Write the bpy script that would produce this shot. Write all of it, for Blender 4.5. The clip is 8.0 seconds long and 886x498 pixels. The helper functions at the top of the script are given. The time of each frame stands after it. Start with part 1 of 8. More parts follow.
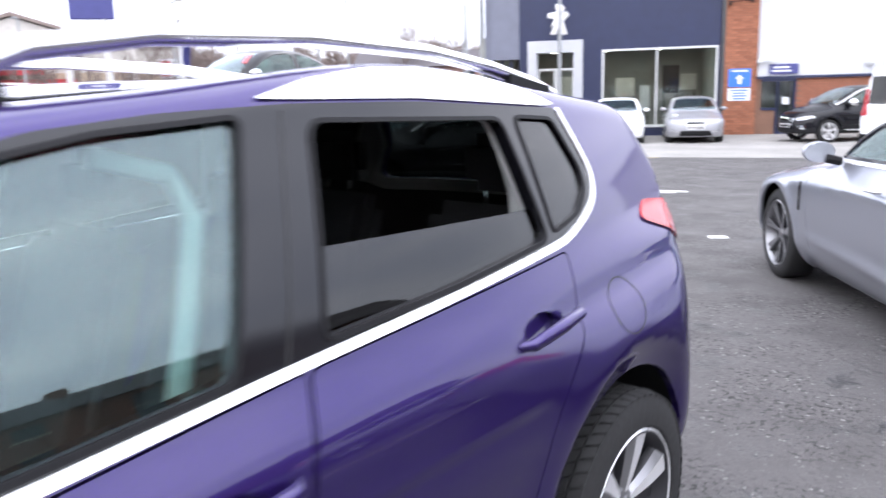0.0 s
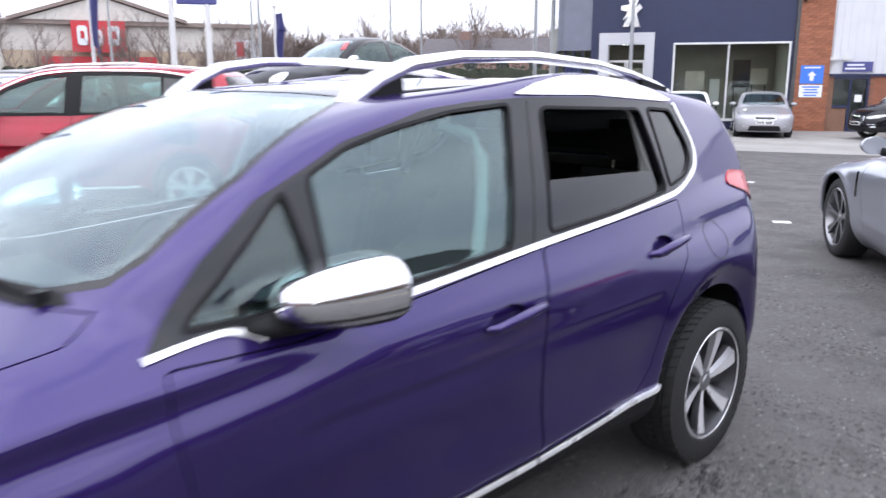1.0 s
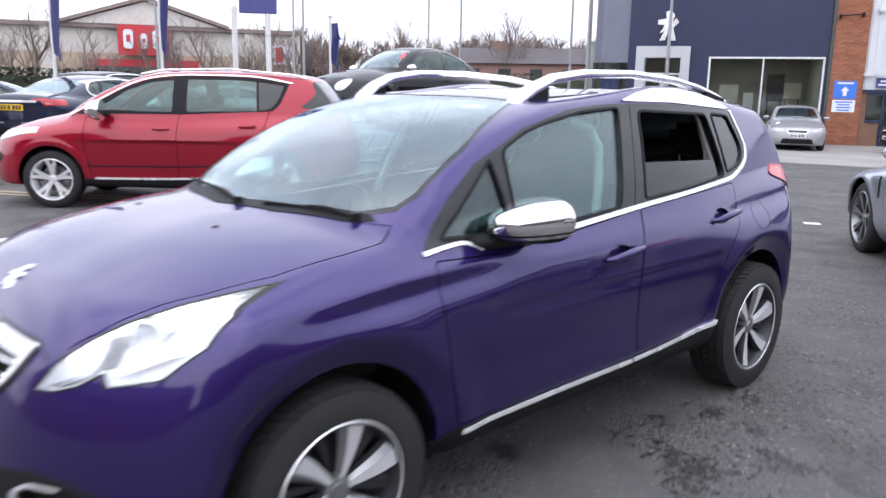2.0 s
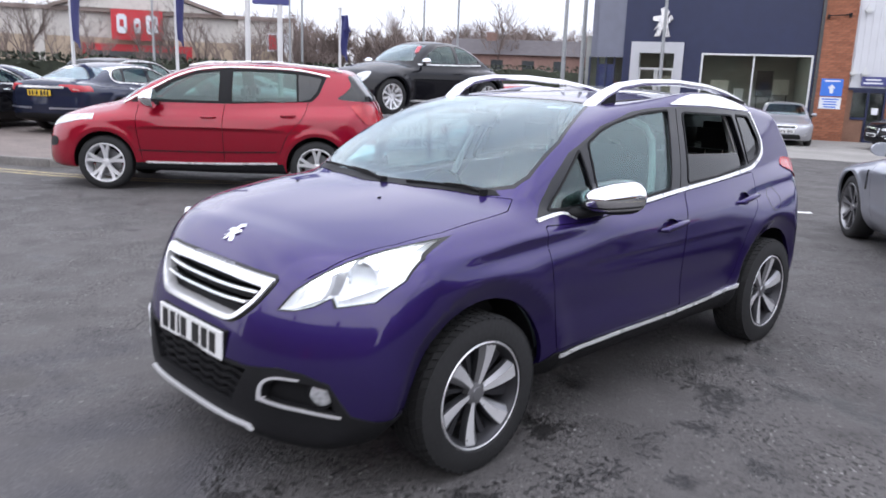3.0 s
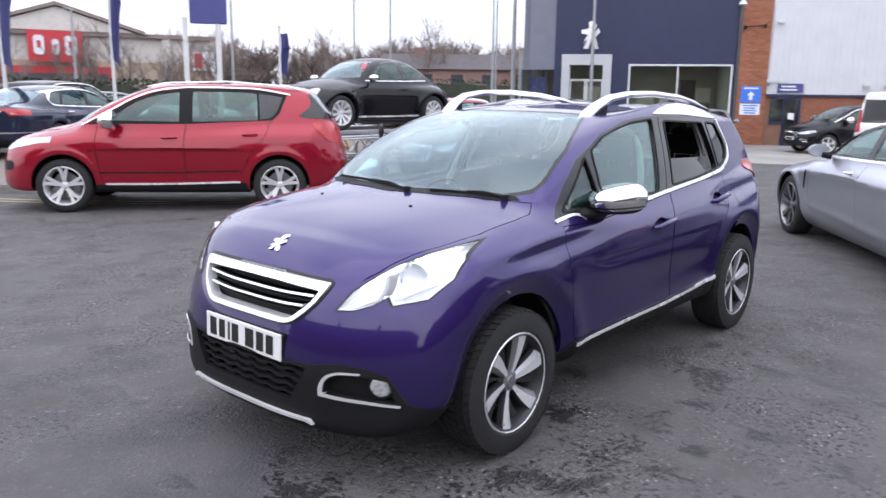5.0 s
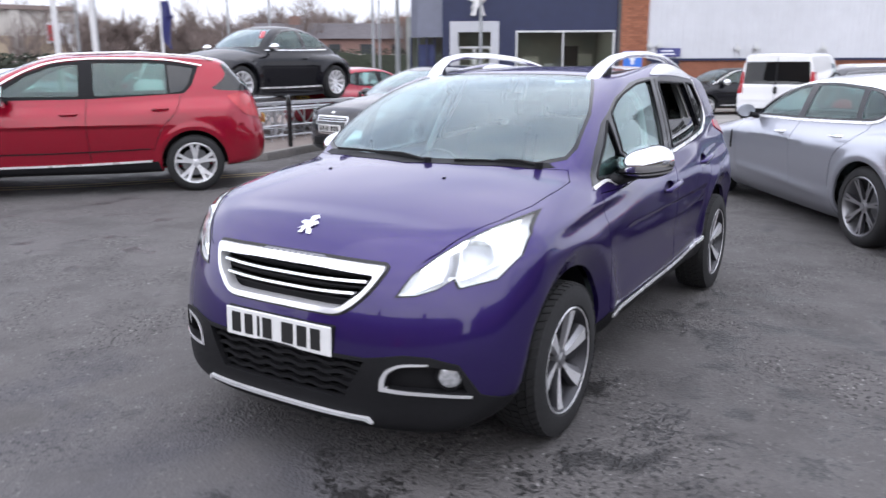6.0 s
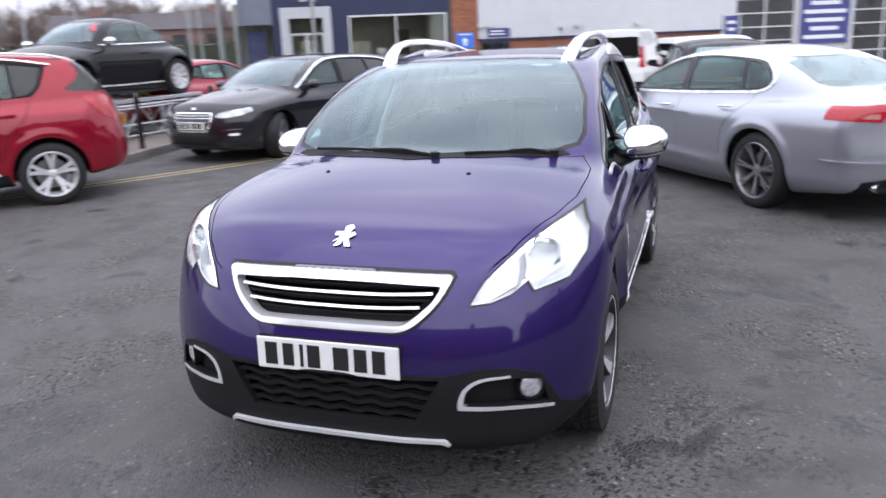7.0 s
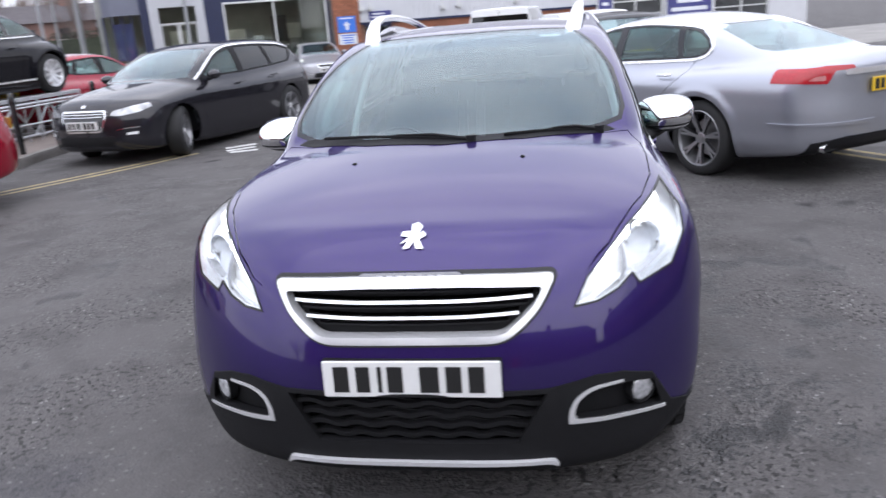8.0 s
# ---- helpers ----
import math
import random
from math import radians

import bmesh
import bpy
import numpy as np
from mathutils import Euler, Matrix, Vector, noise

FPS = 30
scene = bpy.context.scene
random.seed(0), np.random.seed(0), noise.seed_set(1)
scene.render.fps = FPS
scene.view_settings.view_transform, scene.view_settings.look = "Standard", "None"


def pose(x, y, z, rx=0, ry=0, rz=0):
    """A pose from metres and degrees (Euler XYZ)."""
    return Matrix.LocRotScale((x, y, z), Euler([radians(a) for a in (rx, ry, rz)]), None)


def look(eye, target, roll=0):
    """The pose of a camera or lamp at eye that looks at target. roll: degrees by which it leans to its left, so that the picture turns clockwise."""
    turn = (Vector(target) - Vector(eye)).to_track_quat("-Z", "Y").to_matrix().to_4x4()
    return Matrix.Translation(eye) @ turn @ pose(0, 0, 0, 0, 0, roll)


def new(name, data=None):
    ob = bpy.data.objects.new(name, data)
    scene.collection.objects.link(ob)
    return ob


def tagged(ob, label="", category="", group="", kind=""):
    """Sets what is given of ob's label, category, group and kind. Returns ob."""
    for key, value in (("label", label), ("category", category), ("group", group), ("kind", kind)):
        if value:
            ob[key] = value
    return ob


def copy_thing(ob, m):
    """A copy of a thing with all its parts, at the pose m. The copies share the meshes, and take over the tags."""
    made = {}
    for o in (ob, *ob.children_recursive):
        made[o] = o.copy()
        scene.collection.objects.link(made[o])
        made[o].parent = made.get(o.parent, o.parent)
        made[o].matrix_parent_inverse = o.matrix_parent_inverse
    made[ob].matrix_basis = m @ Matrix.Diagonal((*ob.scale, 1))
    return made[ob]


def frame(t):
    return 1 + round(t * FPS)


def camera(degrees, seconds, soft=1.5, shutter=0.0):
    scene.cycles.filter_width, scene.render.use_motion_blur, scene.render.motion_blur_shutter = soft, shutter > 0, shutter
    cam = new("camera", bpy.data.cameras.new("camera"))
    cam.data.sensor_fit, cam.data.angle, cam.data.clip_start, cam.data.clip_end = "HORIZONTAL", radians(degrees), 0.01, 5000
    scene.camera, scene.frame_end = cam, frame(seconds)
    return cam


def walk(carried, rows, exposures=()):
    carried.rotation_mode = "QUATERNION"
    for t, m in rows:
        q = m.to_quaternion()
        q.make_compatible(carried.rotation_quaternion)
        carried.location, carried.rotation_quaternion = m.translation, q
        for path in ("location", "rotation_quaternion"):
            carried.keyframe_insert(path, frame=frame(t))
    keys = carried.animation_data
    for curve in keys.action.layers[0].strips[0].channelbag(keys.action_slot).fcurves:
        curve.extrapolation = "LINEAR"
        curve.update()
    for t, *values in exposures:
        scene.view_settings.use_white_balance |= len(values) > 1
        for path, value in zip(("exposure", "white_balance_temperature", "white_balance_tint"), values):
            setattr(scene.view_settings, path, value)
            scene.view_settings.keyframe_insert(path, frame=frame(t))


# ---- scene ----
# the camera and its walk
cam = camera(59.4, 8.0, shutter=0.8)
PATH = [
    (0, (1.701, 0.764, 1.441), (0.413, 2.243, 1.046), -1.6),
    (0.5, (1.914, 0.304, 1.471), (0.545, 1.706, 1.073), -0.2),
    (1, (2.098, -0.221, 1.48), (0.712, 1.156, 1.054), 0.0),
    (1.5, (2.294, -0.678, 1.477), (0.858, 0.652, 1.066), 1.0),
    (2.8, (2.727, -1.975, 1.501), (1.31, -0.624, 1.091), 1.6),
    (3, (2.743, -2.109, 1.537), (1.34, -0.75, 1.105), 2.0),
    (3.5, (2.784, -2.351, 1.546), (1.446, -0.929, 1.115), 1.6),
    (4, (2.851, -2.438, 1.558), (1.512, -1.007, 1.159), 1.0),
    (5.3, (2.49, -2.692, 1.534), (1.267, -1.163, 1.126), 0.6),
    (5.5, (2.365, -2.758, 1.538), (1.199, -1.192, 1.104), 0.4),
    (6, (1.953, -2.8, 1.501), (0.927, -1.147, 1.037), -0.2),
    (6.5, (1.587, -2.861, 1.514), (0.703, -1.133, 1.03), -1.6),
    (7, (1.152, -2.938, 1.528), (0.517, -1.111, 1.019), -2.4),
    (7.5, (0.788, -2.788, 1.483), (0.3, -0.924, 0.946), -3.4),
    (8, (0.466, -2.769, 1.513), (0.122, -0.881, 0.95), -4.5),
]
walk(cam, [(t, look(eye, target, roll)) for t, eye, target, roll in PATH],
     [(0, 1.18), (0.5, 0.96), (1, 0.76), (1.5, 0.70), (3, 0.42), (4, 0.50), (5.5, 0.50), (6.5, 0.45), (8, 0.36)])

# overcast daylight
world = bpy.data.worlds.new("overcast_sky")
scene.world = world
world.use_nodes = True
wn, wl = world.node_tree.nodes, world.node_tree.links
wn.clear()
w_out = wn.new("ShaderNodeOutputWorld")
w_bg = wn.new("ShaderNodeBackground")
w_sky = wn.new("ShaderNodeTexSky")
w_sky.sky_type, w_sky.sun_disc = "NISHITA", False
w_sky.sun_elevation, w_sky.sun_rotation = radians(32), radians(200)
w_scale = wn.new("ShaderNodeVectorMath")
w_scale.operation = "SCALE"
w_scale.inputs["Scale"].default_value = 0.10
w_geo = wn.new("ShaderNodeTexCoord")
w_map = wn.new("ShaderNodeMapping")
w_map.inputs["Scale"].default_value = (1.6, 1.6, 4.5)
w_noise = wn.new("ShaderNodeTexNoise")
w_noise.inputs["Scale"].default_value = 1.5
w_noise.inputs["Detail"].default_value = 3
w_ramp = wn.new("ShaderNodeValToRGB")
w_ramp.color_ramp.elements[0].position = 0.30
w_ramp.color_ramp.elements[0].color = (0.605, 0.645, 0.795, 1)
w_ramp.color_ramp.elements[1].position = 0.68
w_ramp.color_ramp.elements[1].color = (0.975, 0.985, 1.10, 1)
w_mix = wn.new("ShaderNodeMix")
w_mix.data_type = "RGBA"
w_mix.inputs["Factor"].default_value = 0.92
w_sep = wn.new("ShaderNodeSeparateXYZ")
w_up = wn.new("ShaderNodeMapRange")  # an overcast sky is brighter overhead than at the horizon
w_up.inputs["From Min"].default_value, w_up.inputs["From Max"].default_value = 0.0, 1.0
w_up.inputs["To Min"].default_value, w_up.inputs["To Max"].default_value = 1.18, 2.25
w_amp = wn.new("ShaderNodeVectorMath")
w_amp.operation = "SCALE"
wl.new(w_geo.outputs["Generated"], w_sep.inputs[0])
wl.new(w_sep.outputs["Z"], w_up.inputs["Value"])
wl.new(w_sky.outputs[0], w_scale.inputs[0])
wl.new(w_geo.outputs["Generated"], w_map.inputs[0])
wl.new(w_map.outputs[0], w_noise.inputs["Vector"])
wl.new(w_noise.outputs["Fac"], w_ramp.inputs[0])
wl.new(w_ramp.outputs[0], w_amp.inputs[0])
wl.new(w_up.outputs[0], w_amp.inputs["Scale"])
wl.new(w_scale.outputs[0], w_mix.inputs["A"])
wl.new(w_amp.outputs[0], w_mix.inputs["B"])
wl.new(w_mix.outputs["Result"], w_bg.inputs["Color"])
wl.new(w_bg.outputs[0], w_out.inputs[0])
w_bg.inputs["Strength"].default_value = 1.0

sun = new("sun", bpy.data.lights.new("sun", "SUN"))
sun.data.energy, sun.data.angle, sun.data.color = 0.7, radians(100), (1.0, 0.97, 0.93)
sun.matrix_world = look((3, -8, 9), (0, 0, 0))
# ---- materials ----
def material(name, color, rough=0.5, metal=0.0, vary=0.0, scale=20.0, bump=0.0, coat=0.0, second=None, spec=0.5, random_value=0.0, coarse=0.0, stretch=None):
    m = bpy.data.materials.new(name)
    m.use_nodes = True
    n, l = m.node_tree.nodes, m.node_tree.links
    b = n["Principled BSDF"]
    b.inputs["Base Color"].default_value = (*color, 1)
    b.inputs["Roughness"].default_value = rough
    b.inputs["Metallic"].default_value = metal
    b.inputs["Specular IOR Level"].default_value = spec
    if coat:
        b.inputs["Coat Weight"].default_value = coat
        b.inputs["Coat Roughness"].default_value = 0.03
    if vary or bump or second:
        tc = n.new("ShaderNodeTexCoord")
        mp = n.new("ShaderNodeMapping")
        if stretch:
            mp.inputs["Scale"].default_value = stretch
        l.new(tc.outputs["Object"], mp.inputs[0])
        fine = n.new("ShaderNodeTexNoise")
        fine.inputs["Scale"].default_value = scale
        fine.inputs["Detail"].default_value = 6
        l.new(mp.outputs[0], fine.inputs["Vector"])
        broad = n.new("ShaderNodeTexNoise")
        broad.inputs["Scale"].default_value = coarse or scale / 9
        broad.inputs["Detail"].default_value = 4
        l.new(mp.outputs[0], broad.inputs["Vector"])
        add = n.new("ShaderNodeMath")
        add.operation = "ADD"
        l.new(fine.outputs["Fac"], add.inputs[0])
        l.new(broad.outputs["Fac"], add.inputs[1])
        rng = n.new("ShaderNodeMapRange")
        rng.inputs["From Min"].default_value, rng.inputs["From Max"].default_value = 0.65, 1.35
        l.new(add.outputs[0], rng.inputs["Value"])
        mix = n.new("ShaderNodeMix")
        mix.data_type = "RGBA"
        other = second or tuple(c * (1 - vary) for c in color)
        top = color if second else tuple(min(1, c * (1 + vary)) for c in color)
        mix.inputs["A"].default_value, mix.inputs["B"].default_value = (*other, 1), (*top, 1)
        l.new(rng.outputs[0], mix.inputs["Factor"])
        last = mix.outputs["Result"]
        if random_value:
            oi = n.new("ShaderNodeObjectInfo")
            hsv = n.new("ShaderNodeHueSaturation")
            r2 = n.new("ShaderNodeMapRange")
            r2.inputs["To Min"].default_value, r2.inputs["To Max"].default_value = 1 - random_value, 1 + random_value
            l.new(oi.outputs["Random"], r2.inputs["Value"])
            l.new(r2.outputs[0], hsv.inputs["Value"])
            l.new(last, hsv.inputs["Color"])
            last = hsv.outputs[0]
        l.new(last, b.inputs["Base Color"])
        rr = n.new("ShaderNodeMapRange")
        rr.inputs["To Min"].default_value, rr.inputs["To Max"].default_value = max(0.02, rough - 0.08), min(1, rough + 0.08)
        l.new(broad.outputs["Fac"], rr.inputs["Value"])
        l.new(rr.outputs[0], b.inputs["Roughness"])
        if bump:
            bp = n.new("ShaderNodeBump")
            bp.inputs["Strength"].default_value = bump
            bp.inputs["Distance"].default_value = 0.01
            l.new(fine.outputs["Fac"], bp.inputs["Height"])
            l.new(bp.outputs[0], b.inputs["Normal"])
    return m


def car_paint(name, color, flake, metal=0.35, coat=1.0, gloss=1.5):
    """Metallic base under a clear coat, with fine flakes and a little road dust."""
    m = bpy.data.materials.new(name)
    m.use_nodes = True
    n, l = m.node_tree.nodes, m.node_tree.links
    b = n["Principled BSDF"]
    tc = n.new("ShaderNodeTexCoord")
    v = n.new("ShaderNodeTexVoronoi")
    v.inputs["Scale"].default_value = 900
    l.new(tc.outputs["Object"], v.inputs["Vector"])
    d = n.new("ShaderNodeTexNoise")
    d.inputs["Scale"].default_value = 5
    d.inputs["Detail"].default_value = 6
    l.new(tc.outputs["Object"], d.inputs["Vector"])
    mix = n.new("ShaderNodeMix")
    mix.data_type = "RGBA"
    mix.inputs["A"].default_value, mix.inputs["B"].default_value = (*color, 1), (*flake, 1)
    l.new(v.outputs["Distance"], mix.inputs["Factor"])
    l.new(mix.outputs["Result"], b.inputs["Base Color"])
    rr = n.new("ShaderNodeMapRange")
    rr.inputs["To Min"].default_value, rr.inputs["To Max"].default_value = 0.02, 0.09
    l.new(d.outputs["Fac"], rr.inputs["Value"])
    l.new(rr.outputs[0], b.inputs["Coat Roughness"])
    b.inputs["Metallic"].default_value = metal
    b.inputs["Roughness"].default_value = 0.38
    b.inputs["Specular IOR Level"].default_value = 0.0
    b.inputs["Coat Weight"].default_value = coat
    b.inputs["Coat IOR"].default_value = gloss
    return m


def glass(name, tint=(0.75, 0.85, 0.83), clear=1.0, rough=0.0, mirror=0.05, sheen=(1, 1, 1)):
    """Thin sheet glass: see-through with a tint, and a mirror part by the viewing angle."""
    m = bpy.data.materials.new(name)
    m.use_nodes = True
    n, l = m.node_tree.nodes, m.node_tree.links
    n.remove(n["Principled BSDF"])
    tr = n.new("ShaderNodeBsdfTransparent")
    tr.inputs["Color"].default_value = (*[c * clear for c in tint], 1)
    gl = n.new("ShaderNodeBsdfGlossy")
    gl.inputs["Roughness"].default_value = rough
    gl.inputs["Color"].default_value = (*sheen, 1)
    fr = n.new("ShaderNodeLayerWeight")
    pw = n.new("ShaderNodeMath")
    pw.operation, pw.inputs[1].default_value = "POWER", 5.0
    l.new(fr.outputs["Facing"], pw.inputs[0])
    rg = n.new("ShaderNodeMapRange")
    rg.inputs["To Min"].default_value = mirror
    l.new(pw.outputs[0], rg.inputs["Value"])
    mx = n.new("ShaderNodeMixShader")
    l.new(rg.outputs[0], mx.inputs[0])
    l.new(tr.outputs[0], mx.inputs[1])
    l.new(gl.outputs[0], mx.inputs[2])
    l.new(mx.outputs[0], n["Material Output"].inputs["Surface"])
    return m


PAINT_VIOLET = car_paint("violet_metallic_paint", (0.0190, 0.0092, 0.076), (0.035, 0.0178, 0.134), 0.70, 1.0, 1.56)
PAINT_RED = car_paint("red_metallic_paint", (0.235, 0.0045, 0.018), (0.33, 0.0075, 0.026), 0.45, 1.0, 1.55)
PAINT_SILVER = car_paint("silver_metallic_paint", (0.38, 0.395, 0.44), (0.47, 0.485, 0.54), 0.8)
PAINT_BLACK = car_paint("black_paint", (0.006, 0.006, 0.008), (0.010, 0.010, 0.013), 0.1, 0.75)
PAINT_DARK = car_paint("dark_grey_metallic_paint", (0.013, 0.0128, 0.0165), (0.026, 0.025, 0.031), 0.35, 1.0, 1.55)
PAINT_NAVY = car_paint("navy_metallic_paint", (0.012, 0.016, 0.036), (0.02, 0.026, 0.055))
PAINT_WHITE = car_paint("white_paint", (0.78, 0.78, 0.78), (0.82, 0.82, 0.82), 0.0)
PAINT_GREY = car_paint("grey_metallic_paint", (0.27, 0.27, 0.29), (0.36, 0.36, 0.38), 0.4)
CHROME = material("chrome", (0.86, 0.87, 0.88), 0.06, 1.0)
SATIN = material("satin_aluminium", (0.80, 0.80, 0.81), 0.24, 1.0, vary=0.04, scale=300)
ALLOY = material("machined_alloy", (0.80, 0.80, 0.81), 0.30, 0.55, vary=0.05, scale=200)
ALLOY_DARK = material("dark_alloy", (0.045, 0.045, 0.05), 0.4, 0.5)
ALLOY_GREY = material("grey_alloy", (0.30, 0.30, 0.31), 0.33, 0.8)
BRIGHTWORK = material("bright_plated_plastic", (0.88, 0.88, 0.89), 0.16, 0.6, vary=0.03, scale=60)
DARK_CHROME = material("dark_chrome", (0.20, 0.20, 0.21), 0.22, 1.0, vary=0.1, scale=80)
RUBBER = material("tyre_rubber", (0.014, 0.014, 0.0145), 0.75, vary=0.35, scale=60, bump=0.15)
SKID = material("silver_painted_plastic", (0.62, 0.62, 0.63), 0.4, 0.2, vary=0.05, scale=60)
PLASTIC = material("black_plastic", (0.0100, 0.0100, 0.0112), 0.58, vary=0.25, scale=400, bump=0.1, spec=0.2)
GLOSS_BLACK = material("gloss_black", (0.010, 0.010, 0.011), 0.12, coat=0.5)
CABIN_DARK = material("dark_cabin_trim", (0.022, 0.022, 0.024), 0.75, vary=0.2, scale=90)
CABIN_GREY = material("grey_headlining", (0.33, 0.33, 0.32), 0.9, vary=0.1, scale=90)
CABIN_PALE = material("pale_pillar_trim", (0.44, 0.45, 0.44), 0.7, vary=0.06, scale=90)
SEAT = material("dark_seat_cloth", (0.03, 0.03, 0.033), 0.9, vary=0.3, scale=160, bump=0.2)
GLASS_CLEAR = glass("green_tinted_car_glass", (0.80, 0.88, 0.89), mirror=0.085, sheen=(0.90, 0.98, 1.0))
GLASS_SIDE = glass("green_side_glass", (0.60, 0.715, 0.69), mirror=0.06, sheen=(0.93, 1.0, 0.985))
GLASS_DOOR = glass("green_door_glass", (0.70, 0.82, 0.80), mirror=0.085, sheen=(0.88, 0.99, 1.0))
GLAZE = material("black_glazed_edge", (0.006, 0.006, 0.008), 0.14, spec=0.5)
GLASS_DARK = glass("privacy_glass", (0.15, 0.165, 0.16), mirror=0.06)
GLASS_LENS = glass("lamp_lens", (0.95, 0.96, 0.97))
PALE_RED = material("pale_red_lens", (0.62, 0.26, 0.25), 0.15, coat=1.0, vary=0.3, scale=40)
RED_LENS = material("red_lens", (0.40, 0.011, 0.020), 0.15, coat=0.4, vary=0.25, scale=60)
PLATE_WHITE = material("white_plate", (0.75, 0.75, 0.74), 0.35, vary=0.04, scale=30)
PLATE_YELLOW = material("yellow_plate", (0.72, 0.47, 0.03), 0.35, vary=0.04, scale=30)
LAMP_CLUSTER = material("lamp_cluster", (0.74, 0.76, 0.78), 0.16, 0.45, second=(0.22, 0.23, 0.25), vary=0.5, scale=22, coarse=9, coat=1.0)
INK = material("black_ink", (0.012, 0.012, 0.012), 0.5)
WHITE_PAINT = material("white_line_paint", (0.62, 0.62, 0.60), 0.8, vary=0.3, scale=14, bump=0.2)
TRIM = material("bright_trim", (0.92, 0.92, 0.92), 0.28, 0.45, vary=0.03, scale=60)
# ---- mesh tools ----
from mathutils import kdtree


def mesh_of(name, bm, mats, smooth=True, angle=None):
    me = bpy.data.meshes.new(name)
    bm.normal_update()
    bm.to_mesh(me)
    bm.free()
    for m in mats if isinstance(mats, (list, tuple)) else [mats]:
        me.materials.append(m)
    if smooth:
        me.shade_smooth()
        if angle:
            me.set_sharp_from_angle(angle=radians(angle))
    return me


def part(name, bm, mat, parent=None, label="", smooth=True, angle=35, at=None):
    """Links a bmesh as one mesh object under a thing or part."""
    ob = new(name, mesh_of(name, bm, mat, smooth, angle))
    if parent is not None:
        ob.parent = parent
    if at is not None:
        ob.matrix_basis = at
    return tagged(ob, label)


def part_of(name, me, parent=None, label="", at=None):
    ob = new(name, me)
    if parent is not None:
        ob.parent = parent
    if at is not None:
        ob.matrix_basis = at
    return tagged(ob, label)


def thing(name, label, category, m=None, group="", kind=""):
    ob = new(name)
    ob.empty_display_size = 0.2
    if m is not None:
        ob.matrix_basis = m
    return tagged(ob, label, category, group, kind)


def box(x0, x1, y0, y1, z0, z1, bev=0.0, seg=1):
    bm = bmesh.new()
    bmesh.ops.create_cube(bm, size=1, matrix=Matrix.LocRotScale(((x0 + x1) / 2, (y0 + y1) / 2, (z0 + z1) / 2), None, (x1 - x0, y1 - y0, z1 - z0)))
    if bev:
        bmesh.ops.bevel(bm, geom=bm.edges[:], offset=bev, segments=seg, affect="EDGES")
    return bm


def add_box(bm, x0, x1, y0, y1, z0, z1):
    bmesh.ops.create_cube(bm, size=1, matrix=Matrix.LocRotScale(((x0 + x1) / 2, (y0 + y1) / 2, (z0 + z1) / 2), None, (x1 - x0, y1 - y0, z1 - z0)))
    return bm


def cyl(r, h, seg=24, m=None, r2=None):
    bm = bmesh.new()
    bmesh.ops.create_cone(bm, cap_ends=True, segments=seg, radius1=r, radius2=r if r2 is None else r2, depth=h, matrix=m or Matrix())
    return bm


def lathe(profile, seg=48, axis="X"):
    """A closed ring turned from (along, radius) pairs round an axis."""
    bm = bmesh.new()
    rings = []
    for i in range(seg):
        a = 2 * math.pi * i / seg
        row = []
        for s, r in profile:
            c = (s, r * math.cos(a), r * math.sin(a)) if axis == "X" else (r * math.cos(a), r * math.sin(a), s)
            row.append(bm.verts.new(c))
        rings.append(row)
    k = len(profile)
    for i in range(seg):
        a, b = rings[i], rings[(i + 1) % seg]
        for j in range(k - 1):
            bm.faces.new((a[j], a[j + 1], b[j + 1], b[j]))
    bmesh.ops.recalc_face_normals(bm, faces=bm.faces[:])
    return bm


def tube(points, r, seg=10, flat=1.0):
    """A round bar along points; flat squeezes it in height."""
    bm = bmesh.new()
    pts = [Vector(p) for p in points]
    rings = []
    for i, p in enumerate(pts):
        d = (pts[min(i + 1, len(pts) - 1)] - pts[max(i - 1, 0)]).normalized()
        side = d.cross(Vector((0, 0, 1)))
        side = side.normalized() if side.length > 1e-4 else Vector((1, 0, 0))
        up = side.cross(d)
        rr = r[i] if isinstance(r, (list, tuple)) else r
        rings.append([bm.verts.new(p + side * rr * math.cos(2 * math.pi * k / seg) + up * rr * flat * math.sin(2 * math.pi * k / seg)) for k in range(seg)])
    for a, b in zip(rings, rings[1:]):
        for k in range(seg):
            bm.faces.new((a[k], a[(k + 1) % seg], b[(k + 1) % seg], b[k]))
    bm.faces.new(rings[0][::-1])
    bm.faces.new(rings[-1])
    bmesh.ops.recalc_face_normals(bm, faces=bm.faces[:])
    return bm


def curve(pairs, s):
    """Smooth curve through (place, value) pairs, at the places s."""
    a = np.array(pairs, dtype=float)
    x, y = a[:, 0], a[:, 1]
    h = np.diff(x)
    d = np.diff(y) / h
    m = np.empty_like(y)
    m[0], m[-1] = d[0], d[-1]
    if len(x) > 2:
        m[1:-1] = (d[:-1] * h[1:] + d[1:] * h[:-1]) / (h[1:] + h[:-1])
    s = np.asarray(s, dtype=float)
    c = np.clip(s, x[0], x[-1])
    i = np.clip(np.searchsorted(x, c) - 1, 0, len(x) - 2)
    t = (c - x[i]) / h[i]
    v = (y[i] * (1 + 2 * t) * (1 - t) ** 2 + y[i + 1] * t * t * (3 - 2 * t) + h[i] * (m[i] * t * (1 - t) ** 2 - m[i + 1] * t * t * (1 - t)))
    return v + np.where(s < x[0], (s - x[0]) * m[0], 0) + np.where(s > x[-1], (s - x[-1]) * m[-1], 0)


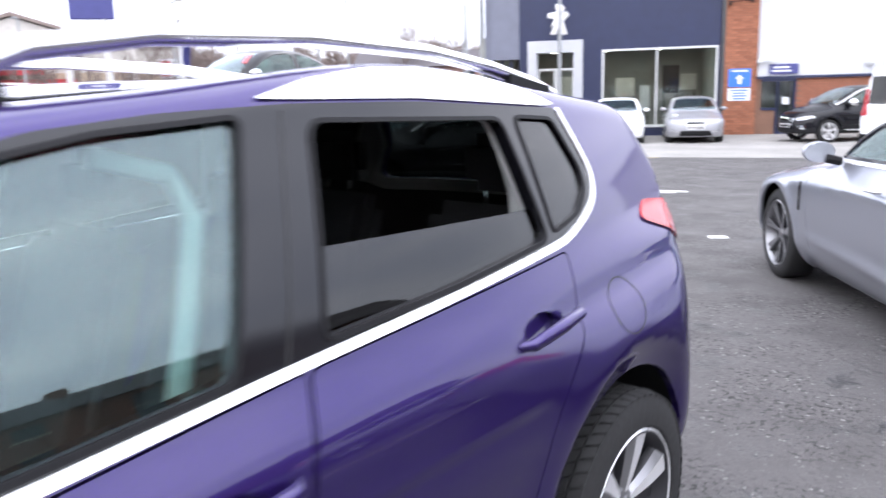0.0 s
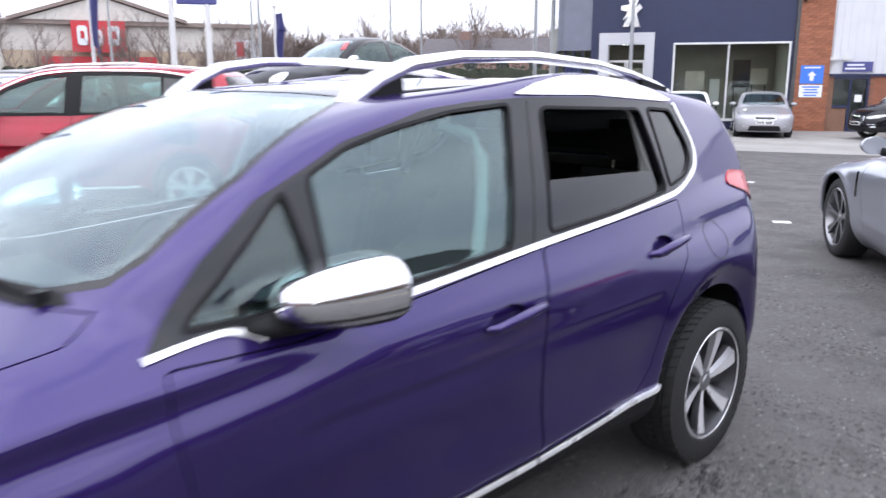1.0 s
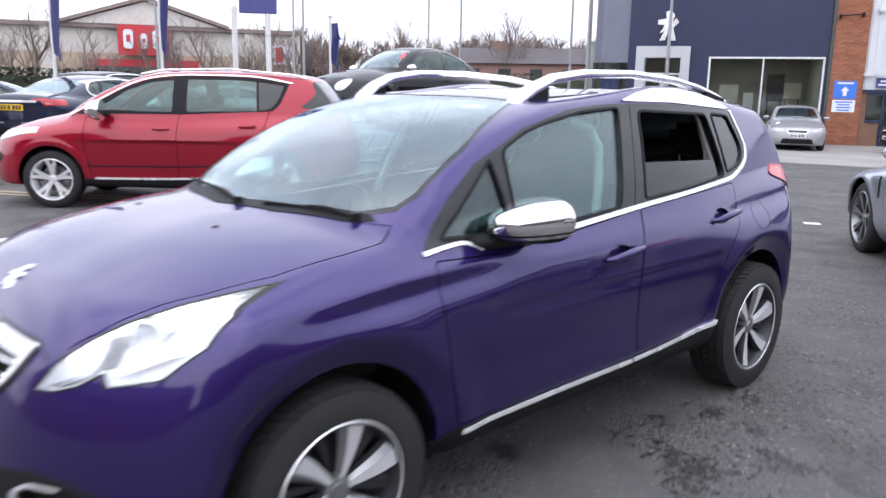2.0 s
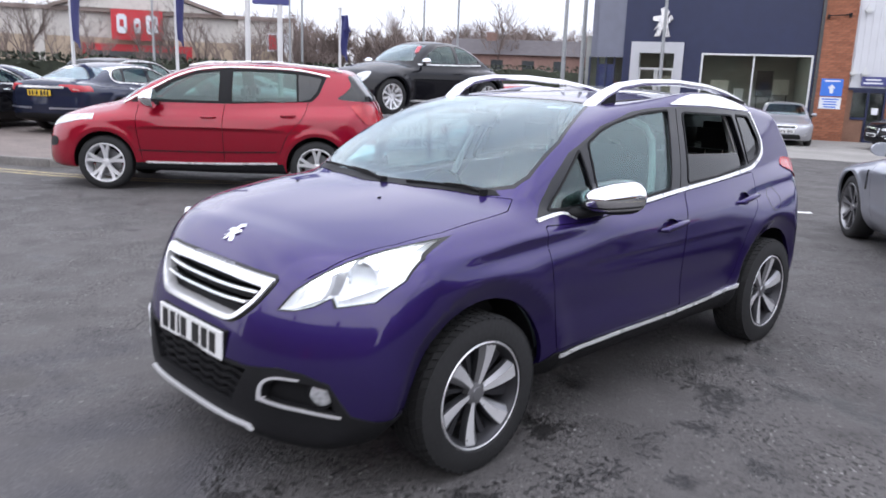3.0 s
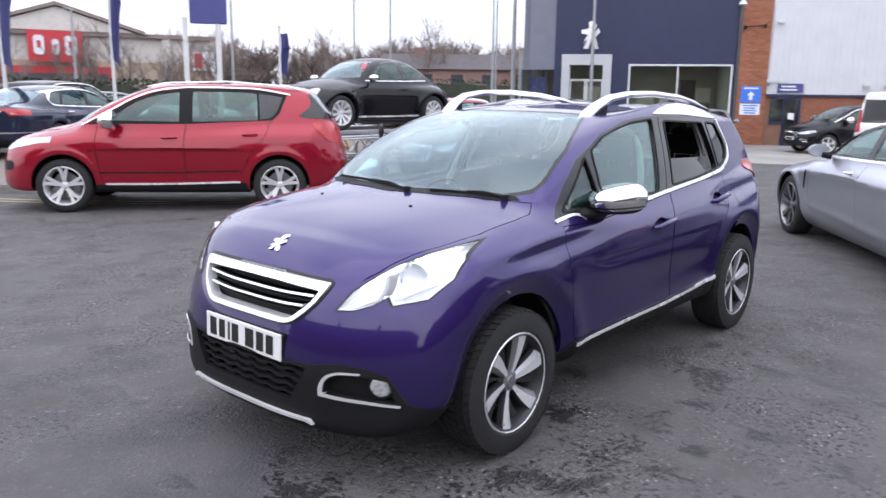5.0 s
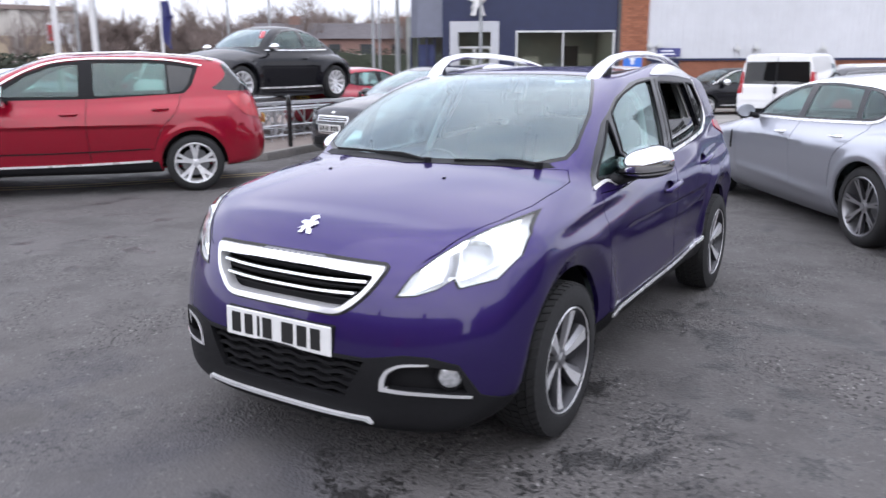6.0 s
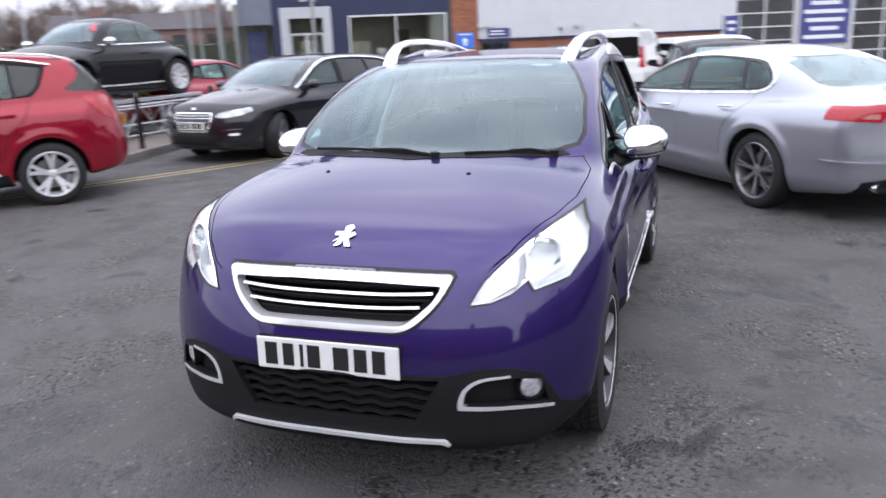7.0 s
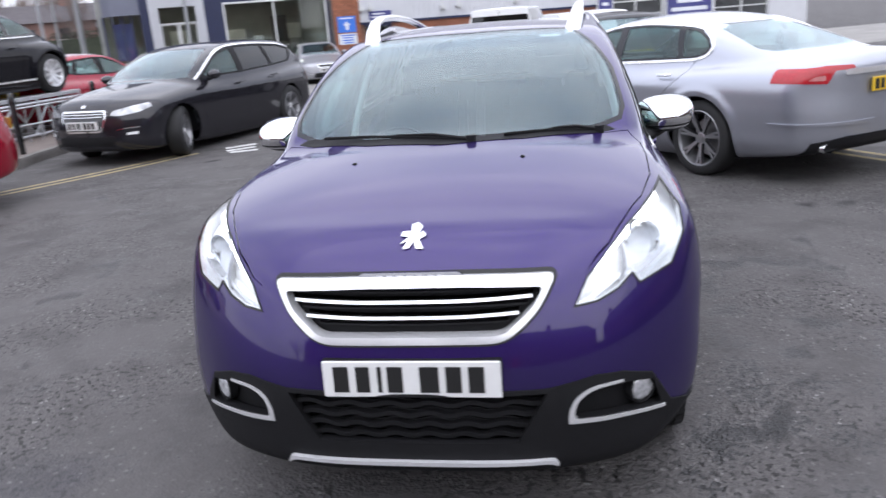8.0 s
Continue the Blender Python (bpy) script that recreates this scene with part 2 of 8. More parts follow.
def soft_max(a, b, k):
    h = np.clip(0.5 + 0.5 * (a - b) / k, 0, 1)
    return b * (1 - h) + a * h + k * h * (1 - h)


def soft_min(a, b, k):
    return -soft_max(-a, -b, k)


def skin(f, lo, hi, h):
    """A net over the surface f = 0 whose every edge joins two faces; the grid is shifted until that holds."""
    for i in range(8):
        net = skin_once(f, [c - 0.137 * h * i for c in lo], hi, h)
        q = net[2]
        e = np.sort(np.concatenate([q[:, [a, (a + 1) % 4]] for a in range(4)]), axis=1)
        _, n = np.unique(e[:, 0].astype(np.int64) * 10000000 + e[:, 1], return_counts=True)
        if (n == 2).all():
            break
    return net


def skin_once(f, lo, hi, h):
    """Vertices, unit normals and quads of the surface f = 0 in a box, by surface nets drawn onto the surface."""
    ax = [np.arange(lo[i], hi[i] + h, h) for i in range(3)]
    X, Y, Z = np.meshgrid(*ax, indexing="ij")
    V = np.concatenate([f(X[:, c:c + 24], Y[:, c:c + 24], Z[:, c:c + 24]) for c in range(0, X.shape[1], 24)], axis=1)
    inside = V < 0
    n = [len(a) - 1 for a in ax]
    total = np.zeros(n)
    corner = inside[:-1, :-1, :-1].astype(int)
    count = np.zeros(n, int)
    for a in (0, 1):
        for b in (0, 1):
            for c in (0, 1):
                count += inside[a:n[0] + a, b:n[1] + b, c:n[2] + c]
    cells = np.argwhere((count > 0) & (count < 8))
    index = -np.ones(n, int)
    index[tuple(cells.T)] = np.arange(len(cells))
    P = np.array(lo) + (cells + 0.5) * h

    def grad(P):
        e = 0.002
        g = np.empty_like(P)
        for i in range(3):
            d = np.zeros(3)
            d[i] = e
            g[:, i] = (f(*(P + d).T) - f(*(P - d).T)) / (2 * e)
        return g
    home = P.copy()
    for _ in range(4):
        g = grad(P)
        v = f(*P.T)
        P = P - g * (v / np.maximum((g * g).sum(1), 0.05))[:, None]
        P = home + np.clip(P - home, -0.75 * h, 0.75 * h)
    quads = []
    for i in range(3):
        j, k = (i + 1) % 3, (i + 2) % 3
        sl0, sl1 = [slice(None)] * 3, [slice(None)] * 3
        sl0[i], sl1[i] = slice(0, -1), slice(1, None)
        change = inside[tuple(sl0)] != inside[tuple(sl1)]
        e = np.argwhere(change)
        e = e[(e[:, j] > 0) & (e[:, k] > 0) & (e[:, j] < n[j]) & (e[:, k] < n[k])]
        first = inside[tuple(e.T)]
        q = []
        for dj, dk in ((-1, -1), (0, -1), (0, 0), (-1, 0)):
            c = e.copy()
            c[:, j] += dj
            c[:, k] += dk
            q.append(index[tuple(c.T)])
        q = np.array(q).T
        q[~first] = q[~first][:, ::-1]
        quads.append(q)
    quads = np.concatenate(quads)
    # relax along the surface for an even net
    for _ in range(2):
        acc, cnt = np.zeros_like(P), np.zeros(len(P))
        for a in range(4):
            s, t = quads[:, a], quads[:, (a + 1) % 4]
            np.add.at(acc, s, P[t])
            np.add.at(acc, t, P[s])
            np.add.at(cnt, s, 1)
            np.add.at(cnt, t, 1)
        P = 0.4 * P + 0.6 * acc / cnt[:, None]
        for _ in range(1):
            g = grad(P)
            v = f(*P.T)
            P = P - g * (v / np.maximum((g * g).sum(1), 0.05))[:, None]
    g = grad(P)
    return P, g / np.linalg.norm(g, axis=1)[:, None], quads


def sheet(net, outer, inner, mats):
    """A closed shell between two offsets of a skin; its inside takes the second material."""
    P, N, Q = net
    me = bpy.data.meshes.new("shell")
    n = len(P)
    verts = np.concatenate([P + N * outer, P + N * inner])
    faces = np.concatenate([Q, Q[:, ::-1] + n])
    me.from_pydata(verts.tolist(), [], faces.tolist())
    for m in mats:
        me.materials.append(m)
    if len(mats) > 1:
        idx = np.zeros(len(faces), np.int32)
        idx[len(Q):] = 1
        me.polygons.foreach_set("material_index", idx)
    me.update()
    return me


def patch(net, outer, inner, mat, solid):
    """The closed shell of sheet(), but only round one solid, to keep the cutting quick."""
    P, N, Q = net
    poly, axis, a, b = solid[:4]
    mirror = len(solid) > 4 and solid[4]
    u, v = np.array([p[0] for p in poly]), np.array([p[1] for p in poly])
    i, j, k = {"x": (1, 2, 0), "y": (0, 2, 1), "z": (0, 1, 2)}[axis]
    lo, hi = np.zeros(3), np.zeros(3)
    lo[i], hi[i], lo[j], hi[j], lo[k], hi[k] = u.min(), u.max(), v.min(), v.max(), min(a, b), max(a, b)
    if mirror:
        lo[0], hi[0] = -hi[0], -lo[0]
    near = ((P > lo - 0.06) & (P < hi + 0.06)).all(1)
    q = Q[near[Q].all(1)]
    used, flat = np.unique(q, return_inverse=True)
    q = flat.reshape(q.shape)
    e = np.concatenate([q[:, [c, (c + 1) % 4]] for c in range(4)])
    key = np.sort(e, axis=1)
    key = key[:, 0].astype(np.int64) * 10000000 + key[:, 1]
    _, first, n = np.unique(key, return_index=True, return_counts=True)
    rim = e[first[n == 1]]
    if len(q) < 1 or (np.bincount(rim.ravel(), minlength=1) > 2).any():
        return sheet(net, outer, inner, [mat])
    m = len(used)
    verts = np.concatenate([P[used] + N[used] * outer, P[used] + N[used] * inner])
    walls = np.stack([rim[:, 1], rim[:, 0], rim[:, 0] + m, rim[:, 1] + m], axis=1)
    faces = np.concatenate([q, q[:, ::-1] + m, walls])
    me = bpy.data.meshes.new("patch")
    me.from_pydata(verts.tolist(), [], faces.tolist())
    me.materials.append(mat)
    me.update()
    return me


def rounded(points, r=0.03, n=4):
    """A polygon with its corners rounded."""
    out = []
    k = len(points)
    for i, p in enumerate(points):
        rr = p[2] if len(p) > 2 else r
        p0, p1, p2 = Vector(points[i - 1][:2]), Vector(p[:2]), Vector(points[(i + 1) % k][:2])
        a, b = p0 - p1, p2 - p1
        rr = min(rr, a.length * 0.48, b.length * 0.48)
        s, e = p1 + a.normalized() * rr, p1 + b.normalized() * rr
        if rr < 1e-4:
            out.append(tuple(p1))
            continue
        for j in range(n + 1):
            t = j / n
            out.append(tuple(s * (1 - t) ** 2 + p1 * 2 * t * (1 - t) + e * t * t))
    return out


def strip(points, w, n=6):
    """A ribbon outline of width w along a smooth line through points (closed polygon)."""
    pts = [Vector(p[:2]) for p in points]
    fine = []
    for i in range(len(pts) - 1):
        p0, p1, p2, p3 = pts[max(i - 1, 0)], pts[i], pts[i + 1], pts[min(i + 2, len(pts) - 1)]
        for j in range(n):
            t = j / n
            fine.append(0.5 * ((2 * p1) + (p2 - p0) * t + (2 * p0 - 5 * p1 + 4 * p2 - p3) * t * t + (3 * p1 - p0 - 3 * p2 + p3) * t ** 3))
    fine.append(pts[-1])
    left, right = [], []
    for i, p in enumerate(fine):
        d = (fine[min(i + 1, len(fine) - 1)] - fine[max(i - 1, 0)]).normalized()
        q = Vector((-d.y, d.x))
        ww = w if not isinstance(w, (list, tuple)) else w[0] + (w[1] - w[0]) * i / (len(fine) - 1)
        left.append(tuple(p + q * ww / 2))
        right.append(tuple(p - q * ww / 2))
    return left + right[::-1]


def inset(poly, d):
    """A polygon moved inwards by d."""
    pts = [Vector(p[:2]) for p in poly]
    area = sum(a.x * b.y - b.x * a.y for a, b in zip(pts, pts[1:] + pts[:1]))
    s = 1 if area > 0 else -1
    out = []
    for i, p in enumerate(pts):
        a, b = (p - pts[i - 1]), (pts[(i + 1) % len(pts)] - p)
        if a.length < 1e-6 or b.length < 1e-6:
            continue
        a, b = a.normalized(), b.normalized()
        na, nb = Vector((-a.y, a.x)) * s, Vector((-b.y, b.x)) * s
        m = (na + nb)
        m = m / max(m.length_squared / 2, 0.3)
        out.append(tuple(p + m * d))
    return out


def prism(poly, axis, a, b, mirror=False):
    """A solid bar with the outline poly, from a to b along an axis. Side view: (y, z); front view: (x, z); plan: (x, y)."""
    bm = bmesh.new()

    def at(p, s):
        if axis == "x":
            return (s, p[0], p[1])
        if axis == "y":
            return (p[0], s, p[1])
        return (p[0], p[1], s)
    v0 = [bm.verts.new(at(p, a)) for p in poly]
    v1 = [bm.verts.new(at(p, b)) for p in poly]
    k = len(poly)
    bm.faces.new(v0)
    bm.faces.new(v1[::-1])
    for i in range(k):
        bm.faces.new((v0[i], v1[i], v1[(i + 1) % k], v0[(i + 1) % k]))
    if mirror:
        bmesh.ops.scale(bm, vec=(-1, 1, 1), verts=bm.verts[:])
    bmesh.ops.recalc_face_normals(bm, faces=bm.faces[:])
    bmesh.ops.triangulate(bm, faces=[f for f in bm.faces if len(f.verts) > 4])
    return bm


def merge(bms):
    bm = bmesh.new()
    for b in bms:
        me = bpy.data.meshes.new("tmp")
        b.to_mesh(me)
        b.free()
        bm.from_mesh(me)
        bpy.data.meshes.remove(me)
    return bm


BENCH = bpy.data.scenes.new("bench")  # a spare scene where solids are cut, removed at the end


def batches(cutters):
    """Solids gathered into a few meshes whose members lie apart, so that each mesh is one cut."""
    groups = []
    for c in cutters:
        co = np.array([v.co for v in c.verts])
        lo, hi = co.min(0), co.max(0)
        for g in groups:
            if all((lo > h + 1e-4).any() or (hi < l - 1e-4).any() for l, h in g[0]):
                g[0].append((lo, hi))
                g[1].append(c)
                break
        else:
            groups.append(([(lo, hi)], [c]))
    return [merge(g[1]) if len(g[1]) > 1 else g[1][0] for g in groups]


def cut(me, cutters, how, name="cut"):
    """The mesh me cut by, or kept inside, the solids in cutters (bmeshes), as a new mesh."""
    a = bpy.data.objects.new("tmp_a", me)
    BENCH.collection.objects.link(a)
    made = []
    for c in batches(cutters) if how == "DIFFERENCE" else cutters:
        cm = bpy.data.meshes.new("tmp_cut")
        c.to_mesh(cm)
        c.free()
        b = bpy.data.objects.new("tmp_b", cm)
        BENCH.collection.objects.link(b)
        made.append(b)
        mod = a.modifiers.new("cut", "BOOLEAN")
        mod.object, mod.operation, mod.solver = b, how, "MANIFOLD"
    layer = BENCH.view_layers[0]
    layer.update()
    last = bpy.data.meshes.new_from_object(a.evaluated_get(layer.depsgraph))
    last.name = name
    for b in made:
        cm = b.data
        bpy.data.objects.remove(b)
        bpy.data.meshes.remove(cm)
    bpy.data.objects.remove(a)
    last.shade_smooth()
    last.set_sharp_from_angle(angle=radians(32))
    return last


TREES_OF_NETS = []


def true_normals(me, net):
    """Shades a cut panel by the normals of the skin that it lies on, so that reflections run even."""
    P, N, _ = net
    tree = next((t for p, t in TREES_OF_NETS if p is P), None)
    if tree is None:
        tree = kdtree.KDTree(len(P))
        for i, p in enumerate(P):
            tree.insert(p, i)
        tree.balance()
        TREES_OF_NETS.append((P, tree))
    normal = np.empty((len(me.vertices), 3))
    for v in me.vertices:
        acc = np.zeros(3)
        for _, i, d in tree.find_n(v.co, 4):
            acc += N[i] / (d * d + 1e-5)
        normal[v.index] = acc
    normal /= np.maximum(np.linalg.norm(normal, axis=1), 1e-9)[:, None]
    corner = np.empty(len(me.loops), np.int32)
    me.loops.foreach_get("vertex_index", corner)
    flat = np.empty(len(me.polygons) * 3)
    me.polygons.foreach_get("normal", flat)
    count = np.empty(len(me.polygons), np.int32)
    me.polygons.foreach_get("loop_total", count)
    flat = np.repeat(flat.reshape(-1, 3), count, axis=0)
    own = normal[corner]
    dot = (own * flat).sum(1)[:, None]
    me.normals_split_custom_set(np.where(dot > 0.75, own, np.where(dot < -0.75, -own, flat)).tolist())
    return me


def refit(me, mat):
    """Gives a mesh one material."""
    me.materials.clear()
    me.materials.append(mat)
    me.polygons.foreach_set("material_index", np.zeros(len(me.polygons), np.int32))
    return me
# ---- ground ----
def ground_z(x, y):
    """The yard: level round the car, falling a little towards the showroom."""
    t = min(1.0, max(0.0, (y - 11.0) / 12.0))
    return -0.215 * t * t * (3 - 2 * t)


def asphalt(name, base, chip, patch):
    """Worn asphalt: stone chips in a dark binder, broad worn and damp patches, blots of oil."""
    m = bpy.data.materials.new(name)
    m.use_nodes = True
    n, l = m.node_tree.nodes, m.node_tree.links
    b = n["Principled BSDF"]
    tc = n.new("ShaderNodeTexCoord")

    def tex(kind, scale, detail=0.0):
        t = n.new(kind)
        t.inputs["Scale"].default_value = scale
        if detail:
            t.inputs["Detail"].default_value = detail
        l.new(tc.outputs["Object"], t.inputs["Vector"])
        return t

    def ramp(src, lo, hi, a=0.0, c=1.0):
        r = n.new("ShaderNodeMapRange")
        r.inputs["From Min"].default_value, r.inputs["From Max"].default_value = lo, hi
        r.inputs["To Min"].default_value, r.inputs["To Max"].default_value = a, c
        l.new(src, r.inputs["Value"])
        return r.outputs[0]

    def mix(fac, a, c):
        x = n.new("ShaderNodeMix")
        x.data_type = "RGBA"
        l.new(fac, x.inputs["Factor"])
        for sock, v in (("A", a), ("B", c)):
            if isinstance(v, tuple):
                x.inputs[sock].default_value = (*v, 1)
            else:
                l.new(v, x.inputs[sock])
        return x.outputs["Result"]
    chips = tex("ShaderNodeTexVoronoi", 75)
    grit = tex("ShaderNodeTexNoise", 34, 5)
    fine = tex("ShaderNodeTexNoise", 160, 3)
    mid = tex("ShaderNodeTexNoise", 5, 7)
    worn = tex("ShaderNodeTexNoise", 0.5, 5)
    ravel = tex("ShaderNodeTexNoise", 1.3, 8)
    blot = tex("ShaderNodeTexNoise", 3.0, 8)
    sep = n.new("ShaderNodeSeparateColor")
    l.new(chips.outputs["Color"], sep.inputs[0])

    def calc(kind, a, c):
        x = n.new("ShaderNodeMath")
        x.operation = kind
        for i, v in enumerate((a, c)):
            if isinstance(v, float):
                x.inputs[i].default_value = v
            else:
                l.new(v, x.inputs[i])
        return x.outputs[0]

    def near(place, r0, r1):
        d = n.new("ShaderNodeVectorMath")
        d.operation = "DISTANCE"
        d.inputs[1].default_value = place
        l.new(tc.outputs["Object"], d.inputs[0])
        return ramp(d.outputs["Value"], r0, r1, 1.0, 0.0)
    loose = ramp(ravel.outputs["Fac"], 0.43, 0.56, 0.12, 1.0)
    col = mix(ramp(fine.outputs["Fac"], 0.3, 0.7), tuple(c * 0.82 for c in base), tuple(c * 1.2 for c in base))
    col = mix(ramp(mid.outputs["Fac"], 0.35, 0.72, 0, 0.6), col, patch)
    col = mix(ramp(worn.outputs["Fac"], 0.42, 0.62, 0, 0.5), col, tuple(c * 1.3 for c in base))
    col = mix(calc("MULTIPLY", ramp(sep.outputs[0], 0.45, 1.0, 0.0, 0.75), ramp(ravel.outputs["Fac"], 0.42, 0.62, 0.2, 1.0)), col, chip)
    col = mix(calc("MULTIPLY", ramp(sep.outputs[1], 0.978, 0.985), ramp(ravel.outputs["Fac"], 0.4, 0.6, 0.2, 0.85)), col, (0.25, 0.24, 0.235))
    col = mix(calc("MULTIPLY", ramp(grit.outputs["Fac"], 0.54, 0.60), calc("MULTIPLY", loose, 0.85)), col, tuple(c * 0.2 for c in base))
    mottle = tex("ShaderNodeTexNoise", 2.1, 9)
    col = mix(ramp(mottle.outputs["Fac"], 0.50, 0.64, 0, 0.5), col, tuple(c * 0.58 for c in base))
    # a raw damp patch where the surface has worn through
    raw = calc("MULTIPLY", near((-0.15, -1.15, 0.0), 0.35, 0.85), ramp(ravel.outputs["Fac"], 0.36, 0.50, 0.25, 1.0))
    raw = calc("MAXIMUM", raw, calc("MULTIPLY", near((-1.3, -0.9, 0.0), 0.2, 0.8), ramp(ravel.outputs["Fac"], 0.45, 0.55)))
    col = mix(calc("MULTIPLY", raw, 0.65), col, (base[0] * 0.62, base[1] * 0.66, base[2] * 0.80))
    # long cracks, bent by the noise
    bend = n.new("ShaderNodeMix")
    bend.data_type = "RGBA"
    bend.inputs["Factor"].default_value = 0.22
    l.new(tc.outputs["Object"], bend.inputs["A"])
    l.new(tex("ShaderNodeTexNoise", 1.6, 6).outputs["Color"], bend.inputs["B"])
    split = n.new("ShaderNodeTexVoronoi")
    split.feature = "DISTANCE_TO_EDGE"
    split.inputs["Scale"].default_value = 0.62
    l.new(bend.outputs["Result"], split.inputs["Vector"])
    crack = calc("MULTIPLY", ramp(split.outputs["Distance"], 0.004, 0.011, 1.0, 0.0), calc("MULTIPLY", ramp(blot.outputs["Fac"], 0.46, 0.58), near((1.35, -0.1, 0.0), 0.5, 1.6)))
    col = mix(calc("MULTIPLY", crack, 0.8), col, tuple(c * 0.2 for c in base))
    # oil and wet grit dropped where cars stand
    stain = calc("MAXIMUM", near((1.05, 0.35, 0.0), 0.2, 1.5), near((0.5, -1.0, 0.0), 0.2, 1.3))
    stain = calc("MAXIMUM", stain, near((1.1, 1.9, 0.0), 0.1, 1.0))
    wet = calc("ADD", blot.outputs["Fac"], calc("MULTIPLY", stain, 0.088))
    wet = calc("ADD", wet, calc("MULTIPLY", calc("SUBTRACT", grit.outputs["Fac"], 0.5), 0.55))
    col = mix(ramp(wet, 0.62, 0.68, 0, 0.88), col, tuple(c * 0.16 for c in base))
    l.new(col, b.inputs["Base Color"])
    l.new(ramp(wet, 0.56, 0.68, 0.88, 0.5), b.inputs["Roughness"])
    relief = calc("ADD", chips.outputs["Distance"], calc("MULTIPLY", grit.outputs["Fac"], -1.5))
    relief = calc("MULTIPLY", relief, ramp(ravel.outputs["Fac"], 0.42, 0.60, 0.25, 1.0))
    bp = n.new("ShaderNodeBump")
    bp.inputs["Strength"].default_value, bp.inputs["Distance"].default_value = 0.62, 0.012
    l.new(relief, bp.inputs["Height"])
    l.new(bp.outputs[0], b.inputs["Normal"])
    return m


ASPHALT = asphalt("worn_asphalt", (0.075, 0.070, 0.069), (0.132, 0.124, 0.120), (0.096, 0.091, 0.090))
CONCRETE = material("pale_concrete", (0.26, 0.25, 0.235), 0.85, vary=0.25, scale=18, bump=0.3, coarse=0.8)
KERB = material("kerb_concrete", (0.19, 0.18, 0.17), 0.85, vary=0.3, scale=25, bump=0.3, random_value=0.15)
PAVING = material("brown_paving", (0.17, 0.14, 0.125), 0.85, vary=0.3, scale=22, bump=0.3, random_value=0.2)
YELLOW = material("worn_yellow_paint", (0.55, 0.45, 0.22), 0.8, vary=0.3, scale=30, second=(0.22, 0.19, 0.13), coarse=5)
FACE = Matrix.Translation((-8.7, 26.8, -0.09)) @ Matrix.Rotation(radians(27), 4, "Z") @ Matrix.Scale(1.06, 4)


def build_ground():
    bm = bmesh.new()
    xs = [-1500, -400, -150, -80, -50] + [-40 + 2 * i for i in range(41)] + [60, 100, 200, 500, 1500]
    ys = [-1500, -400, -100, -40] + [-20 + 1.5 * i for i in range(41)] + [50, 70, 100, 160, 300, 700, 1500]
    grid = [[bm.verts.new((x, y, ground_z(x, y))) for y in ys] for x in xs]
    for i in range(len(xs) - 1):
        for j in range(len(ys) - 1):
            bm.faces.new((grid[i][j], grid[i + 1][j], grid[i + 1][j + 1], grid[i][j + 1]))
    return tagged(part("ground", bm, ASPHALT), "dark worn asphalt yard with damp patches", "ground", kind="structure")


def ribbon(points, w, lift, bm=None):
    """A flat painted line along points on the ground."""
    bm = bm or bmesh.new()
    pts = [Vector(p) for p in points]
    rows = []
    for i, p in enumerate(pts):
        d = (pts[min(i + 1, len(pts) - 1)] - pts[max(i - 1, 0)]).normalized()
        q = Vector((-d.y, d.x)) * w / 2
        rows.append([bm.verts.new((c.x, c.y, ground_z(c.x, c.y) + lift)) for c in (p + q, p - q)])
    for a, b in zip(rows, rows[1:]):
        bm.faces.new((a[0], a[1], b[1], b[0]))
    bmesh.ops.recalc_face_normals(bm, faces=bm.faces[:])
    for f in bm.faces:
        if f.normal.z < 0:
            f.normal_flip()
    return bm


def smooth_line(points, n=6):
    pts = [Vector(p) for p in points]
    out = []
    for i in range(len(pts) - 1):
        p0, p1, p2, p3 = pts[max(i - 1, 0)], pts[i], pts[i + 1], pts[min(i + 2, len(pts) - 1)]
        for j in range(n):
            t = j / n
            out.append(0.5 * ((2 * p1) + (p2 - p0) * t + (2 * p0 - 5 * p1 + 4 * p2 - p3) * t * t + (3 * p1 - p0 - 3 * p2 + p3) * t ** 3))
    out.append(pts[-1])
    return out


def shifted(line, d):
    out = []
    for i, p in enumerate(line):
        t = (line[min(i + 1, len(line) - 1)] - line[max(i - 1, 0)]).normalized()
        out.append(p + Vector((-t.y, t.x)) * d)
    return out


build_ground()
# pale concrete apron before the showroom
bm = bmesh.new()
rows = []
for i in range(26):
    rows.append([])
    for j in range(9):
        p = FACE @ Vector((-4.6 + 1.2 * i, -9.4 + 1.2 * j, 0))
        rows[-1].append(bm.verts.new((p.x, p.y, ground_z(p.x, p.y) + 0.006)))
for a, b in zip(rows, rows[1:]):
    for j in range(8):
        bm.faces.new((a[j], b[j], b[j + 1], a[j + 1]))
tagged(part("pavement", bm, CONCRETE), "pale concrete apron before the showroom", "pavement", kind="structure")

# the kerbed island with the display stand
ISLAND_EDGE = smooth_line([(-30.0, -8.2), (-20.0, -3.4), (-13.0, -0.2), (-10.2, 1.45), (-9.2, 2.45), (-8.4, 3.6), (-7.45, 5.3), (-6.95, 6.35), (-7.05, 6.9), (-7.25, 7.6), (-7.2, 9.0), (-6.9, 11.0), (-7.0, 12.4), (-8.2, 13.4), (-11.0, 14.0), (-16.0, 13.4)], 5)


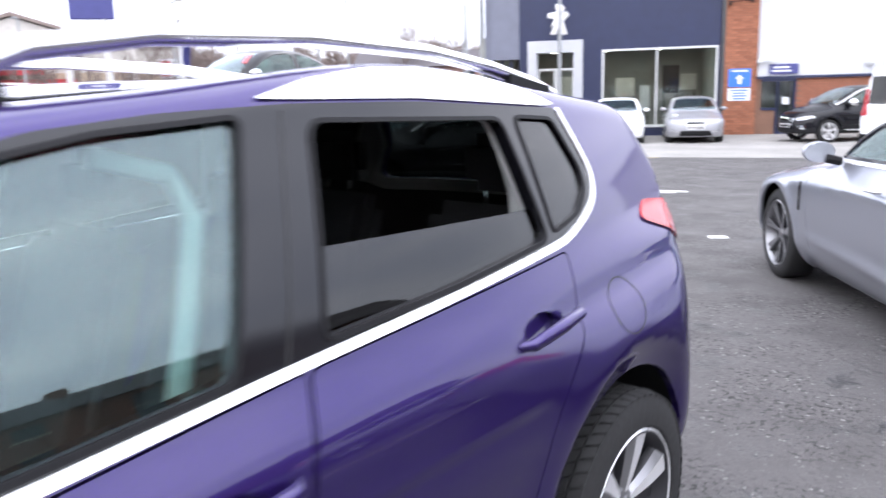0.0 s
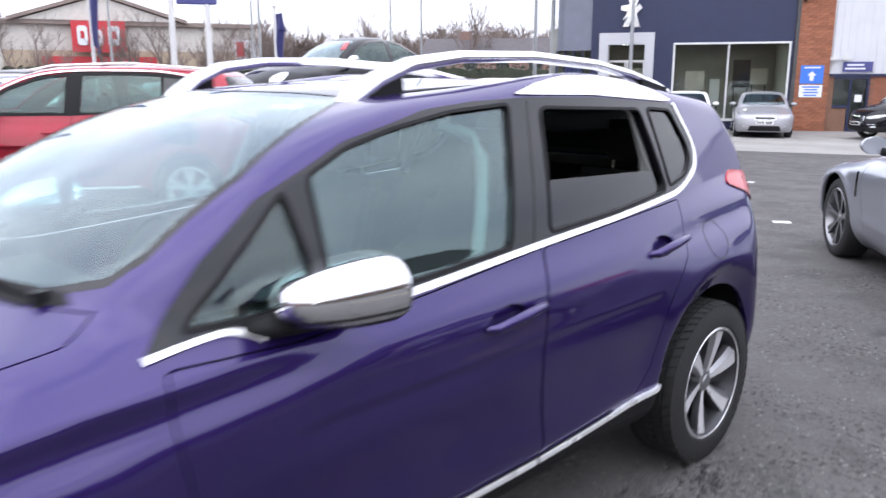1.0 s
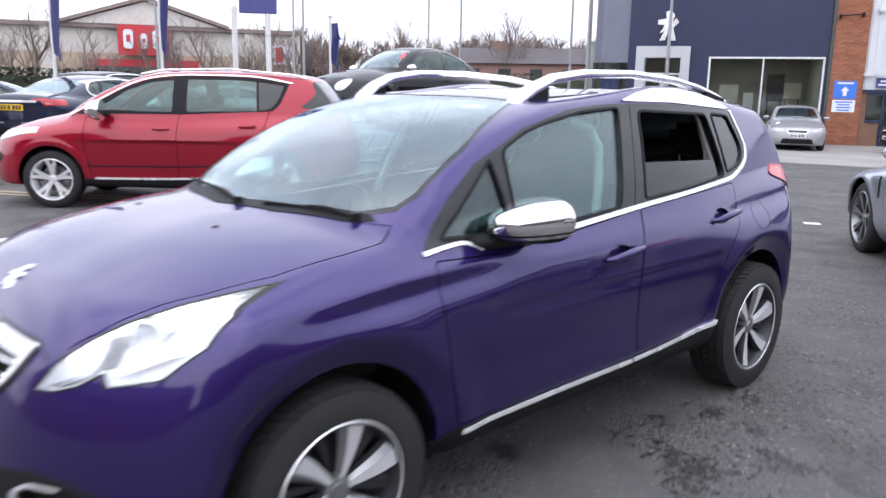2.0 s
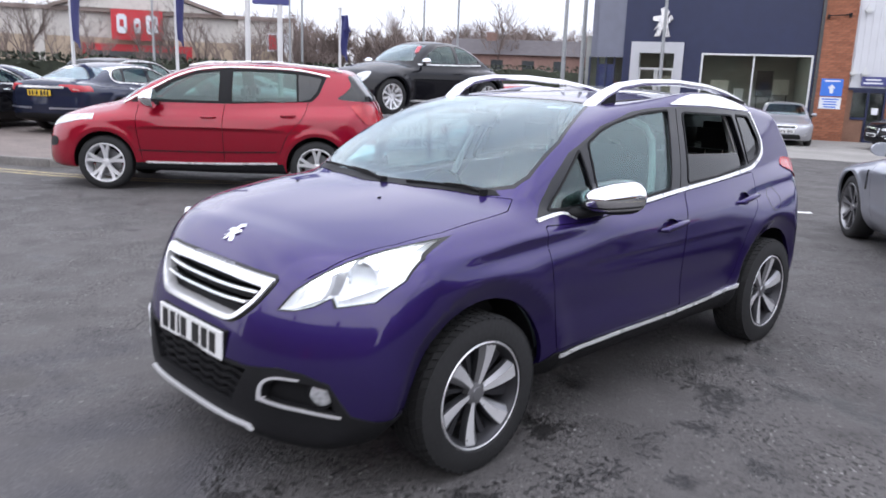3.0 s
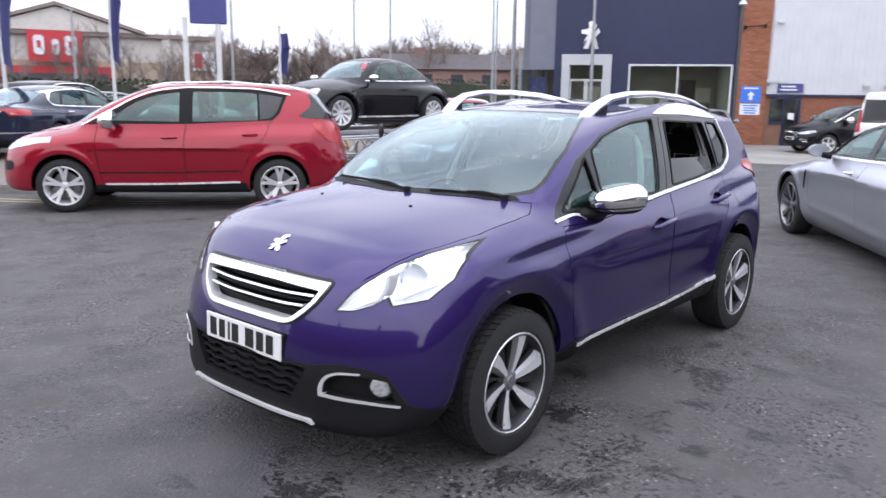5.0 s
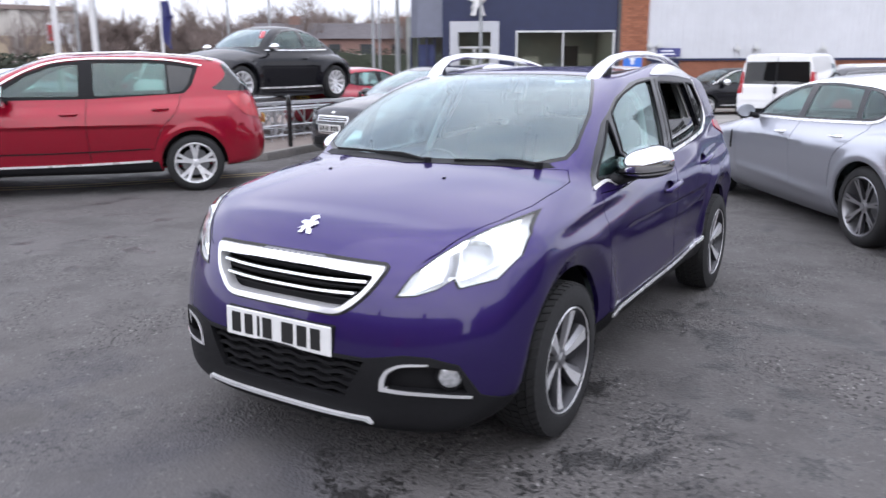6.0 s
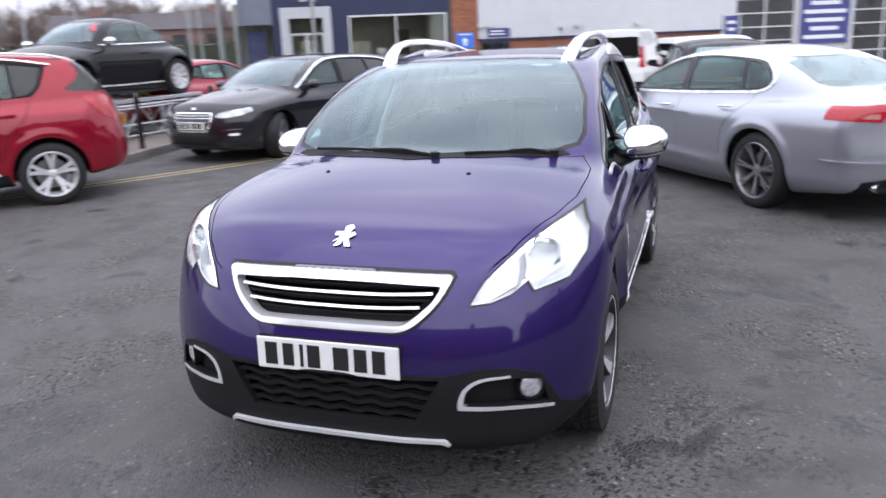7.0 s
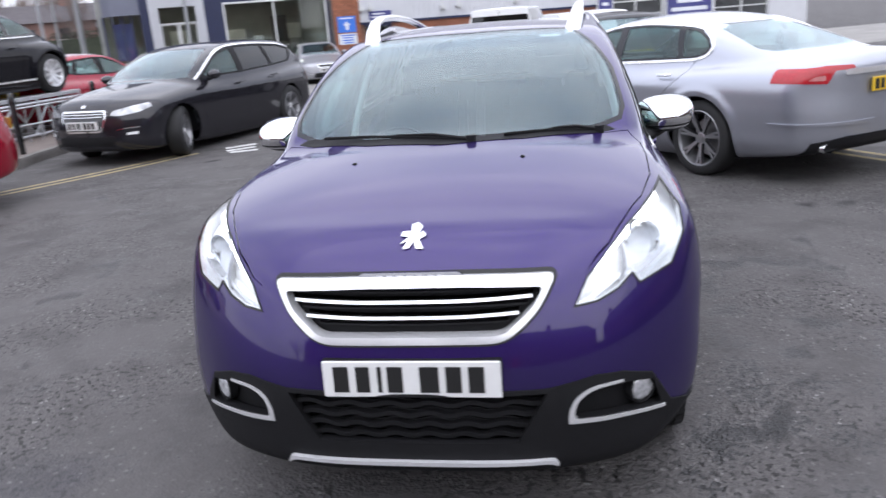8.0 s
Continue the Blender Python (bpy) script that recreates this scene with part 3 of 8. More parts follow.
def build_island():
    inner = shifted(ISLAND_EDGE, 0.125)
    bm = bmesh.new()
    loop = [bm.verts.new((p.x, p.y, 0.115)) for p in inner]
    back = [(-17.0, 9.0), (-19.5, 5.0), (-24.0, 0.0), (-30.0, -3.0)]
    loop += [bm.verts.new((x, y, 0.115)) for x, y in back]
    bm.faces.new(loop)
    bmesh.ops.triangulate(bm, faces=bm.faces[:])
    for f in bm.faces:
        if f.normal.z < 0:
            f.normal_flip()
    isl = tagged(part("kerbed_island", bm, PAVING, smooth=False), "raised brown paved island edged with concrete kerbs", "pavement", kind="structure")
    # kerb stones, each its own
    length = 0.9
    edge, total = ISLAND_EDGE, 0.0
    pts = [edge[0]]
    acc = 0.0
    for a, b in zip(edge, edge[1:]):
        seg = (b - a).length
        while acc + seg >= length:
            t = (length - acc) / seg
            a = a.lerp(b, t)
            seg = (b - a).length
            pts.append(a.copy())
            acc = 0.0
        acc += seg
    for a, b in zip(pts, pts[1:]):
        d = b - a
        ang = math.atan2(d.y, d.x)
        bm = box(0.004, d.length - 0.004, 0.0, 0.125, -0.05, 0.125)
        es = [e for e in bm.edges if all(v.co.z > 0.1 and v.co.y < 0.01 for v in e.verts)]
        bmesh.ops.bevel(bm, geom=es, offset=0.02, segments=2, affect="EDGES")
        part("kerb_stone", bm, KERB, isl, smooth=False, at=Matrix.Translation((a.x, a.y, 0)) @ Matrix.Rotation(ang, 4, "Z"))


build_island()
# double yellow lines
for off in (-0.42, -0.62):
    line = shifted(smooth_line([(-30, -8.2), (-20, -3.4), (-13, -0.2), (-10.0, 1.2), (-8.4, 2.2), (-7.2, 3.4), (-6.3, 4.9), (-5.5, 6.3), (-5.0, 7.4)], 5), off + 0.3)
    tagged(part("yellow_line", ribbon(line, 0.075, 0.004), YELLOW), "worn yellow no-parking line on asphalt", "road marking", group="yellow lines", kind="structure")
    line = [Vector((2.2 + (off + 0.42) * 0.8, 7.6 + (off + 0.42) * 0.6)), Vector((3.1 + (off + 0.42) * 0.8, 5.3 + (off + 0.42) * 0.6)), Vector((6.0 + (off + 0.42) * 0.8, 0.5 + (off + 0.42) * 0.6))]
    tagged(part("yellow_line", ribbon(line, 0.075, 0.004), YELLOW), "worn yellow no-parking line on asphalt", "road marking", group="yellow lines", kind="structure")
    line = [Vector((-7.6, 14.2 + off)), Vector((-6.3 + off * 0.3, 15.9 + off)), Vector((-5.6 + off * 0.3, 18.0))]
    tagged(part("yellow_line", ribbon(line, 0.075, 0.004), YELLOW), "worn yellow no-parking line on asphalt", "road marking", group="yellow lines", kind="structure")
for pts in ([(-4.32, 7.35), (-4.0, 7.62)], [(-4.45, 7.6), (-4.1, 7.9)], [(-4.2, 7.2), (-3.85, 7.35)], [(-3.3, 10.7), (-2.85, 10.9)], [(-3.2, 10.95), (-2.75, 11.05)], [(-1.2, 8.0), (-1.05, 8.1)]):
    tagged(part("white_marking", ribbon([Vector(p) for p in pts], 0.13, 0.004), WHITE_PAINT), "scrap of worn white road marking", "road marking", group="white markings", kind="structure")
# ---- the showroom building ----
NAVY = material("navy_cladding", (0.016, 0.022, 0.064), 0.42, vary=0.12, scale=3)
GREY_BLUE = material("grey_blue_cladding", (0.16, 0.17, 0.22), 0.4, vary=0.1, scale=3)
WHITE_CLAD = material("white_cladding", (0.60, 0.61, 0.64), 0.5, vary=0.07, scale=2)
SILVER_PANEL = material("silver_panel", (0.50, 0.51, 0.54), 0.35, 0.3, vary=0.06, scale=4)
BRICK = material("red_brick", (0.31, 0.120, 0.068), 0.85, vary=0.3, scale=25, bump=0.3, random_value=0.20)
MORTAR = material("mortar", (0.21, 0.115, 0.08), 0.9, vary=0.2, scale=30)
BRICK_FAR = material("red_brick_wall", (0.29, 0.115, 0.07), 0.88, vary=0.25, scale=18, coarse=1.5)
FRAME_WHITE = material("white_window_frame", (0.62, 0.63, 0.63), 0.4, vary=0.05, scale=20)
PANE = glass("showroom_glass", (0.86, 0.90, 0.88), mirror=0.035)
ROOM = material("showroom_room", (0.28, 0.285, 0.27), 0.8, vary=0.3, scale=2)
ROOM_LIGHT = material("showroom_panel", (0.55, 0.54, 0.50), 0.7, vary=0.2, scale=3)
BLUE_SIGN = material("blue_sign_face", (0.045, 0.17, 0.62), 0.35, vary=0.08, scale=6)
PURPLE_SIGN = material("blue_violet_banner", (0.060, 0.064, 0.22), 0.5, vary=0.12, scale=6)
SIGN_WHITE = material("white_sign_print", (0.72, 0.74, 0.78), 0.5, vary=0.05, scale=10)
SHUTTER = material("dark_glazed_shutter", (0.065, 0.068, 0.07), 0.3, vary=0.3, scale=4)


def wall(name, boxes, mat, label):
    bm = bmesh.new()
    split = name == "wall_navy"
    for b in boxes[:1] if split else boxes:
        add_box(bm, *b)
    ob = tagged(part(name, bm, mat, smooth=False, at=FACE), label, "wall", kind="structure")
    for b in boxes[1:] if split else ():
        part("cladding_panel", box(*b), mat, ob, smooth=False)
    return ob


wall("wall_navy", [(-6.2, 0.12, 0, 0.4, 2.66, 7), (-6.2, -5.92, 0, 0.4, -0.25, 2.66), (-5.92, -4.13, 0.02, 0.4, 2.62, 2.66), (-4.13, -3.52, 0, 0.4, -0.25, 2.66), (0.04, 0.12, 0, 0.4, -0.25, 2.66), (-3.52, 0.04, 0, 0.4, -0.25, 0.16)], NAVY, "smooth navy blue cladding over the showroom front")
w = wall("wall_wing", [(-7.15, -6.2, 0.05, 0.4, 2.45, 7), (-7.4, -7.15, 0.3, 0.6, 2.45, 6.6)], GREY_BLUE, "grey-blue metal cladding of the side wing")
for i in range(4):
    u = -7.4 + 0.295 * i
    tagged(part("window_wing", box(u + 0.03, u + 0.265, 0.2, 0.22, -0.1, 2.42), PANE, at=FACE), "tall shop window pane of the side wing", "window", group="wing windows", kind="structure")
    part("mullion", box(u - 0.03, u + 0.03, 0.17, 0.26, -0.2, 2.45), NAVY, w)
tagged(part("poster", box(-7.1, -6.5, 0.24, 0.26, 1.0, 2.2), PURPLE_SIGN, at=FACE), "plain blue poster behind the wing window", "poster")

# brick pier, brick by brick
pier = wall("wall_pier", [(0.13, 1.19, -0.085, 0.4, -0.25, 7)], MORTAR, "red brick pier between blue and white cladding")
b_full = mesh_of("brick", box(-0.1075, 0.1075, -0.012, 0.012, -0.0325, 0.0325), BRICK, smooth=False)
b_half = mesh_of("brick", box(-0.0525, 0.0525, -0.012, 0.012, -0.0325, 0.0325), BRICK, smooth=False)
rng = random.Random(4)
for k in range(66):
    z = -0.15 + k * 0.0752
    x = 0.23 + (0.0 if k % 2 else -0.1125)
    while x < 1.18:
        a, b = max(x, 0.23), min(x + 0.215, 1.185)
        if b - a > 0.16:
            part_of("brick", b_full, pier, at=Matrix.Translation(((a + b) / 2, -0.088 - rng.random() * 0.004, z)) @ Matrix.Diagonal(((b - a) / 0.215, 1, 1, 1)))
        elif b - a > 0.05:
            part_of("brick", b_half, pier, at=Matrix.Translation(((a + b) / 2, -0.088 - rng.random() * 0.004, z)) @ Matrix.Diagonal(((b - a) / 0.105, 1, 1, 1)))
        x += 0.225
# shade on the pier's left return, put in as a dark grey strip
wall("pier_shade_strip", [(0.125, 0.225, -0.10, -0.086, -0.2, 7)], SHUTTER, "dark grey strip drawn as the shaded left side of the brick pier")
wh = wall("wall_white", [(1.19, 11.3, 0.0, 0.4, 1.66, 7), (11.3, 21, 0.0, 0.4, 4.2, 7), (13.85, 16.25, 0.0, 0.4, -0.25, 4.2), (19.0, 21, 0, 0.4, -0.25, 4.2)], WHITE_CLAD, "white ribbed metal cladding")
bm = bmesh.new()
u = 1.25
while u < 11.3:
    add_box(bm, u, u + 0.05, -0.025, 0.001, 1.66, 7)
    u += 0.2
part("cladding_ribs", bm, WHITE_CLAD, wh, smooth=False)
part("drip_edge", box(1.19, 11.3, -0.05, 0.0, 1.58, 1.66), NAVY, wh, smooth=False)
lowb = wall("wall_brick_low", [(2.36, 11.3, 0.03, 0.4, -0.25, 1.58), (1.19, 1.36, 0.03, 0.4, -0.25, 1.58), (1.36, 1.78, 0.03, 0.4, -0.25, 0.62)], MORTAR, "low red brick wall under white cladding")
bm = bmesh.new()
k = 0
while k < 24:
    z = -0.15 + k * 0.0752
    x = 2.37 + (0.0 if k % 2 else 0.1125)
    while x < 11.2:
        add_box(bm, x, x + 0.215, 0.016, 0.031, z - 0.0325, z + 0.0325)
        x += 0.225
    k += 1
tagged(part("bricks", bm, BRICK_FAR, lowb, smooth=False), kind="stuff")
# glazed side door
d = tagged(part("door_1", merge([box(1.80, 1.86, -0.01, 0.06, -0.2, 1.58), box(2.30, 2.36, -0.01, 0.06, -0.2, 1.58), box(1.86, 2.30, -0.01, 0.06, 1.50, 1.58), box(1.86, 2.30, -0.01, 0.06, -0.2, 0.05), box(1.36, 1.80, -0.01, 0.06, 0.62, 0.70), box(1.36, 1.80, -0.01, 0.06, 1.50, 1.58)]), NAVY, smooth=False, at=FACE), "navy framed glazed side door with a notice", "door", kind="structure")
part("door_pane", box(1.86, 2.30, 0.02, 0.03, 0.05, 1.50), PANE, d)
part("side_pane", box(1.36, 1.80, 0.02, 0.03, 0.70, 1.50), PANE, d)
part("notice", box(1.98, 2.18, 0.0, 0.012, 0.80, 1.02), SIGN_WHITE, d)
wall("wall_room_side", [(1.3, 2.4, 1.2, 1.3, -0.2, 1.6)], ROOM, "dim room behind the side door")

# portal, entrance doors, showroom window
por = tagged(part("door_2", merge([box(-5.92, -5.62, -0.12, 0.4, -0.25, 2.62), box(-4.43, -4.13, -0.12, 0.4, -0.25, 2.62), box(-5.92, -4.13, -0.12, 0.4, 2.62, 3.0)]), SILVER_PANEL, smooth=False, at=FACE), "silver portal round glazed entrance doors", "door", kind="structure")
for a, b in ((-5.62, -5.04), (-5.02, -4.43)):
    part("door_pane", box(a + 0.05, b - 0.05, 0.20, 0.22, -0.15, 2.0), PANE, por)
    part("door_stile", box(a, a + 0.05, 0.17, 0.24, -0.2, 2.05), FRAME_WHITE, por)
    part("door_stile", box(b - 0.05, b, 0.17, 0.24, -0.2, 2.05), FRAME_WHITE, por)
    part("door_rail", box(a + 0.05, b - 0.05, 0.17, 0.24, 0.9, 1.0), FRAME_WHITE, por)
part("fanlight", box(-5.62, -4.43, 0.20, 0.22, 2.12, 2.62), PANE, por)
part("door_rail", box(-5.62, -4.43, 0.17, 0.24, 2.05, 2.12), FRAME_WHITE, por)
win = tagged(part("window_1", merge([box(-3.52, -3.46, -0.03, 0.1, 0.16, 2.66), box(-0.02, 0.04, -0.03, 0.1, 0.16, 2.66), box(-3.46, -0.02, -0.03, 0.1, 2.60, 2.66), box(-3.46, -0.02, -0.03, 0.1, 0.16, 0.24), box(-1.83, -1.78, -0.03, 0.1, 0.24, 2.60)]), FRAME_WHITE, smooth=False, at=FACE), "large white-framed showroom window", "window", kind="structure")
part("pane", box(-3.46, -1.83, 0.03, 0.045, 0.24, 2.60), PANE, win)
part("pane", box(-1.78, -0.02, 0.03, 0.045, 0.24, 2.60), PANE, win)
wall("wall_showroom", [(-7.4, 0.12, 7.0, 7.2, -0.2, 3.2), (-7.6, -7.4, 0.5, 7.2, -0.2, 3.2), (0.12, 0.3, 0.4, 7.2, -0.2, 3.2)], ROOM, "dim inner walls of the showroom")
wall("floor_showroom", [(-7.4, 0.12, 0.4, 7.0, -0.2, -0.12)], ROOM, "dark showroom floor")
wall("ceiling_showroom", [(-7.4, 0.12, 0.4, 7.0, 2.9, 3.1)], ROOM_LIGHT, "pale showroom ceiling")
for a, b, y, z0, z1, mt in ((-3.2, -2.5, 5.0, 1.1, 1.8, ROOM_LIGHT), (-1.5, -0.9, 4.2, 1.2, 2.2, CABIN_DARK), (-2.3, -1.95, 3.5, 0.6, 1.5, SIGN_WHITE), (-0.8, -0.2, 5.5, 1.3, 1.9, ROOM_LIGHT), (-5.4, -4.7, 4.0, 0.8, 1.9, ROOM_LIGHT)):
    p = tagged(part("notice_stand", box(a, b, y, y + 0.05, z0, z1), mt, smooth=False, at=FACE), "upright display panel inside the showroom", "display panel", group="showroom panels")
    part("panel_leg", box(a + 0.05, a + 0.09, y, y + 0.04, -0.12, z0), CABIN_DARK, p)
    part("panel_leg", box(b - 0.09, b - 0.05, y, y + 0.04, -0.12, z0), CABIN_DARK, p)
wall("roof_building", [(-7.6, 21, -0.1, 14, 7.0, 7.2)], SILVER_PANEL, "flat roof edge of the showroom")
wall("wall_building_back", [(-7.6, 21, 13.8, 14, -0.3, 7.0), (20.8, 21, 0.4, 13.8, -0.3, 7.0), (-7.6, -7.4, 7.2, 13.8, -0.3, 7.0)], WHITE_CLAD, "plain rear walls of the building")
# ceiling lights assumed from the pale room and added to brighten it
TUBE_LIGHT = bpy.data.materials.new("ceiling_tube_light")
TUBE_LIGHT.use_nodes = True
TUBE_LIGHT.node_tree.nodes["Principled BSDF"].inputs["Emission Color"].default_value = (1.0, 0.98, 0.92, 1)
TUBE_LIGHT.node_tree.nodes["Principled BSDF"].inputs["Emission Strength"].default_value = 7.0
for u in (-5.6, -3.6, -1.6):
    f = tagged(part("ceiling_light", box(u - 0.12, u + 0.12, 1.0, 5.5, 2.84, 2.90), FRAME_WHITE, smooth=False, at=FACE), "long white ceiling light assumed in the showroom to brighten it", "ceiling light", group="showroom lights")
    part("diffuser", box(u - 0.10, u + 0.10, 1.02, 5.48, 2.825, 2.838), TUBE_LIGHT, f, smooth=False)
# emblem on the wall: a plain bright shape
em = [(-0.30, -0.30), (-0.10, -0.14), (-0.28, -0.50), (-0.06, -0.48), (0.06, -0.12), (0.12, -0.50), (0.34, -0.50), (0.20, -0.08), (0.40, 0.10), (0.30, 0.24), (0.16, 0.10), (0.24, 0.34), (0.08, 0.50), (-0.10, 0.44), (-0.06, 0.22), (-0.36, 0.18), (-0.36, 0.04), (-0.12, 0.0)]
tagged(part("wall_emblem", prism([(-4.93 + x * 0.9, 3.68 + z) for x, z in em], "y", -0.10, -0.01), SATIN, smooth=False, at=FACE), "large silver emblem fixed to navy cladding", "emblem")


def bars(parent, u0, u1, z0, z1, rows, y, mat=None):
    """Unreadable print as plain bars."""
    r = random.Random(int(u0 * 100) + int(z0 * 10))
    h = (z1 - z0) / rows
    for i in range(rows):
        w = (u1 - u0) * (0.6 + 0.35 * r.random())
        c = (u0 + u1) / 2
        part("print_bar", box(c - w / 2, c + w / 2, y - 0.006, y, z0 + h * (i + 0.25), z0 + h * (i + 0.72)), mat or SIGN_WHITE, parent, smooth=False)


s = tagged(part("wall_sign", box(0.36, 1.02, -0.125, -0.10, 1.36, 1.92), BLUE_SIGN, smooth=False, at=FACE), "blue sign with white bars on the brick pier", "sign")
bars(s, 0.40, 0.98, 1.80, 1.90, 1, -0.125)
part("print_mark", prism([(0.69, 1.74), (0.57, 1.62), (0.63, 1.60), (0.64, 1.45), (0.74, 1.45), (0.75, 1.60), (0.81, 1.62)], "y", -0.131, -0.125), SIGN_WHITE, s, smooth=False)
s = tagged(part("wall_sign", box(0.36, 1.02, -0.125, -0.10, 0.94, 1.32), SIGN_WHITE, smooth=False, at=FACE), "pale sign with blue bars on the brick pier", "sign")
bars(s, 0.40, 0.98, 0.96, 1.30, 4, -0.125, BLUE_SIGN)
s = tagged(part("door_sign", box(1.55, 2.38, -0.075, -0.05, 1.72, 2.02), PURPLE_SIGN, smooth=False, at=FACE), "dark blue sign with pale bars over the side door", "sign")
bars(s, 1.6, 2.2, 1.76, 1.98, 2, -0.075)
for u, z in ((1.46, 4.1), (1.28, 2.12), (1.62, 2.12), (4.35, 2.0), (5.0, 2.02), (7.3, 2.0)):
    f = tagged(part("wall_lamp", box(u - 0.11, u + 0.11, -0.20, -0.02, z - 0.09, z + 0.09, 0.05, 2), FRAME_WHITE, at=FACE), "white bulkhead lamp on the cladding", "wall lamp", group="bulkhead lamps")
    part("bracket", box(u - 0.03, u + 0.03, -0.04, 0.0, z + 0.06, z + 0.2), FRAME_WHITE, f)
f = tagged(part("pier_bracket", merge([tube([(0.3, -0.3, 3.9), (0.95, -0.3, 3.95)], 0.018, 8), box(0.28, 0.34, -0.32, -0.08, 3.83, 3.95), box(0.92, 0.98, -0.32, -0.08, 3.88, 4.0)]), PLASTIC, at=FACE), "black bracket bar on the brick pier", "bracket")
f = tagged(part("flood_lamp", merge([lathe([(0.0, 0.03), (0.02, 0.06), (-0.12, 0.16), (-0.13, 0.15), (0.0, 0.03)], 20, "Z")]), FRAME_WHITE, at=FACE @ Matrix.Translation((0.15, -0.45, 4.75))), "white enamel lamp shade on a wall arm", "wall lamp")
part("lamp_arm", tube([(0, 0, 0.02), (0, 0.0, 0.25), (0, 0.4, 0.3)], 0.02, 8), FRAME_WHITE, f)
# glazed shutters and banners of the service bays
for n, (a, b) in enumerate(((11.35, 13.8), (16.3, 19.0))):
    sh = tagged(part("window_bay", box(a, b, 0.12, 0.18, -0.2, 4.2), SHUTTER, smooth=False, at=FACE), "dark glazed service bay shutter with pale rails", "shutter", group="bay shutters", kind="structure")
    for k in range(8):
        z = 0.1 + 0.52 * k
        part("rail", box(a, b, 0.08, 0.12, z, z + 0.05), FRAME_WHITE, sh, smooth=False)
    for k in range(3):
        x = a + (b - a) * k / 2
        part("stile", box(x - 0.03, x + 0.03, 0.07, 0.12, -0.2, 4.2), FRAME_WHITE, sh, smooth=False)
for a, b, z0, z1, rows in ((13.92, 16.05, 0.97, 3.4, 7), (10.80, 11.42, 1.16, 2.14, 3)):
    s = tagged(part("banner", box(a, b, -0.10, -0.07, z0, z1), PURPLE_SIGN, smooth=False, at=FACE), "deep blue wall banner with rows of pale bars", "banner", group="wall banners")
    bars(s, a + 0.1, b - 0.1, z0 + 0.1, z1 - 0.1, rows, -0.10)
    part("banner_post", box(a - 0.05, a, -0.12, 0.0, z0 - 0.9, z1 + 0.1), FRAME_WHITE, s, smooth=False)
    part("banner_post", box(b, b + 0.05, -0.12, 0.0, z0 - 0.9, z1 + 0.1), FRAME_WHITE, s, smooth=False)
# ---- cars ----
def car_body(s):
    """The solid of a car's body as a field, negative inside: a lower body and a cabin, softly joined. x to its left, y to its rear, wheels on z = 0."""
    def f(X, Y, Z):
        A = np.abs(X)
        plan = curve(s["plan"], Y)
        side = A - curve(s["side"], Z) - plan
        crease = s.get("crease")
        if crease:
            for y0, z0, y1, z1, depth, wide in crease:
                t = np.clip((Y - y0) / (y1 - y0), 0, 1)
                d = (Z - (z0 + (z1 - z0) * t)) / wide
                fade = np.clip(np.minimum((Y - y0 + 0.1) / 0.3, (y1 + 0.1 - Y) / 0.3), 0, 1)
                side = side + depth * fade * np.exp(-d * d)
        for y0, z0, rad, high, *wide in s.get("flare", ()):  # rolled lips round the wheel arches
            d = (np.hypot(Y - y0, Z - z0) - rad) / (wide[0] if wide else 0.045)
            side = side - high * np.exp(-d * d)
        for y0, z0, rad, slope in s.get("tuck", ()):  # the band next to the arch turns in under the lip
            side = side + slope * np.clip(rad - np.hypot(Y - y0, Z - z0), 0, 0.12)
        top = Z - curve(s["deck"], Y) + s["deck_fall"] * A ** s.get("deck_pow", 2.5)
        nose = curve(s["nose"], Z) + s["nose_a"] * A ** s.get("nose_p", 4) - Y
        tail = Y - curve(s["tail"], Z) + s["tail_a"] * A ** s.get("tail_p", 4)
        low = soft_max(side, top, s.get("k_deck", 0.10))
        low = soft_max(low, nose, s.get("k_nose", 0.10))
        low = soft_max(low, tail, s.get("k_tail", 0.10))
        low = soft_max(low, curve(s["floor"], Y) - Z, 0.05)
        y0, z0, y1, z1, bow = s["screen"]
        L = math.hypot(y1 - y0, z1 - z0)
        screen = ((Z - z0) * (y1 - y0) - (Y - bow * A ** 2.2 - y0) * (z1 - z0)) / L
        screen = screen - s.get("screen_round", 0.05) * (1 - ((Z - z0) / (z1 - z0) * 2 - 1) ** 2) + s.get("screen_round", 0.05) * 0.5
        y0, z0, y1, z1, bow = s["back"]
        L = math.hypot(y1 - y0, z1 - z0)
        back = ((Y + bow * A ** 2.2 - y0) * (z1 - z0) - (Z - z0) * (y1 - y0)) / L
        if z1 < z0:
            back = -back
        roof = Z - curve(s["roof"], Y) + s["roof_fall"] * A ** 2.5
        if "rim" in s:
            y0, wide, high, inside = s["rim"]  # a raised roof edge
            roof = roof - high * np.exp(-((Y - y0) / wide) ** 2) * np.clip((A - inside) / 0.1, 0, 1) ** 2
        cab = A - curve(s["cab"], Z) - curve(s["cab_plan"], Y)
        up = soft_max(roof, cab, s.get("k_cant", 0.08))
        up = soft_max(up, screen, s.get("k_screen", 0.07))
        up = soft_max(up, back, s.get("k_back", 0.08))
        up = np.maximum(np.maximum(up, s.get("cab_low", 0.8) - Z), np.maximum(nose, tail) + 0.03)
        return soft_min(low, up, s.get("k_join", 0.05))
    return f


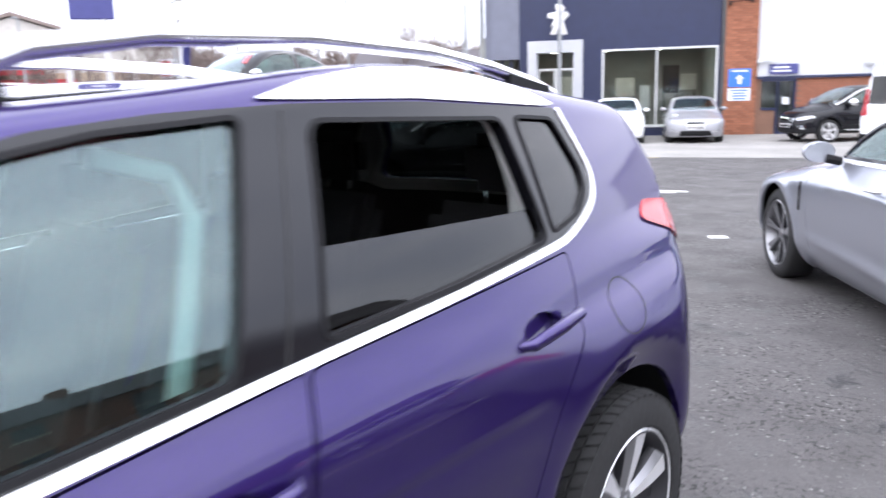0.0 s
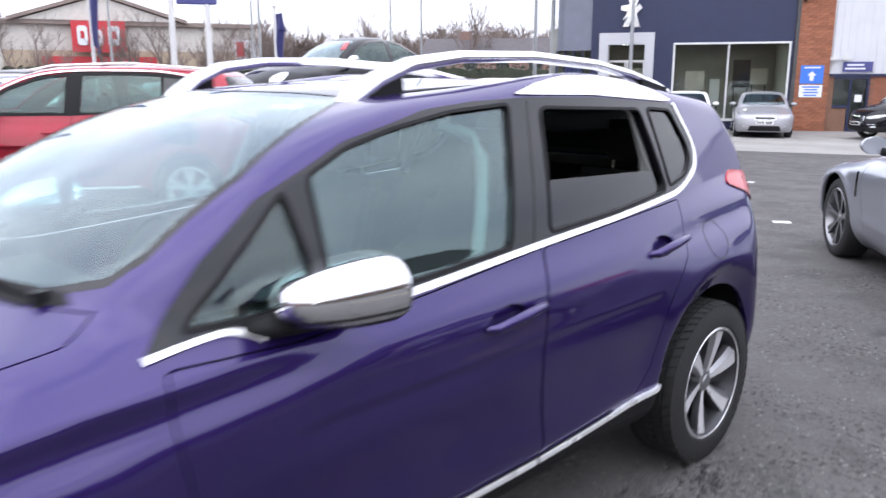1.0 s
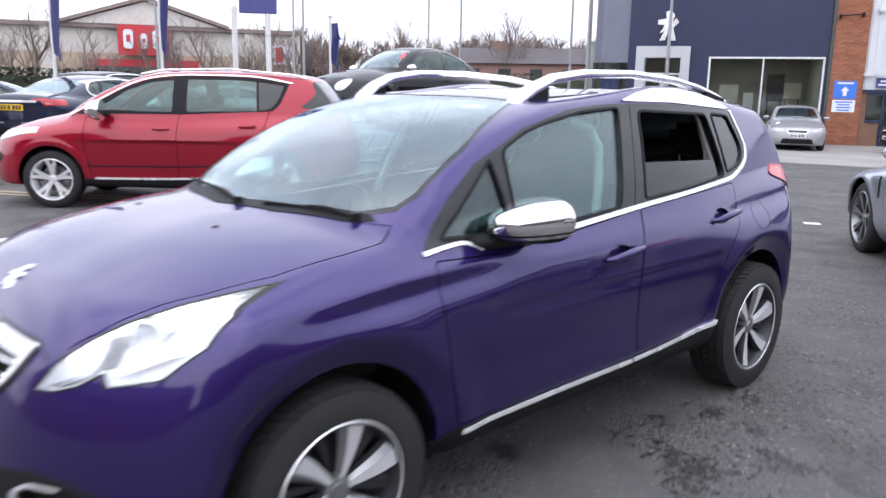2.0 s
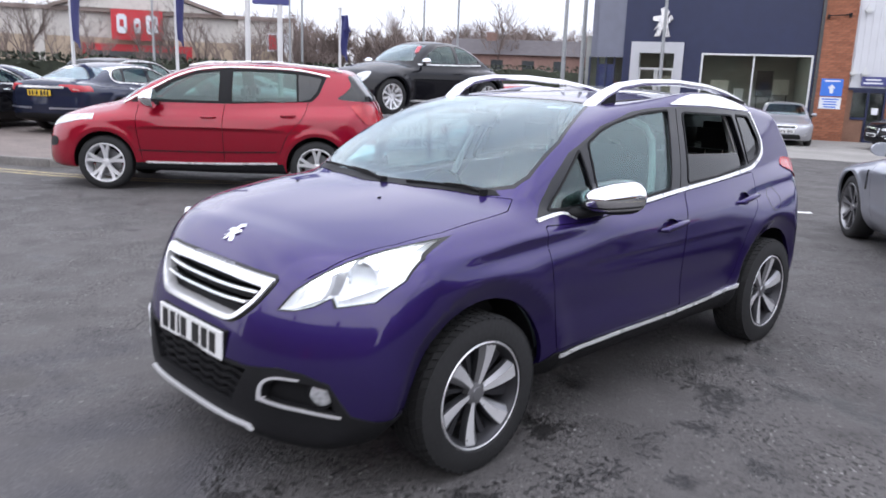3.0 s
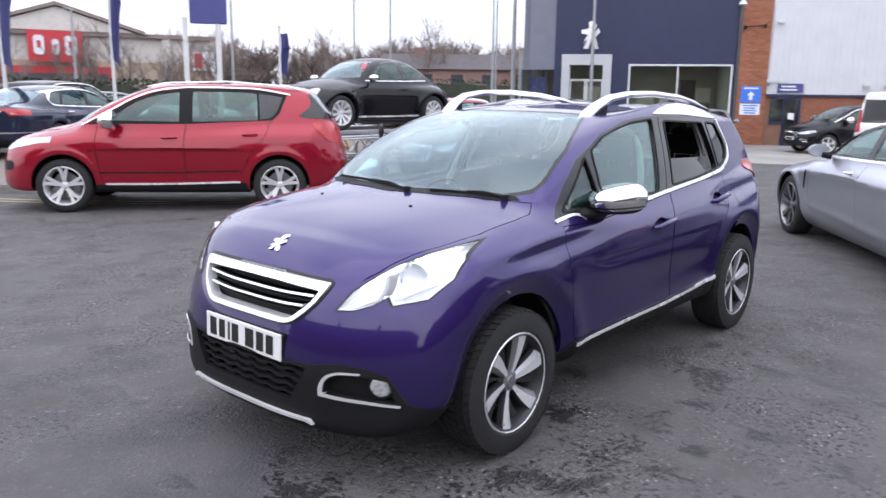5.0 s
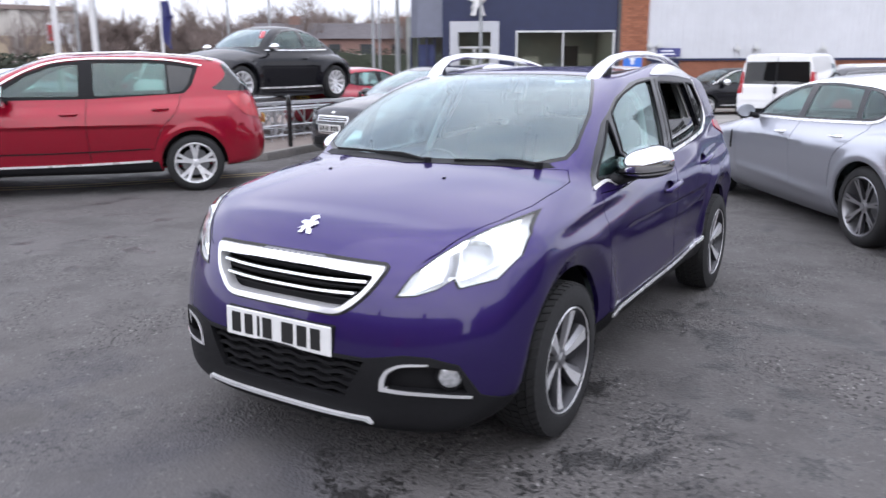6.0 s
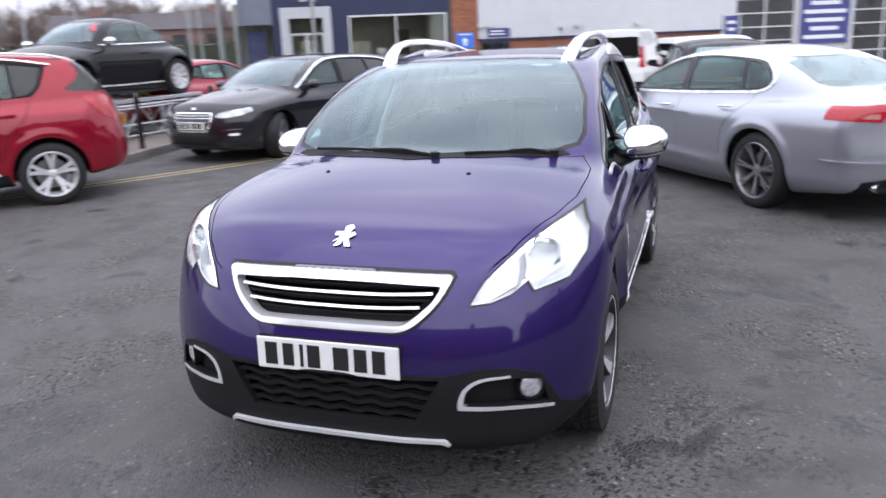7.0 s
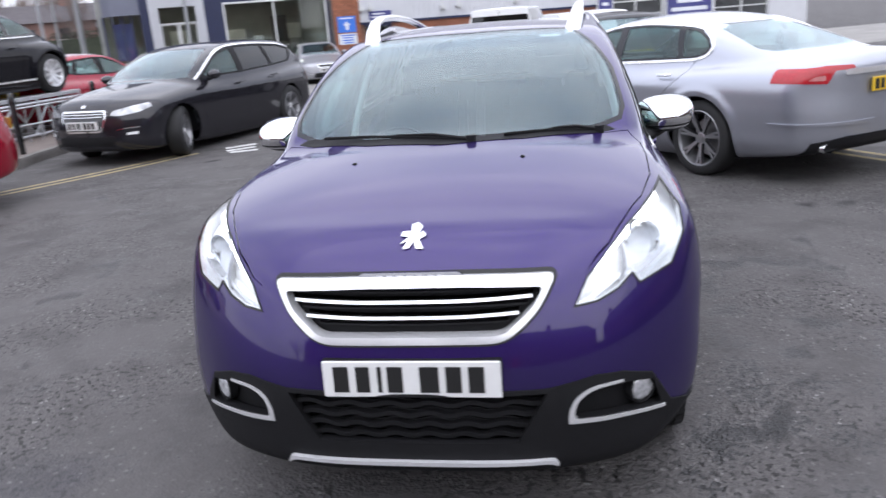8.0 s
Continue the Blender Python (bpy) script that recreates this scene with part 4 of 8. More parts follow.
def wheel_meshes(r, w, rim_r, design):
    """Tyre, rim and centre of a wheel, its outer face towards +x, its axle at the origin."""
    hw = w / 2
    prof = [(-hw * 0.8, rim_r), (-hw, rim_r + 0.015), (-hw * 1.02, (r + rim_r) / 2), (-hw * 0.88, r - 0.012), (-hw * 0.7, r), (hw * 0.7, r), (hw * 0.88, r - 0.012), (hw * 1.02, (r + rim_r) / 2), (hw, rim_r + 0.015), (hw * 0.8, rim_r)]
    if design.get("tread"):
        prof = [(x, min(q, r - 0.008)) for x, q in prof]
    t = lathe(prof, 56)
    blocks = mesh_of("tread_blocks", tread(r, w), RUBBER, smooth=False) if design.get("tread") else None
    tyre = mesh_of("tyre", t, RUBBER, angle=40)
    rim = lathe([(hw * 0.78, rim_r + 0.004), (hw * 0.92, rim_r + 0.006), (hw * 0.95, rim_r - 0.004), (hw * 0.72, rim_r - 0.018), (-hw * 0.5, rim_r - 0.03), (-hw * 0.8, rim_r)], 56)
    rim = mesh_of("rim", rim, design.get("barrel", design["rim"]), angle=30)
    lip = mesh_of("rim_lip", lathe([(hw * 0.88, rim_r - 0.005 + design.get("lip", 0)), (hw * 0.955, rim_r - 0.004 + design.get("lip", 0)), (hw * 0.975, rim_r + design.get("lip", 0) * 0.8), (hw * 0.93, rim_r + 0.008), (hw * 0.80, rim_r + 0.006)], 56), design["rim"], angle=40)
    disc = lathe([(-0.02, 0.0), (-0.02, rim_r * 0.68), (-0.045, rim_r * 0.68), (-0.045, 0.0)], 40)
    disc = mesh_of("brake_disc", disc, design.get("disc", ALLOY_GREY), angle=30)
    bm = bmesh.new()
    n = design["spokes"]
    split = design.get("split", 0.0)
    for i in range(n):
        a0 = 2 * math.pi * (i + 0.25) / n
        for sgn in ((-1, 1) if split else (0,)):
            lay_spoke(bm, a0, sgn * split, design, hw, rim_r)
    if design.get("web"):
        for i in range(n):
            lay_spoke(bm, 2 * math.pi * (i + 0.75) / n, 0, dict(design, w0=0.012, w1=0.05, dish0=0.35, dish1=0.55), hw, rim_r)
        bm.faces.ensure_lookup_table()
        for f in bm.faces[len(bm.faces) // 2:]:
            f.material_index = 1
    face = mesh_of("spokes", bm, [design["face"], design["flank"], ALLOY_GREY], angle=25)
    hub = lathe([(hw * 0.35, rim_r * 0.24), (hw * 0.62, rim_r * 0.22), (hw * 0.66, rim_r * 0.13), (hw * 0.72, rim_r * 0.12), (hw * 0.73, 0.0)], 28)
    hub = mesh_of("hub_cap", hub, design.get("hub", ALLOY_GREY), angle=30)
    return tyre, rim, lip, disc, face, hub, blocks


def tread(r, w):
    """Tread blocks round a tyre in five ribs."""
    bm = bmesh.new()
    n = 54
    for j in range(5):
        x0, x1 = (j - 2.5) * 0.19 * w + 0.004, (j - 1.5) * 0.19 * w - 0.004
        for k in range(n):
            a0, a1 = 2 * math.pi * (k + 0.37 * j) / n, 2 * math.pi * (k + 0.37 * j + 0.80) / n
            skew = 0.05 * (1 if j < 2 else -1 if j > 2 else 0)
            low, top = [], []
            for x, a in ((x0, a0), (x1, a0 + skew), (x1, a1 + skew), (x0, a1)):
                fall = 0.007 if j in (0, 4) and abs(x) > 0.4 * w else 0.0
                for out, rr in ((low, r - 0.014), (top, r - fall)):
                    out.append(bm.verts.new((x, rr * math.cos(a), rr * math.sin(a))))
            bm.faces.new(top)
            for i in range(4):
                bm.faces.new((low[i], low[(i + 1) % 4], top[(i + 1) % 4], top[i]))
    bmesh.ops.recalc_face_normals(bm, faces=bm.faces[:])
    return bm


def lay_spoke(bm, a0, off, d, hw, R):
    """One spoke with a bright face and darker flanks, curved if asked."""
    n = 7
    rows = []

    def edge(x):
        if d.get("bevel"):
            return ((-1.1, x - 0.03), (-1, x - 0.004), (-0.92, x), (0.30, x), (0.94, x - 0.014), (1, x - 0.018), (1.1, x - 0.035))
        return ((-1.1, x - 0.03), (-1, x - 0.004), (-0.92, x), (0.92, x), (1, x - 0.004), (1.1, x - 0.03))
    for k in range(n):
        t = k / (n - 1)
        rad = R * (0.14 + 0.84 * t)
        a = a0 + off * (0.25 + 0.75 * t) + d.get("sweep", 0) * t * t
        wide = d["w0"] + (d["w1"] - d["w0"]) * t
        x = hw * (d.get("dish0", 0.62) + (d.get("dish1", 0.88) - d.get("dish0", 0.62)) * t)
        c = Vector((0, math.cos(a), math.sin(a)))
        q = Vector((0, -math.sin(a), math.cos(a)))
        p = c * rad
        rows.append([bm.verts.new(p + q * (wide / 2) * s + Vector((xx, 0, 0))) for s, xx in edge(x)])
    for a, b in zip(rows, rows[1:]):
        for j in range(len(a) - 1):
            f = bm.faces.new((a[j], a[j + 1], b[j + 1], b[j]))
            f.material_index = 0 if j == 2 else 2 if j == 3 and d.get("bevel") else 1
    bmesh.ops.recalc_face_normals(bm, faces=bm.faces[:])


def add_wheels(car, s, design):
    tyre, rim, lip, disc, face, hub, blocks = wheel_meshes(s["wheel_r"], s["wheel_w"], s["rim_r"], design)
    x = s["track"]
    for y in (0, s["base"]):
        for sgn in (1, -1):
            w = thing_part("wheel", car, pose(sgn * x, y, s["wheel_r"], 0, 0, (0 if sgn > 0 else 180) + (s.get("steer", 0) if y == 0 else 0)))
            for nm, me in (("tyre", tyre), ("rim", rim), ("rim_lip", lip), ("brake_disc", disc), ("spokes", face), ("hub_cap", hub)):
                part_of(nm, me, w)
            if blocks:
                tagged(part_of("tread", blocks, w), kind="stuff")


def thing_part(name, parent, m):
    ob = new(name)
    ob.empty_display_size = 0.1
    ob.parent = parent
    ob.matrix_basis = m
    return ob


def arch_cutters(s, depth=0.26):
    out = []
    for y in (0, s["base"]):
        r = s.get("arch_r", s["wheel_r"] + 0.05)
        poly = [(y + r * math.cos(a), s["wheel_r"] + s.get("arch_up", 0.0) + r * math.sin(a)) for a in [math.pi * 2 * i / 40 for i in range(40)]]
        for mir in (False, True):
            out.append(prism(poly, "x", s["track"] - depth, 1.4, mir))
    return out


def arch_liner(car, s):
    for y in (0, s["base"]):
        for sgn in (1, -1):
            r = s.get("arch_r", s["wheel_r"] + 0.05) + 0.012
            bm = bmesh.new()
            a, b, c = [], [], []
            xo, xi = sgn * (s["track"] + 0.03), sgn * (s["track"] - 0.25)
            for i in range(25):
                an = radians(-8 + 196 * i / 24)
                yy, zz = y + r * math.cos(an), s["wheel_r"] + s.get("arch_up", 0) + r * math.sin(an)
                a.append(bm.verts.new((xo, yy, zz)))
                b.append(bm.verts.new((xi, yy, zz)))
            for i in range(24):
                bm.faces.new((a[i], a[i + 1], b[i + 1], b[i]))
            bm.faces.new(b)
            part("arch_liner", bm, PLASTIC, car)


HERO = dict(
    half=0.87, base=2.538, wheel_r=0.322, wheel_w=0.205, rim_r=0.214, track=0.735, arch_r=0.385, arch_up=0.008,
    crease=[(2.12, 0.925, 3.15, 0.985, 0.014, 0.04), (0.55, 0.79, 2.1, 0.81, 0.010, 0.06), (-0.2, 0.895, 0.75, 0.955, -0.008, 0.022), (-0.1, 0.845, 0.8, 0.905, 0.012, 0.032)],
    flare=[(0, 0.33, 0.475, 0.013, 0.075), (2.538, 0.33, 0.475, 0.012, 0.075)], tuck=[(0, 0.33, 0.465, 0.34), (2.538, 0.33, 0.465, 0.34)],
    plan=[(-0.9, -0.03), (-0.4, -0.016), (0.0, -0.016), (1.3, -0.014), (2.0, -0.022), (2.5, -0.034), (3.0, -0.045), (3.4, -0.10)],
    side=[(0.12, 0.62), (0.22, 0.70), (0.30, 0.79), (0.36, 0.838), (0.42, 0.853), (0.58, 0.858), (0.72, 0.868), (0.84, 0.862), (0.90, 0.845), (1.0, 0.797), (1.10, 0.755)],
    deck=[(-0.9, 0.72), (-0.72, 0.80), (-0.637, 0.885), (-0.45, 0.965), (-0.1, 1.05), (0.2, 1.085), (0.7, 1.06), (1.5, 1.08), (2.4, 1.12), (3.0, 1.13), (3.4, 1.10)],
    deck_fall=0.165, deck_pow=2.7, k_deck=0.075,
    nose=[(0.1, -0.68), (0.24, -0.785), (0.35, -0.80), (0.55, -0.792), (0.68, -0.755), (0.80, -0.70), (0.95, -0.60)], nose_a=0.58, nose_p=3.2, k_nose=0.07,
    tail=[(0.15, 3.16), (0.35, 3.27), (0.6, 3.28), (0.8, 3.25), (1.1, 3.19)], tail_a=0.75,
    floor=[(-0.9, 0.22), (-0.4, 0.215), (0.3, 0.262), (2.2, 0.275), (2.8, 0.22), (3.4, 0.3)],
    screen=(0.06, 1.06, 0.95, 1.475, 0.42), screen_round=0.05,
    back=(3.0, 1.44, 3.27, 1.05, 0.25),
    roof=[(0.8, 1.435), (1.2, 1.47), (1.7, 1.485), (2.3, 1.475), (2.8, 1.435), (3.1, 1.395)], roof_fall=0.13, k_cant=0.05, rim=(1.95, 0.45, 0.05, 0.46),
    cab=[(0.9, 0.80), (1.1, 0.755), (1.25, 0.70), (1.4, 0.637), (1.5, 0.60)],
    cab_plan=[(0.0, -0.06), (0.6, -0.01), (1.3, 0.0), (2.2, -0.02), (3.0, -0.09), (3.3, -0.13)],
)
SPOKE_HERO = dict(disc=ALLOY_DARK, bevel=True, lip=0.004, spokes=6, w0=0.026, w1=0.094, sweep=0.10, rim=ALLOY, barrel=ALLOY_DARK, face=ALLOY, flank=ALLOY_DARK, web=True, tread=True)




def make_body(car, s, paint, h, holes, slots=()):
    """The painted shell with its arches, holes and gaps, and the skin that it lies on."""
    net = skin(car_body(s), (-1.15, s["span"][0], 0.04), (1.15, s["span"][1], s.get("tall", 1.75)), h)
    shell = sheet(net, 0, -0.02, [paint, CABIN_DARK])
    me = cut(shell, arch_cutters(s) + [prism(*q) for q in holes] + [prism(*q) for q in slots], "DIFFERENCE", "body")
    part_of("body", true_normals(me, net), car)
    arch_liner(car, s)
    return net


def lay(car, net, name, solid, mat, outer=0.003, inner=-0.012, minus=(), label="", parent=None):
    """A part that follows the skin inside an outline: trim, a pane, a lamp lens, a panel."""
    me = cut(patch(net, outer, inner, mat, solid), [prism(*solid)], "INTERSECT", name)
    if minus:
        me = cut(me, [prism(*q) for q in minus], "DIFFERENCE", name)
    return part_of(name, true_normals(me, net), parent or car, label)


def both(poly, axis, a, b):
    """The solid on the car's left, and its mirror on the right."""
    return [(poly, axis, a, b, False), (poly, axis, a, b, True)]


def seat(car, x, y, drop=0.0):
    st = thing_part("car_seat", car, Matrix.Translation((x, y, -drop)))
    part("seat_cushion", box(-0.25, 0.25, -0.27, 0.25, 0.42, 0.60, 0.05, 2), SEAT, st)
    bm = box(-0.24, 0.24, -0.06, 0.08, 0.0, 0.62, 0.05, 2)
    bmesh.ops.rotate(bm, cent=(0, 0, 0), matrix=Matrix.Rotation(radians(-16), 3, "X"), verts=bm.verts[:])
    bmesh.ops.translate(bm, vec=(0, 0.24, 0.52), verts=bm.verts[:])
    part("seat_back", bm, SEAT, st)
    bm = box(-0.13, 0.13, -0.05, 0.05, 0.0, 0.17, 0.04, 2)
    bmesh.ops.translate(bm, vec=(0, 0.45, 1.15), verts=bm.verts[:])
    part("headrest", bm, SEAT, st)
    for sx in (-0.06, 0.06):
        part("headrest_post", tube([(sx, 0.44, 1.05), (sx, 0.45, 1.19)], 0.007, 6), CHROME, st)


def cabin(car, s, dash_y, wheel_x, front_y, rear_y, half, drop=0.0):
    """Floor, dashboard, steering wheel and seats inside a car."""
    part("cabin_floor", box(-half, half, dash_y - 0.1, rear_y + 0.55, 0.30, 0.36), CABIN_DARK, car)
    bm = box(-half, half, dash_y - 0.35, dash_y + 0.25, 0.55, 0.93, 0.09, 3)
    part("dashboard", bm, CABIN_DARK, car)
    bm = bmesh.new()
    ring = lathe([(0.0, 0.18), (0.012, 0.188), (0.0, 0.196), (-0.012, 0.188), (0.0, 0.18)], 32, "Z")
    spokes = box(-0.18, 0.18, -0.035, 0.035, -0.02, 0.02, 0.01)
    bm = merge([ring, spokes, cyl(0.06, 0.05, 20)])
    bmesh.ops.transform(bm, matrix=pose(wheel_x, dash_y + 0.42, 0.86, 65, 0, 0), verts=bm.verts[:])
    part("steering_wheel", bm, CABIN_DARK, car)
    for x in (-0.36, 0.36):
        seat(car, x, front_y, drop * 0.7)
        seat(car, x, rear_y, drop)
# ---- the violet crossover ----
HERO["span"] = (-0.95, 3.5)
LED = bpy.data.materials.new("led_light")
LED.use_nodes = True
LED.node_tree.nodes["Principled BSDF"].inputs["Emission Color"].default_value = (0.95, 0.97, 1, 1)
LED.node_tree.nodes["Principled BSDF"].inputs["Emission Strength"].default_value = 5.0
FOG_LENS = material("ribbed_fog_lens", (0.85, 0.86, 0.88), 0.10, 0.5, second=(0.35, 0.36, 0.38), vary=0.4, scale=70, coarse=30, coat=1.0)
REFLECTOR = material("lamp_reflector", (0.92, 0.93, 0.94), 0.22, 0.1, vary=0.08, scale=30)

LAMP = [(0.468, 0.715), (0.505, 0.785), (0.57, 0.848), (0.62, 0.89), (0.685, 0.930), (0.752, 0.962), (0.796, 0.906), (0.800, 0.842), (0.755, 0.770), (0.655, 0.745), (0.635, 0.776), (0.59, 0.742), (0.53, 0.72)]
GRILLE_OUT = [(-0.418, 0.811, 0.025), (-0.37, 0.72, 0.05), (-0.275, 0.638, 0.05), (0.275, 0.638, 0.05), (0.37, 0.72, 0.05), (0.418, 0.811, 0.025), (0.17, 0.815, 0.03), (-0.17, 0.815, 0.03)]
GRILLE_IN = [(-0.385, 0.781, 0.02), (-0.357, 0.729, 0.03), (-0.268, 0.656, 0.03), (0.268, 0.656, 0.03), (0.357, 0.729, 0.03), (0.385, 0.781, 0.02), (0.15, 0.788, 0.03), (-0.15, 0.788, 0.03)]
LOW_GRILLE = [(-0.39, 0.490), (-0.30, 0.335), (0.30, 0.335), (0.39, 0.490)]
BLACK_BUMPER = [(-0.90, 0.345), (-0.80, 0.35), (-0.745, 0.372), (-0.715, 0.43), (-0.685, 0.485), (-0.60, 0.514), (-0.52, 0.520), (-0.39, 0.500), (0.39, 0.500), (0.52, 0.520), (0.60, 0.514), (0.685, 0.485), (0.715, 0.43), (0.745, 0.372), (0.80, 0.35), (0.90, 0.345), (0.90, 0.1), (-0.90, 0.1)]
FOG_RECESS = [(0.455, 0.395), (0.468, 0.452), (0.515, 0.480), (0.62, 0.482), (0.69, 0.468), (0.715, 0.378), (0.59, 0.388)]
SCREEN_L = [(0.0, 0.085), (0.3, 0.14), (0.55, 0.245), (0.655, 0.33), (0.672, 0.40), (0.64, 0.63), (0.56, 0.86), (0.475, 1.065), (0.2, 1.02), (0.0, 1.005)]
SCREEN = SCREEN_L + [(-x, y) for x, y in SCREEN_L[::-1][1:-1]]
BONNET_L = [(0.0, -0.72), (0.405, -0.66), (0.47, -0.655), (0.505, -0.632), (0.57, -0.56), (0.62, -0.465), (0.68, -0.33), (0.722, -0.15), (0.728, 0.08), (0.72, 0.22), (0.68, 0.29), (0.55, 0.20), (0.3, 0.095), (0.0, 0.045)]
BONNET = BONNET_L + [(-x, y) for x, y in BONNET_L[::-1][1:-1]]
DLO = [(0.34, 0.985, 0.005), (0.48, 1.125), (0.63, 1.232), (0.78, 1.292), (0.90, 1.342), (1.05, 1.374), (1.18, 1.405), (1.37, 1.422), (1.62, 1.430), (1.95, 1.425), (2.49, 1.395, 0.01), (2.548, 1.26), (2.552, 1.21), (2.525, 1.165), (2.445, 1.125), (2.34, 1.095), (2.2, 1.08), (1.9, 1.058), (1.5, 1.032), (1.05, 0.998), (0.75, 0.985), (0.52, 0.995)]
QUARTER = rounded([(0.425, 1.014), (0.697, 1.242), (0.735, 1.030), (0.58, 1.010)], 0.010)
FRONT_GLASS = rounded([(0.764, 1.006), (0.772, 1.270), (0.90, 1.325), (1.05, 1.360), (1.27, 1.396), (1.51, 1.410), (1.372, 1.034), (1.05, 1.010)], 0.02)
REAR_GLASS = rounded([(1.552, 1.050), (1.655, 1.398), (2.225, 1.378), (2.262, 1.100), (1.9, 1.068)], 0.03)
REAR_DROP = [(1.552, 1.050), (1.593, 1.190), (2.254, 1.169), (2.262, 1.100), (1.9, 1.068)]
REAR_QUARTER = rounded([(2.300, 1.112), (2.290, 1.379), (2.455, 1.368), (2.512, 1.24), (2.506, 1.19), (2.44, 1.142)], 0.02)
BACK_GLASS = rounded([(-0.50, 1.36), (0.50, 1.36), (0.60, 1.10), (-0.60, 1.10)], 0.05)
TAIL_LAMP = rounded([(2.78, 1.075), (2.85, 1.122), (3.05, 1.10), (3.25, 1.04), (3.38, 0.90), (3.34, 0.80), (3.22, 0.85), (3.06, 0.965), (2.9, 1.035)], 0.03)
FRONT_DOOR = rounded([(0.362, 0.955), (0.36, 0.83), (0.39, 0.63), (0.44, 0.415), (1.455, 0.425), (1.44, 0.52), (1.425, 0.70), (1.46, 0.88), (1.505, 1.012), (1.05, 0.972), (0.66, 0.945)], 0.02)
REAR_DOOR = rounded([(1.462, 0.425), (1.95, 0.445), (2.04, 0.53), (2.12, 0.70), (2.19, 0.79), (2.29, 0.88), (2.335, 1.06), (2.2, 1.052), (1.9, 1.035), (1.513, 1.012), (1.468, 0.88), (1.433, 0.70), (1.448, 0.52)], 0.02)
SILL = [(0.36, 0.10), (0.37, 0.345), (0.44, 0.405), (1.46, 0.415), (1.95, 0.435), (2.11, 0.442), (2.20, 0.1)]
BELT_FRONT = [(0.335, 0.980), (0.42, 0.990), (0.50, 0.995), (0.545, 0.985), (0.58, 0.968)]
BELT = [(0.70, 0.972), (0.85, 0.980), (1.05, 0.990), (1.5, 1.024), (1.9, 1.050), (2.2, 1.073), (2.34, 1.087), (2.45, 1.120), (2.53, 1.160), (2.562, 1.21), (2.557, 1.262), (2.505, 1.392)]
ROOF_TRIM = [(1.55, 1.440), (1.68, 1.472), (1.85, 1.494), (2.0, 1.496), (2.2, 1.480), (2.36, 1.452), (2.50, 1.405), (2.44, 1.402), (1.95, 1.432), (1.65, 1.437)]


def handle(car, y0, z0, y1, z1, x):
    """A door pull over a scooped cup."""
    bm = tube([(x + 0.002, y0, z0), (x + 0.022, y0 + 0.02, z0 + 0.003), (x + 0.032, (y0 + y1) / 2, (z0 + z1) / 2 + 0.006), (x + 0.026, y1 - 0.02, z1 + 0.002), (x + 0.004, y1, z1)], [0.008, 0.013, 0.015, 0.014, 0.009], 12, 1.1)
    for sgn in (1, -1):
        b2 = bm.copy()
        if sgn < 0:
            bmesh.ops.scale(b2, vec=(-1, 1, 1), verts=b2.verts[:])
            bmesh.ops.recalc_face_normals(b2, faces=b2.faces[:])
        part("door_handle", b2, PAINT_VIOLET, car)
    bm.free()


def door_mirror(car, side):
    def f(X, Y, Z):
        x = (X - 0.865) / 0.128
        z = (Z - 1.052 - 0.06 * (X - 0.865)) / 0.078
        y = (Y - 0.82) / 0.25
        e = (np.abs(x) ** 2.5 + np.abs(z) ** 2.3 + np.abs(y) ** 2.1) ** (1 / 2.3) - 1
        return soft_max(e * 0.08, Y - 0.82, 0.02)
    net = skin(f, (0.70, 0.53, 0.94), (1.04, 0.88, 1.18), 0.012)
    me = sheet(net, 0, -0.012, [PLASTIC])
    m = thing_part("door_mirror", car, Matrix())
    top = [(0.6, 1.015), (1.2, 1.035), (1.2, 1.25), (0.6, 1.25)]
    cap = cut(me.copy(), [prism(top, "y", 0.4, 0.805)], "INTERSECT", "mirror_cap")
    base = cut(me, [prism(top, "y", 0.4, 0.805)], "DIFFERENCE", "mirror_housing")
    line = cut(sheet(net, 0.003, -0.004, [CHROME]), [prism([(0.6, 0.996), (1.2, 1.018), (1.2, 1.030), (0.6, 1.006)], "y", 0.4, 0.82)], "INTERSECT", "mirror_indicator")
    arm = tube([(0.74, 0.56, 0.985), (0.78, 0.62, 0.985), (0.84, 0.70, 1.0)], [0.052, 0.046, 0.040], 12, 0.6)
    me = mesh_of("mirror_arm", arm, PLASTIC)
    g = bmesh.new()
    bmesh.ops.create_circle(g, cap_ends=True, segments=28, radius=1)
    bmesh.ops.transform(g, matrix=Matrix.Translation((0.865, 0.823, 1.052)) @ Matrix.Rotation(radians(-90), 4, "X") @ Matrix.Diagonal((0.108, 0.062, 1, 1)), verts=g.verts[:])
    gm = mesh_of("mirror_glass", g, CHROME)
    for nm, x, lab in (("mirror_cap", refit(cap, CHROME), "polished chrome mirror cap"), ("mirror_housing", base, ""), ("mirror_indicator", line, ""), ("mirror_arm", me, ""), ("mirror_glass", gm, "")):
        part_of(nm, x, m, lab)
    if side < 0:
        m.matrix_basis = Matrix.Diagonal((-1, 1, 1, 1))


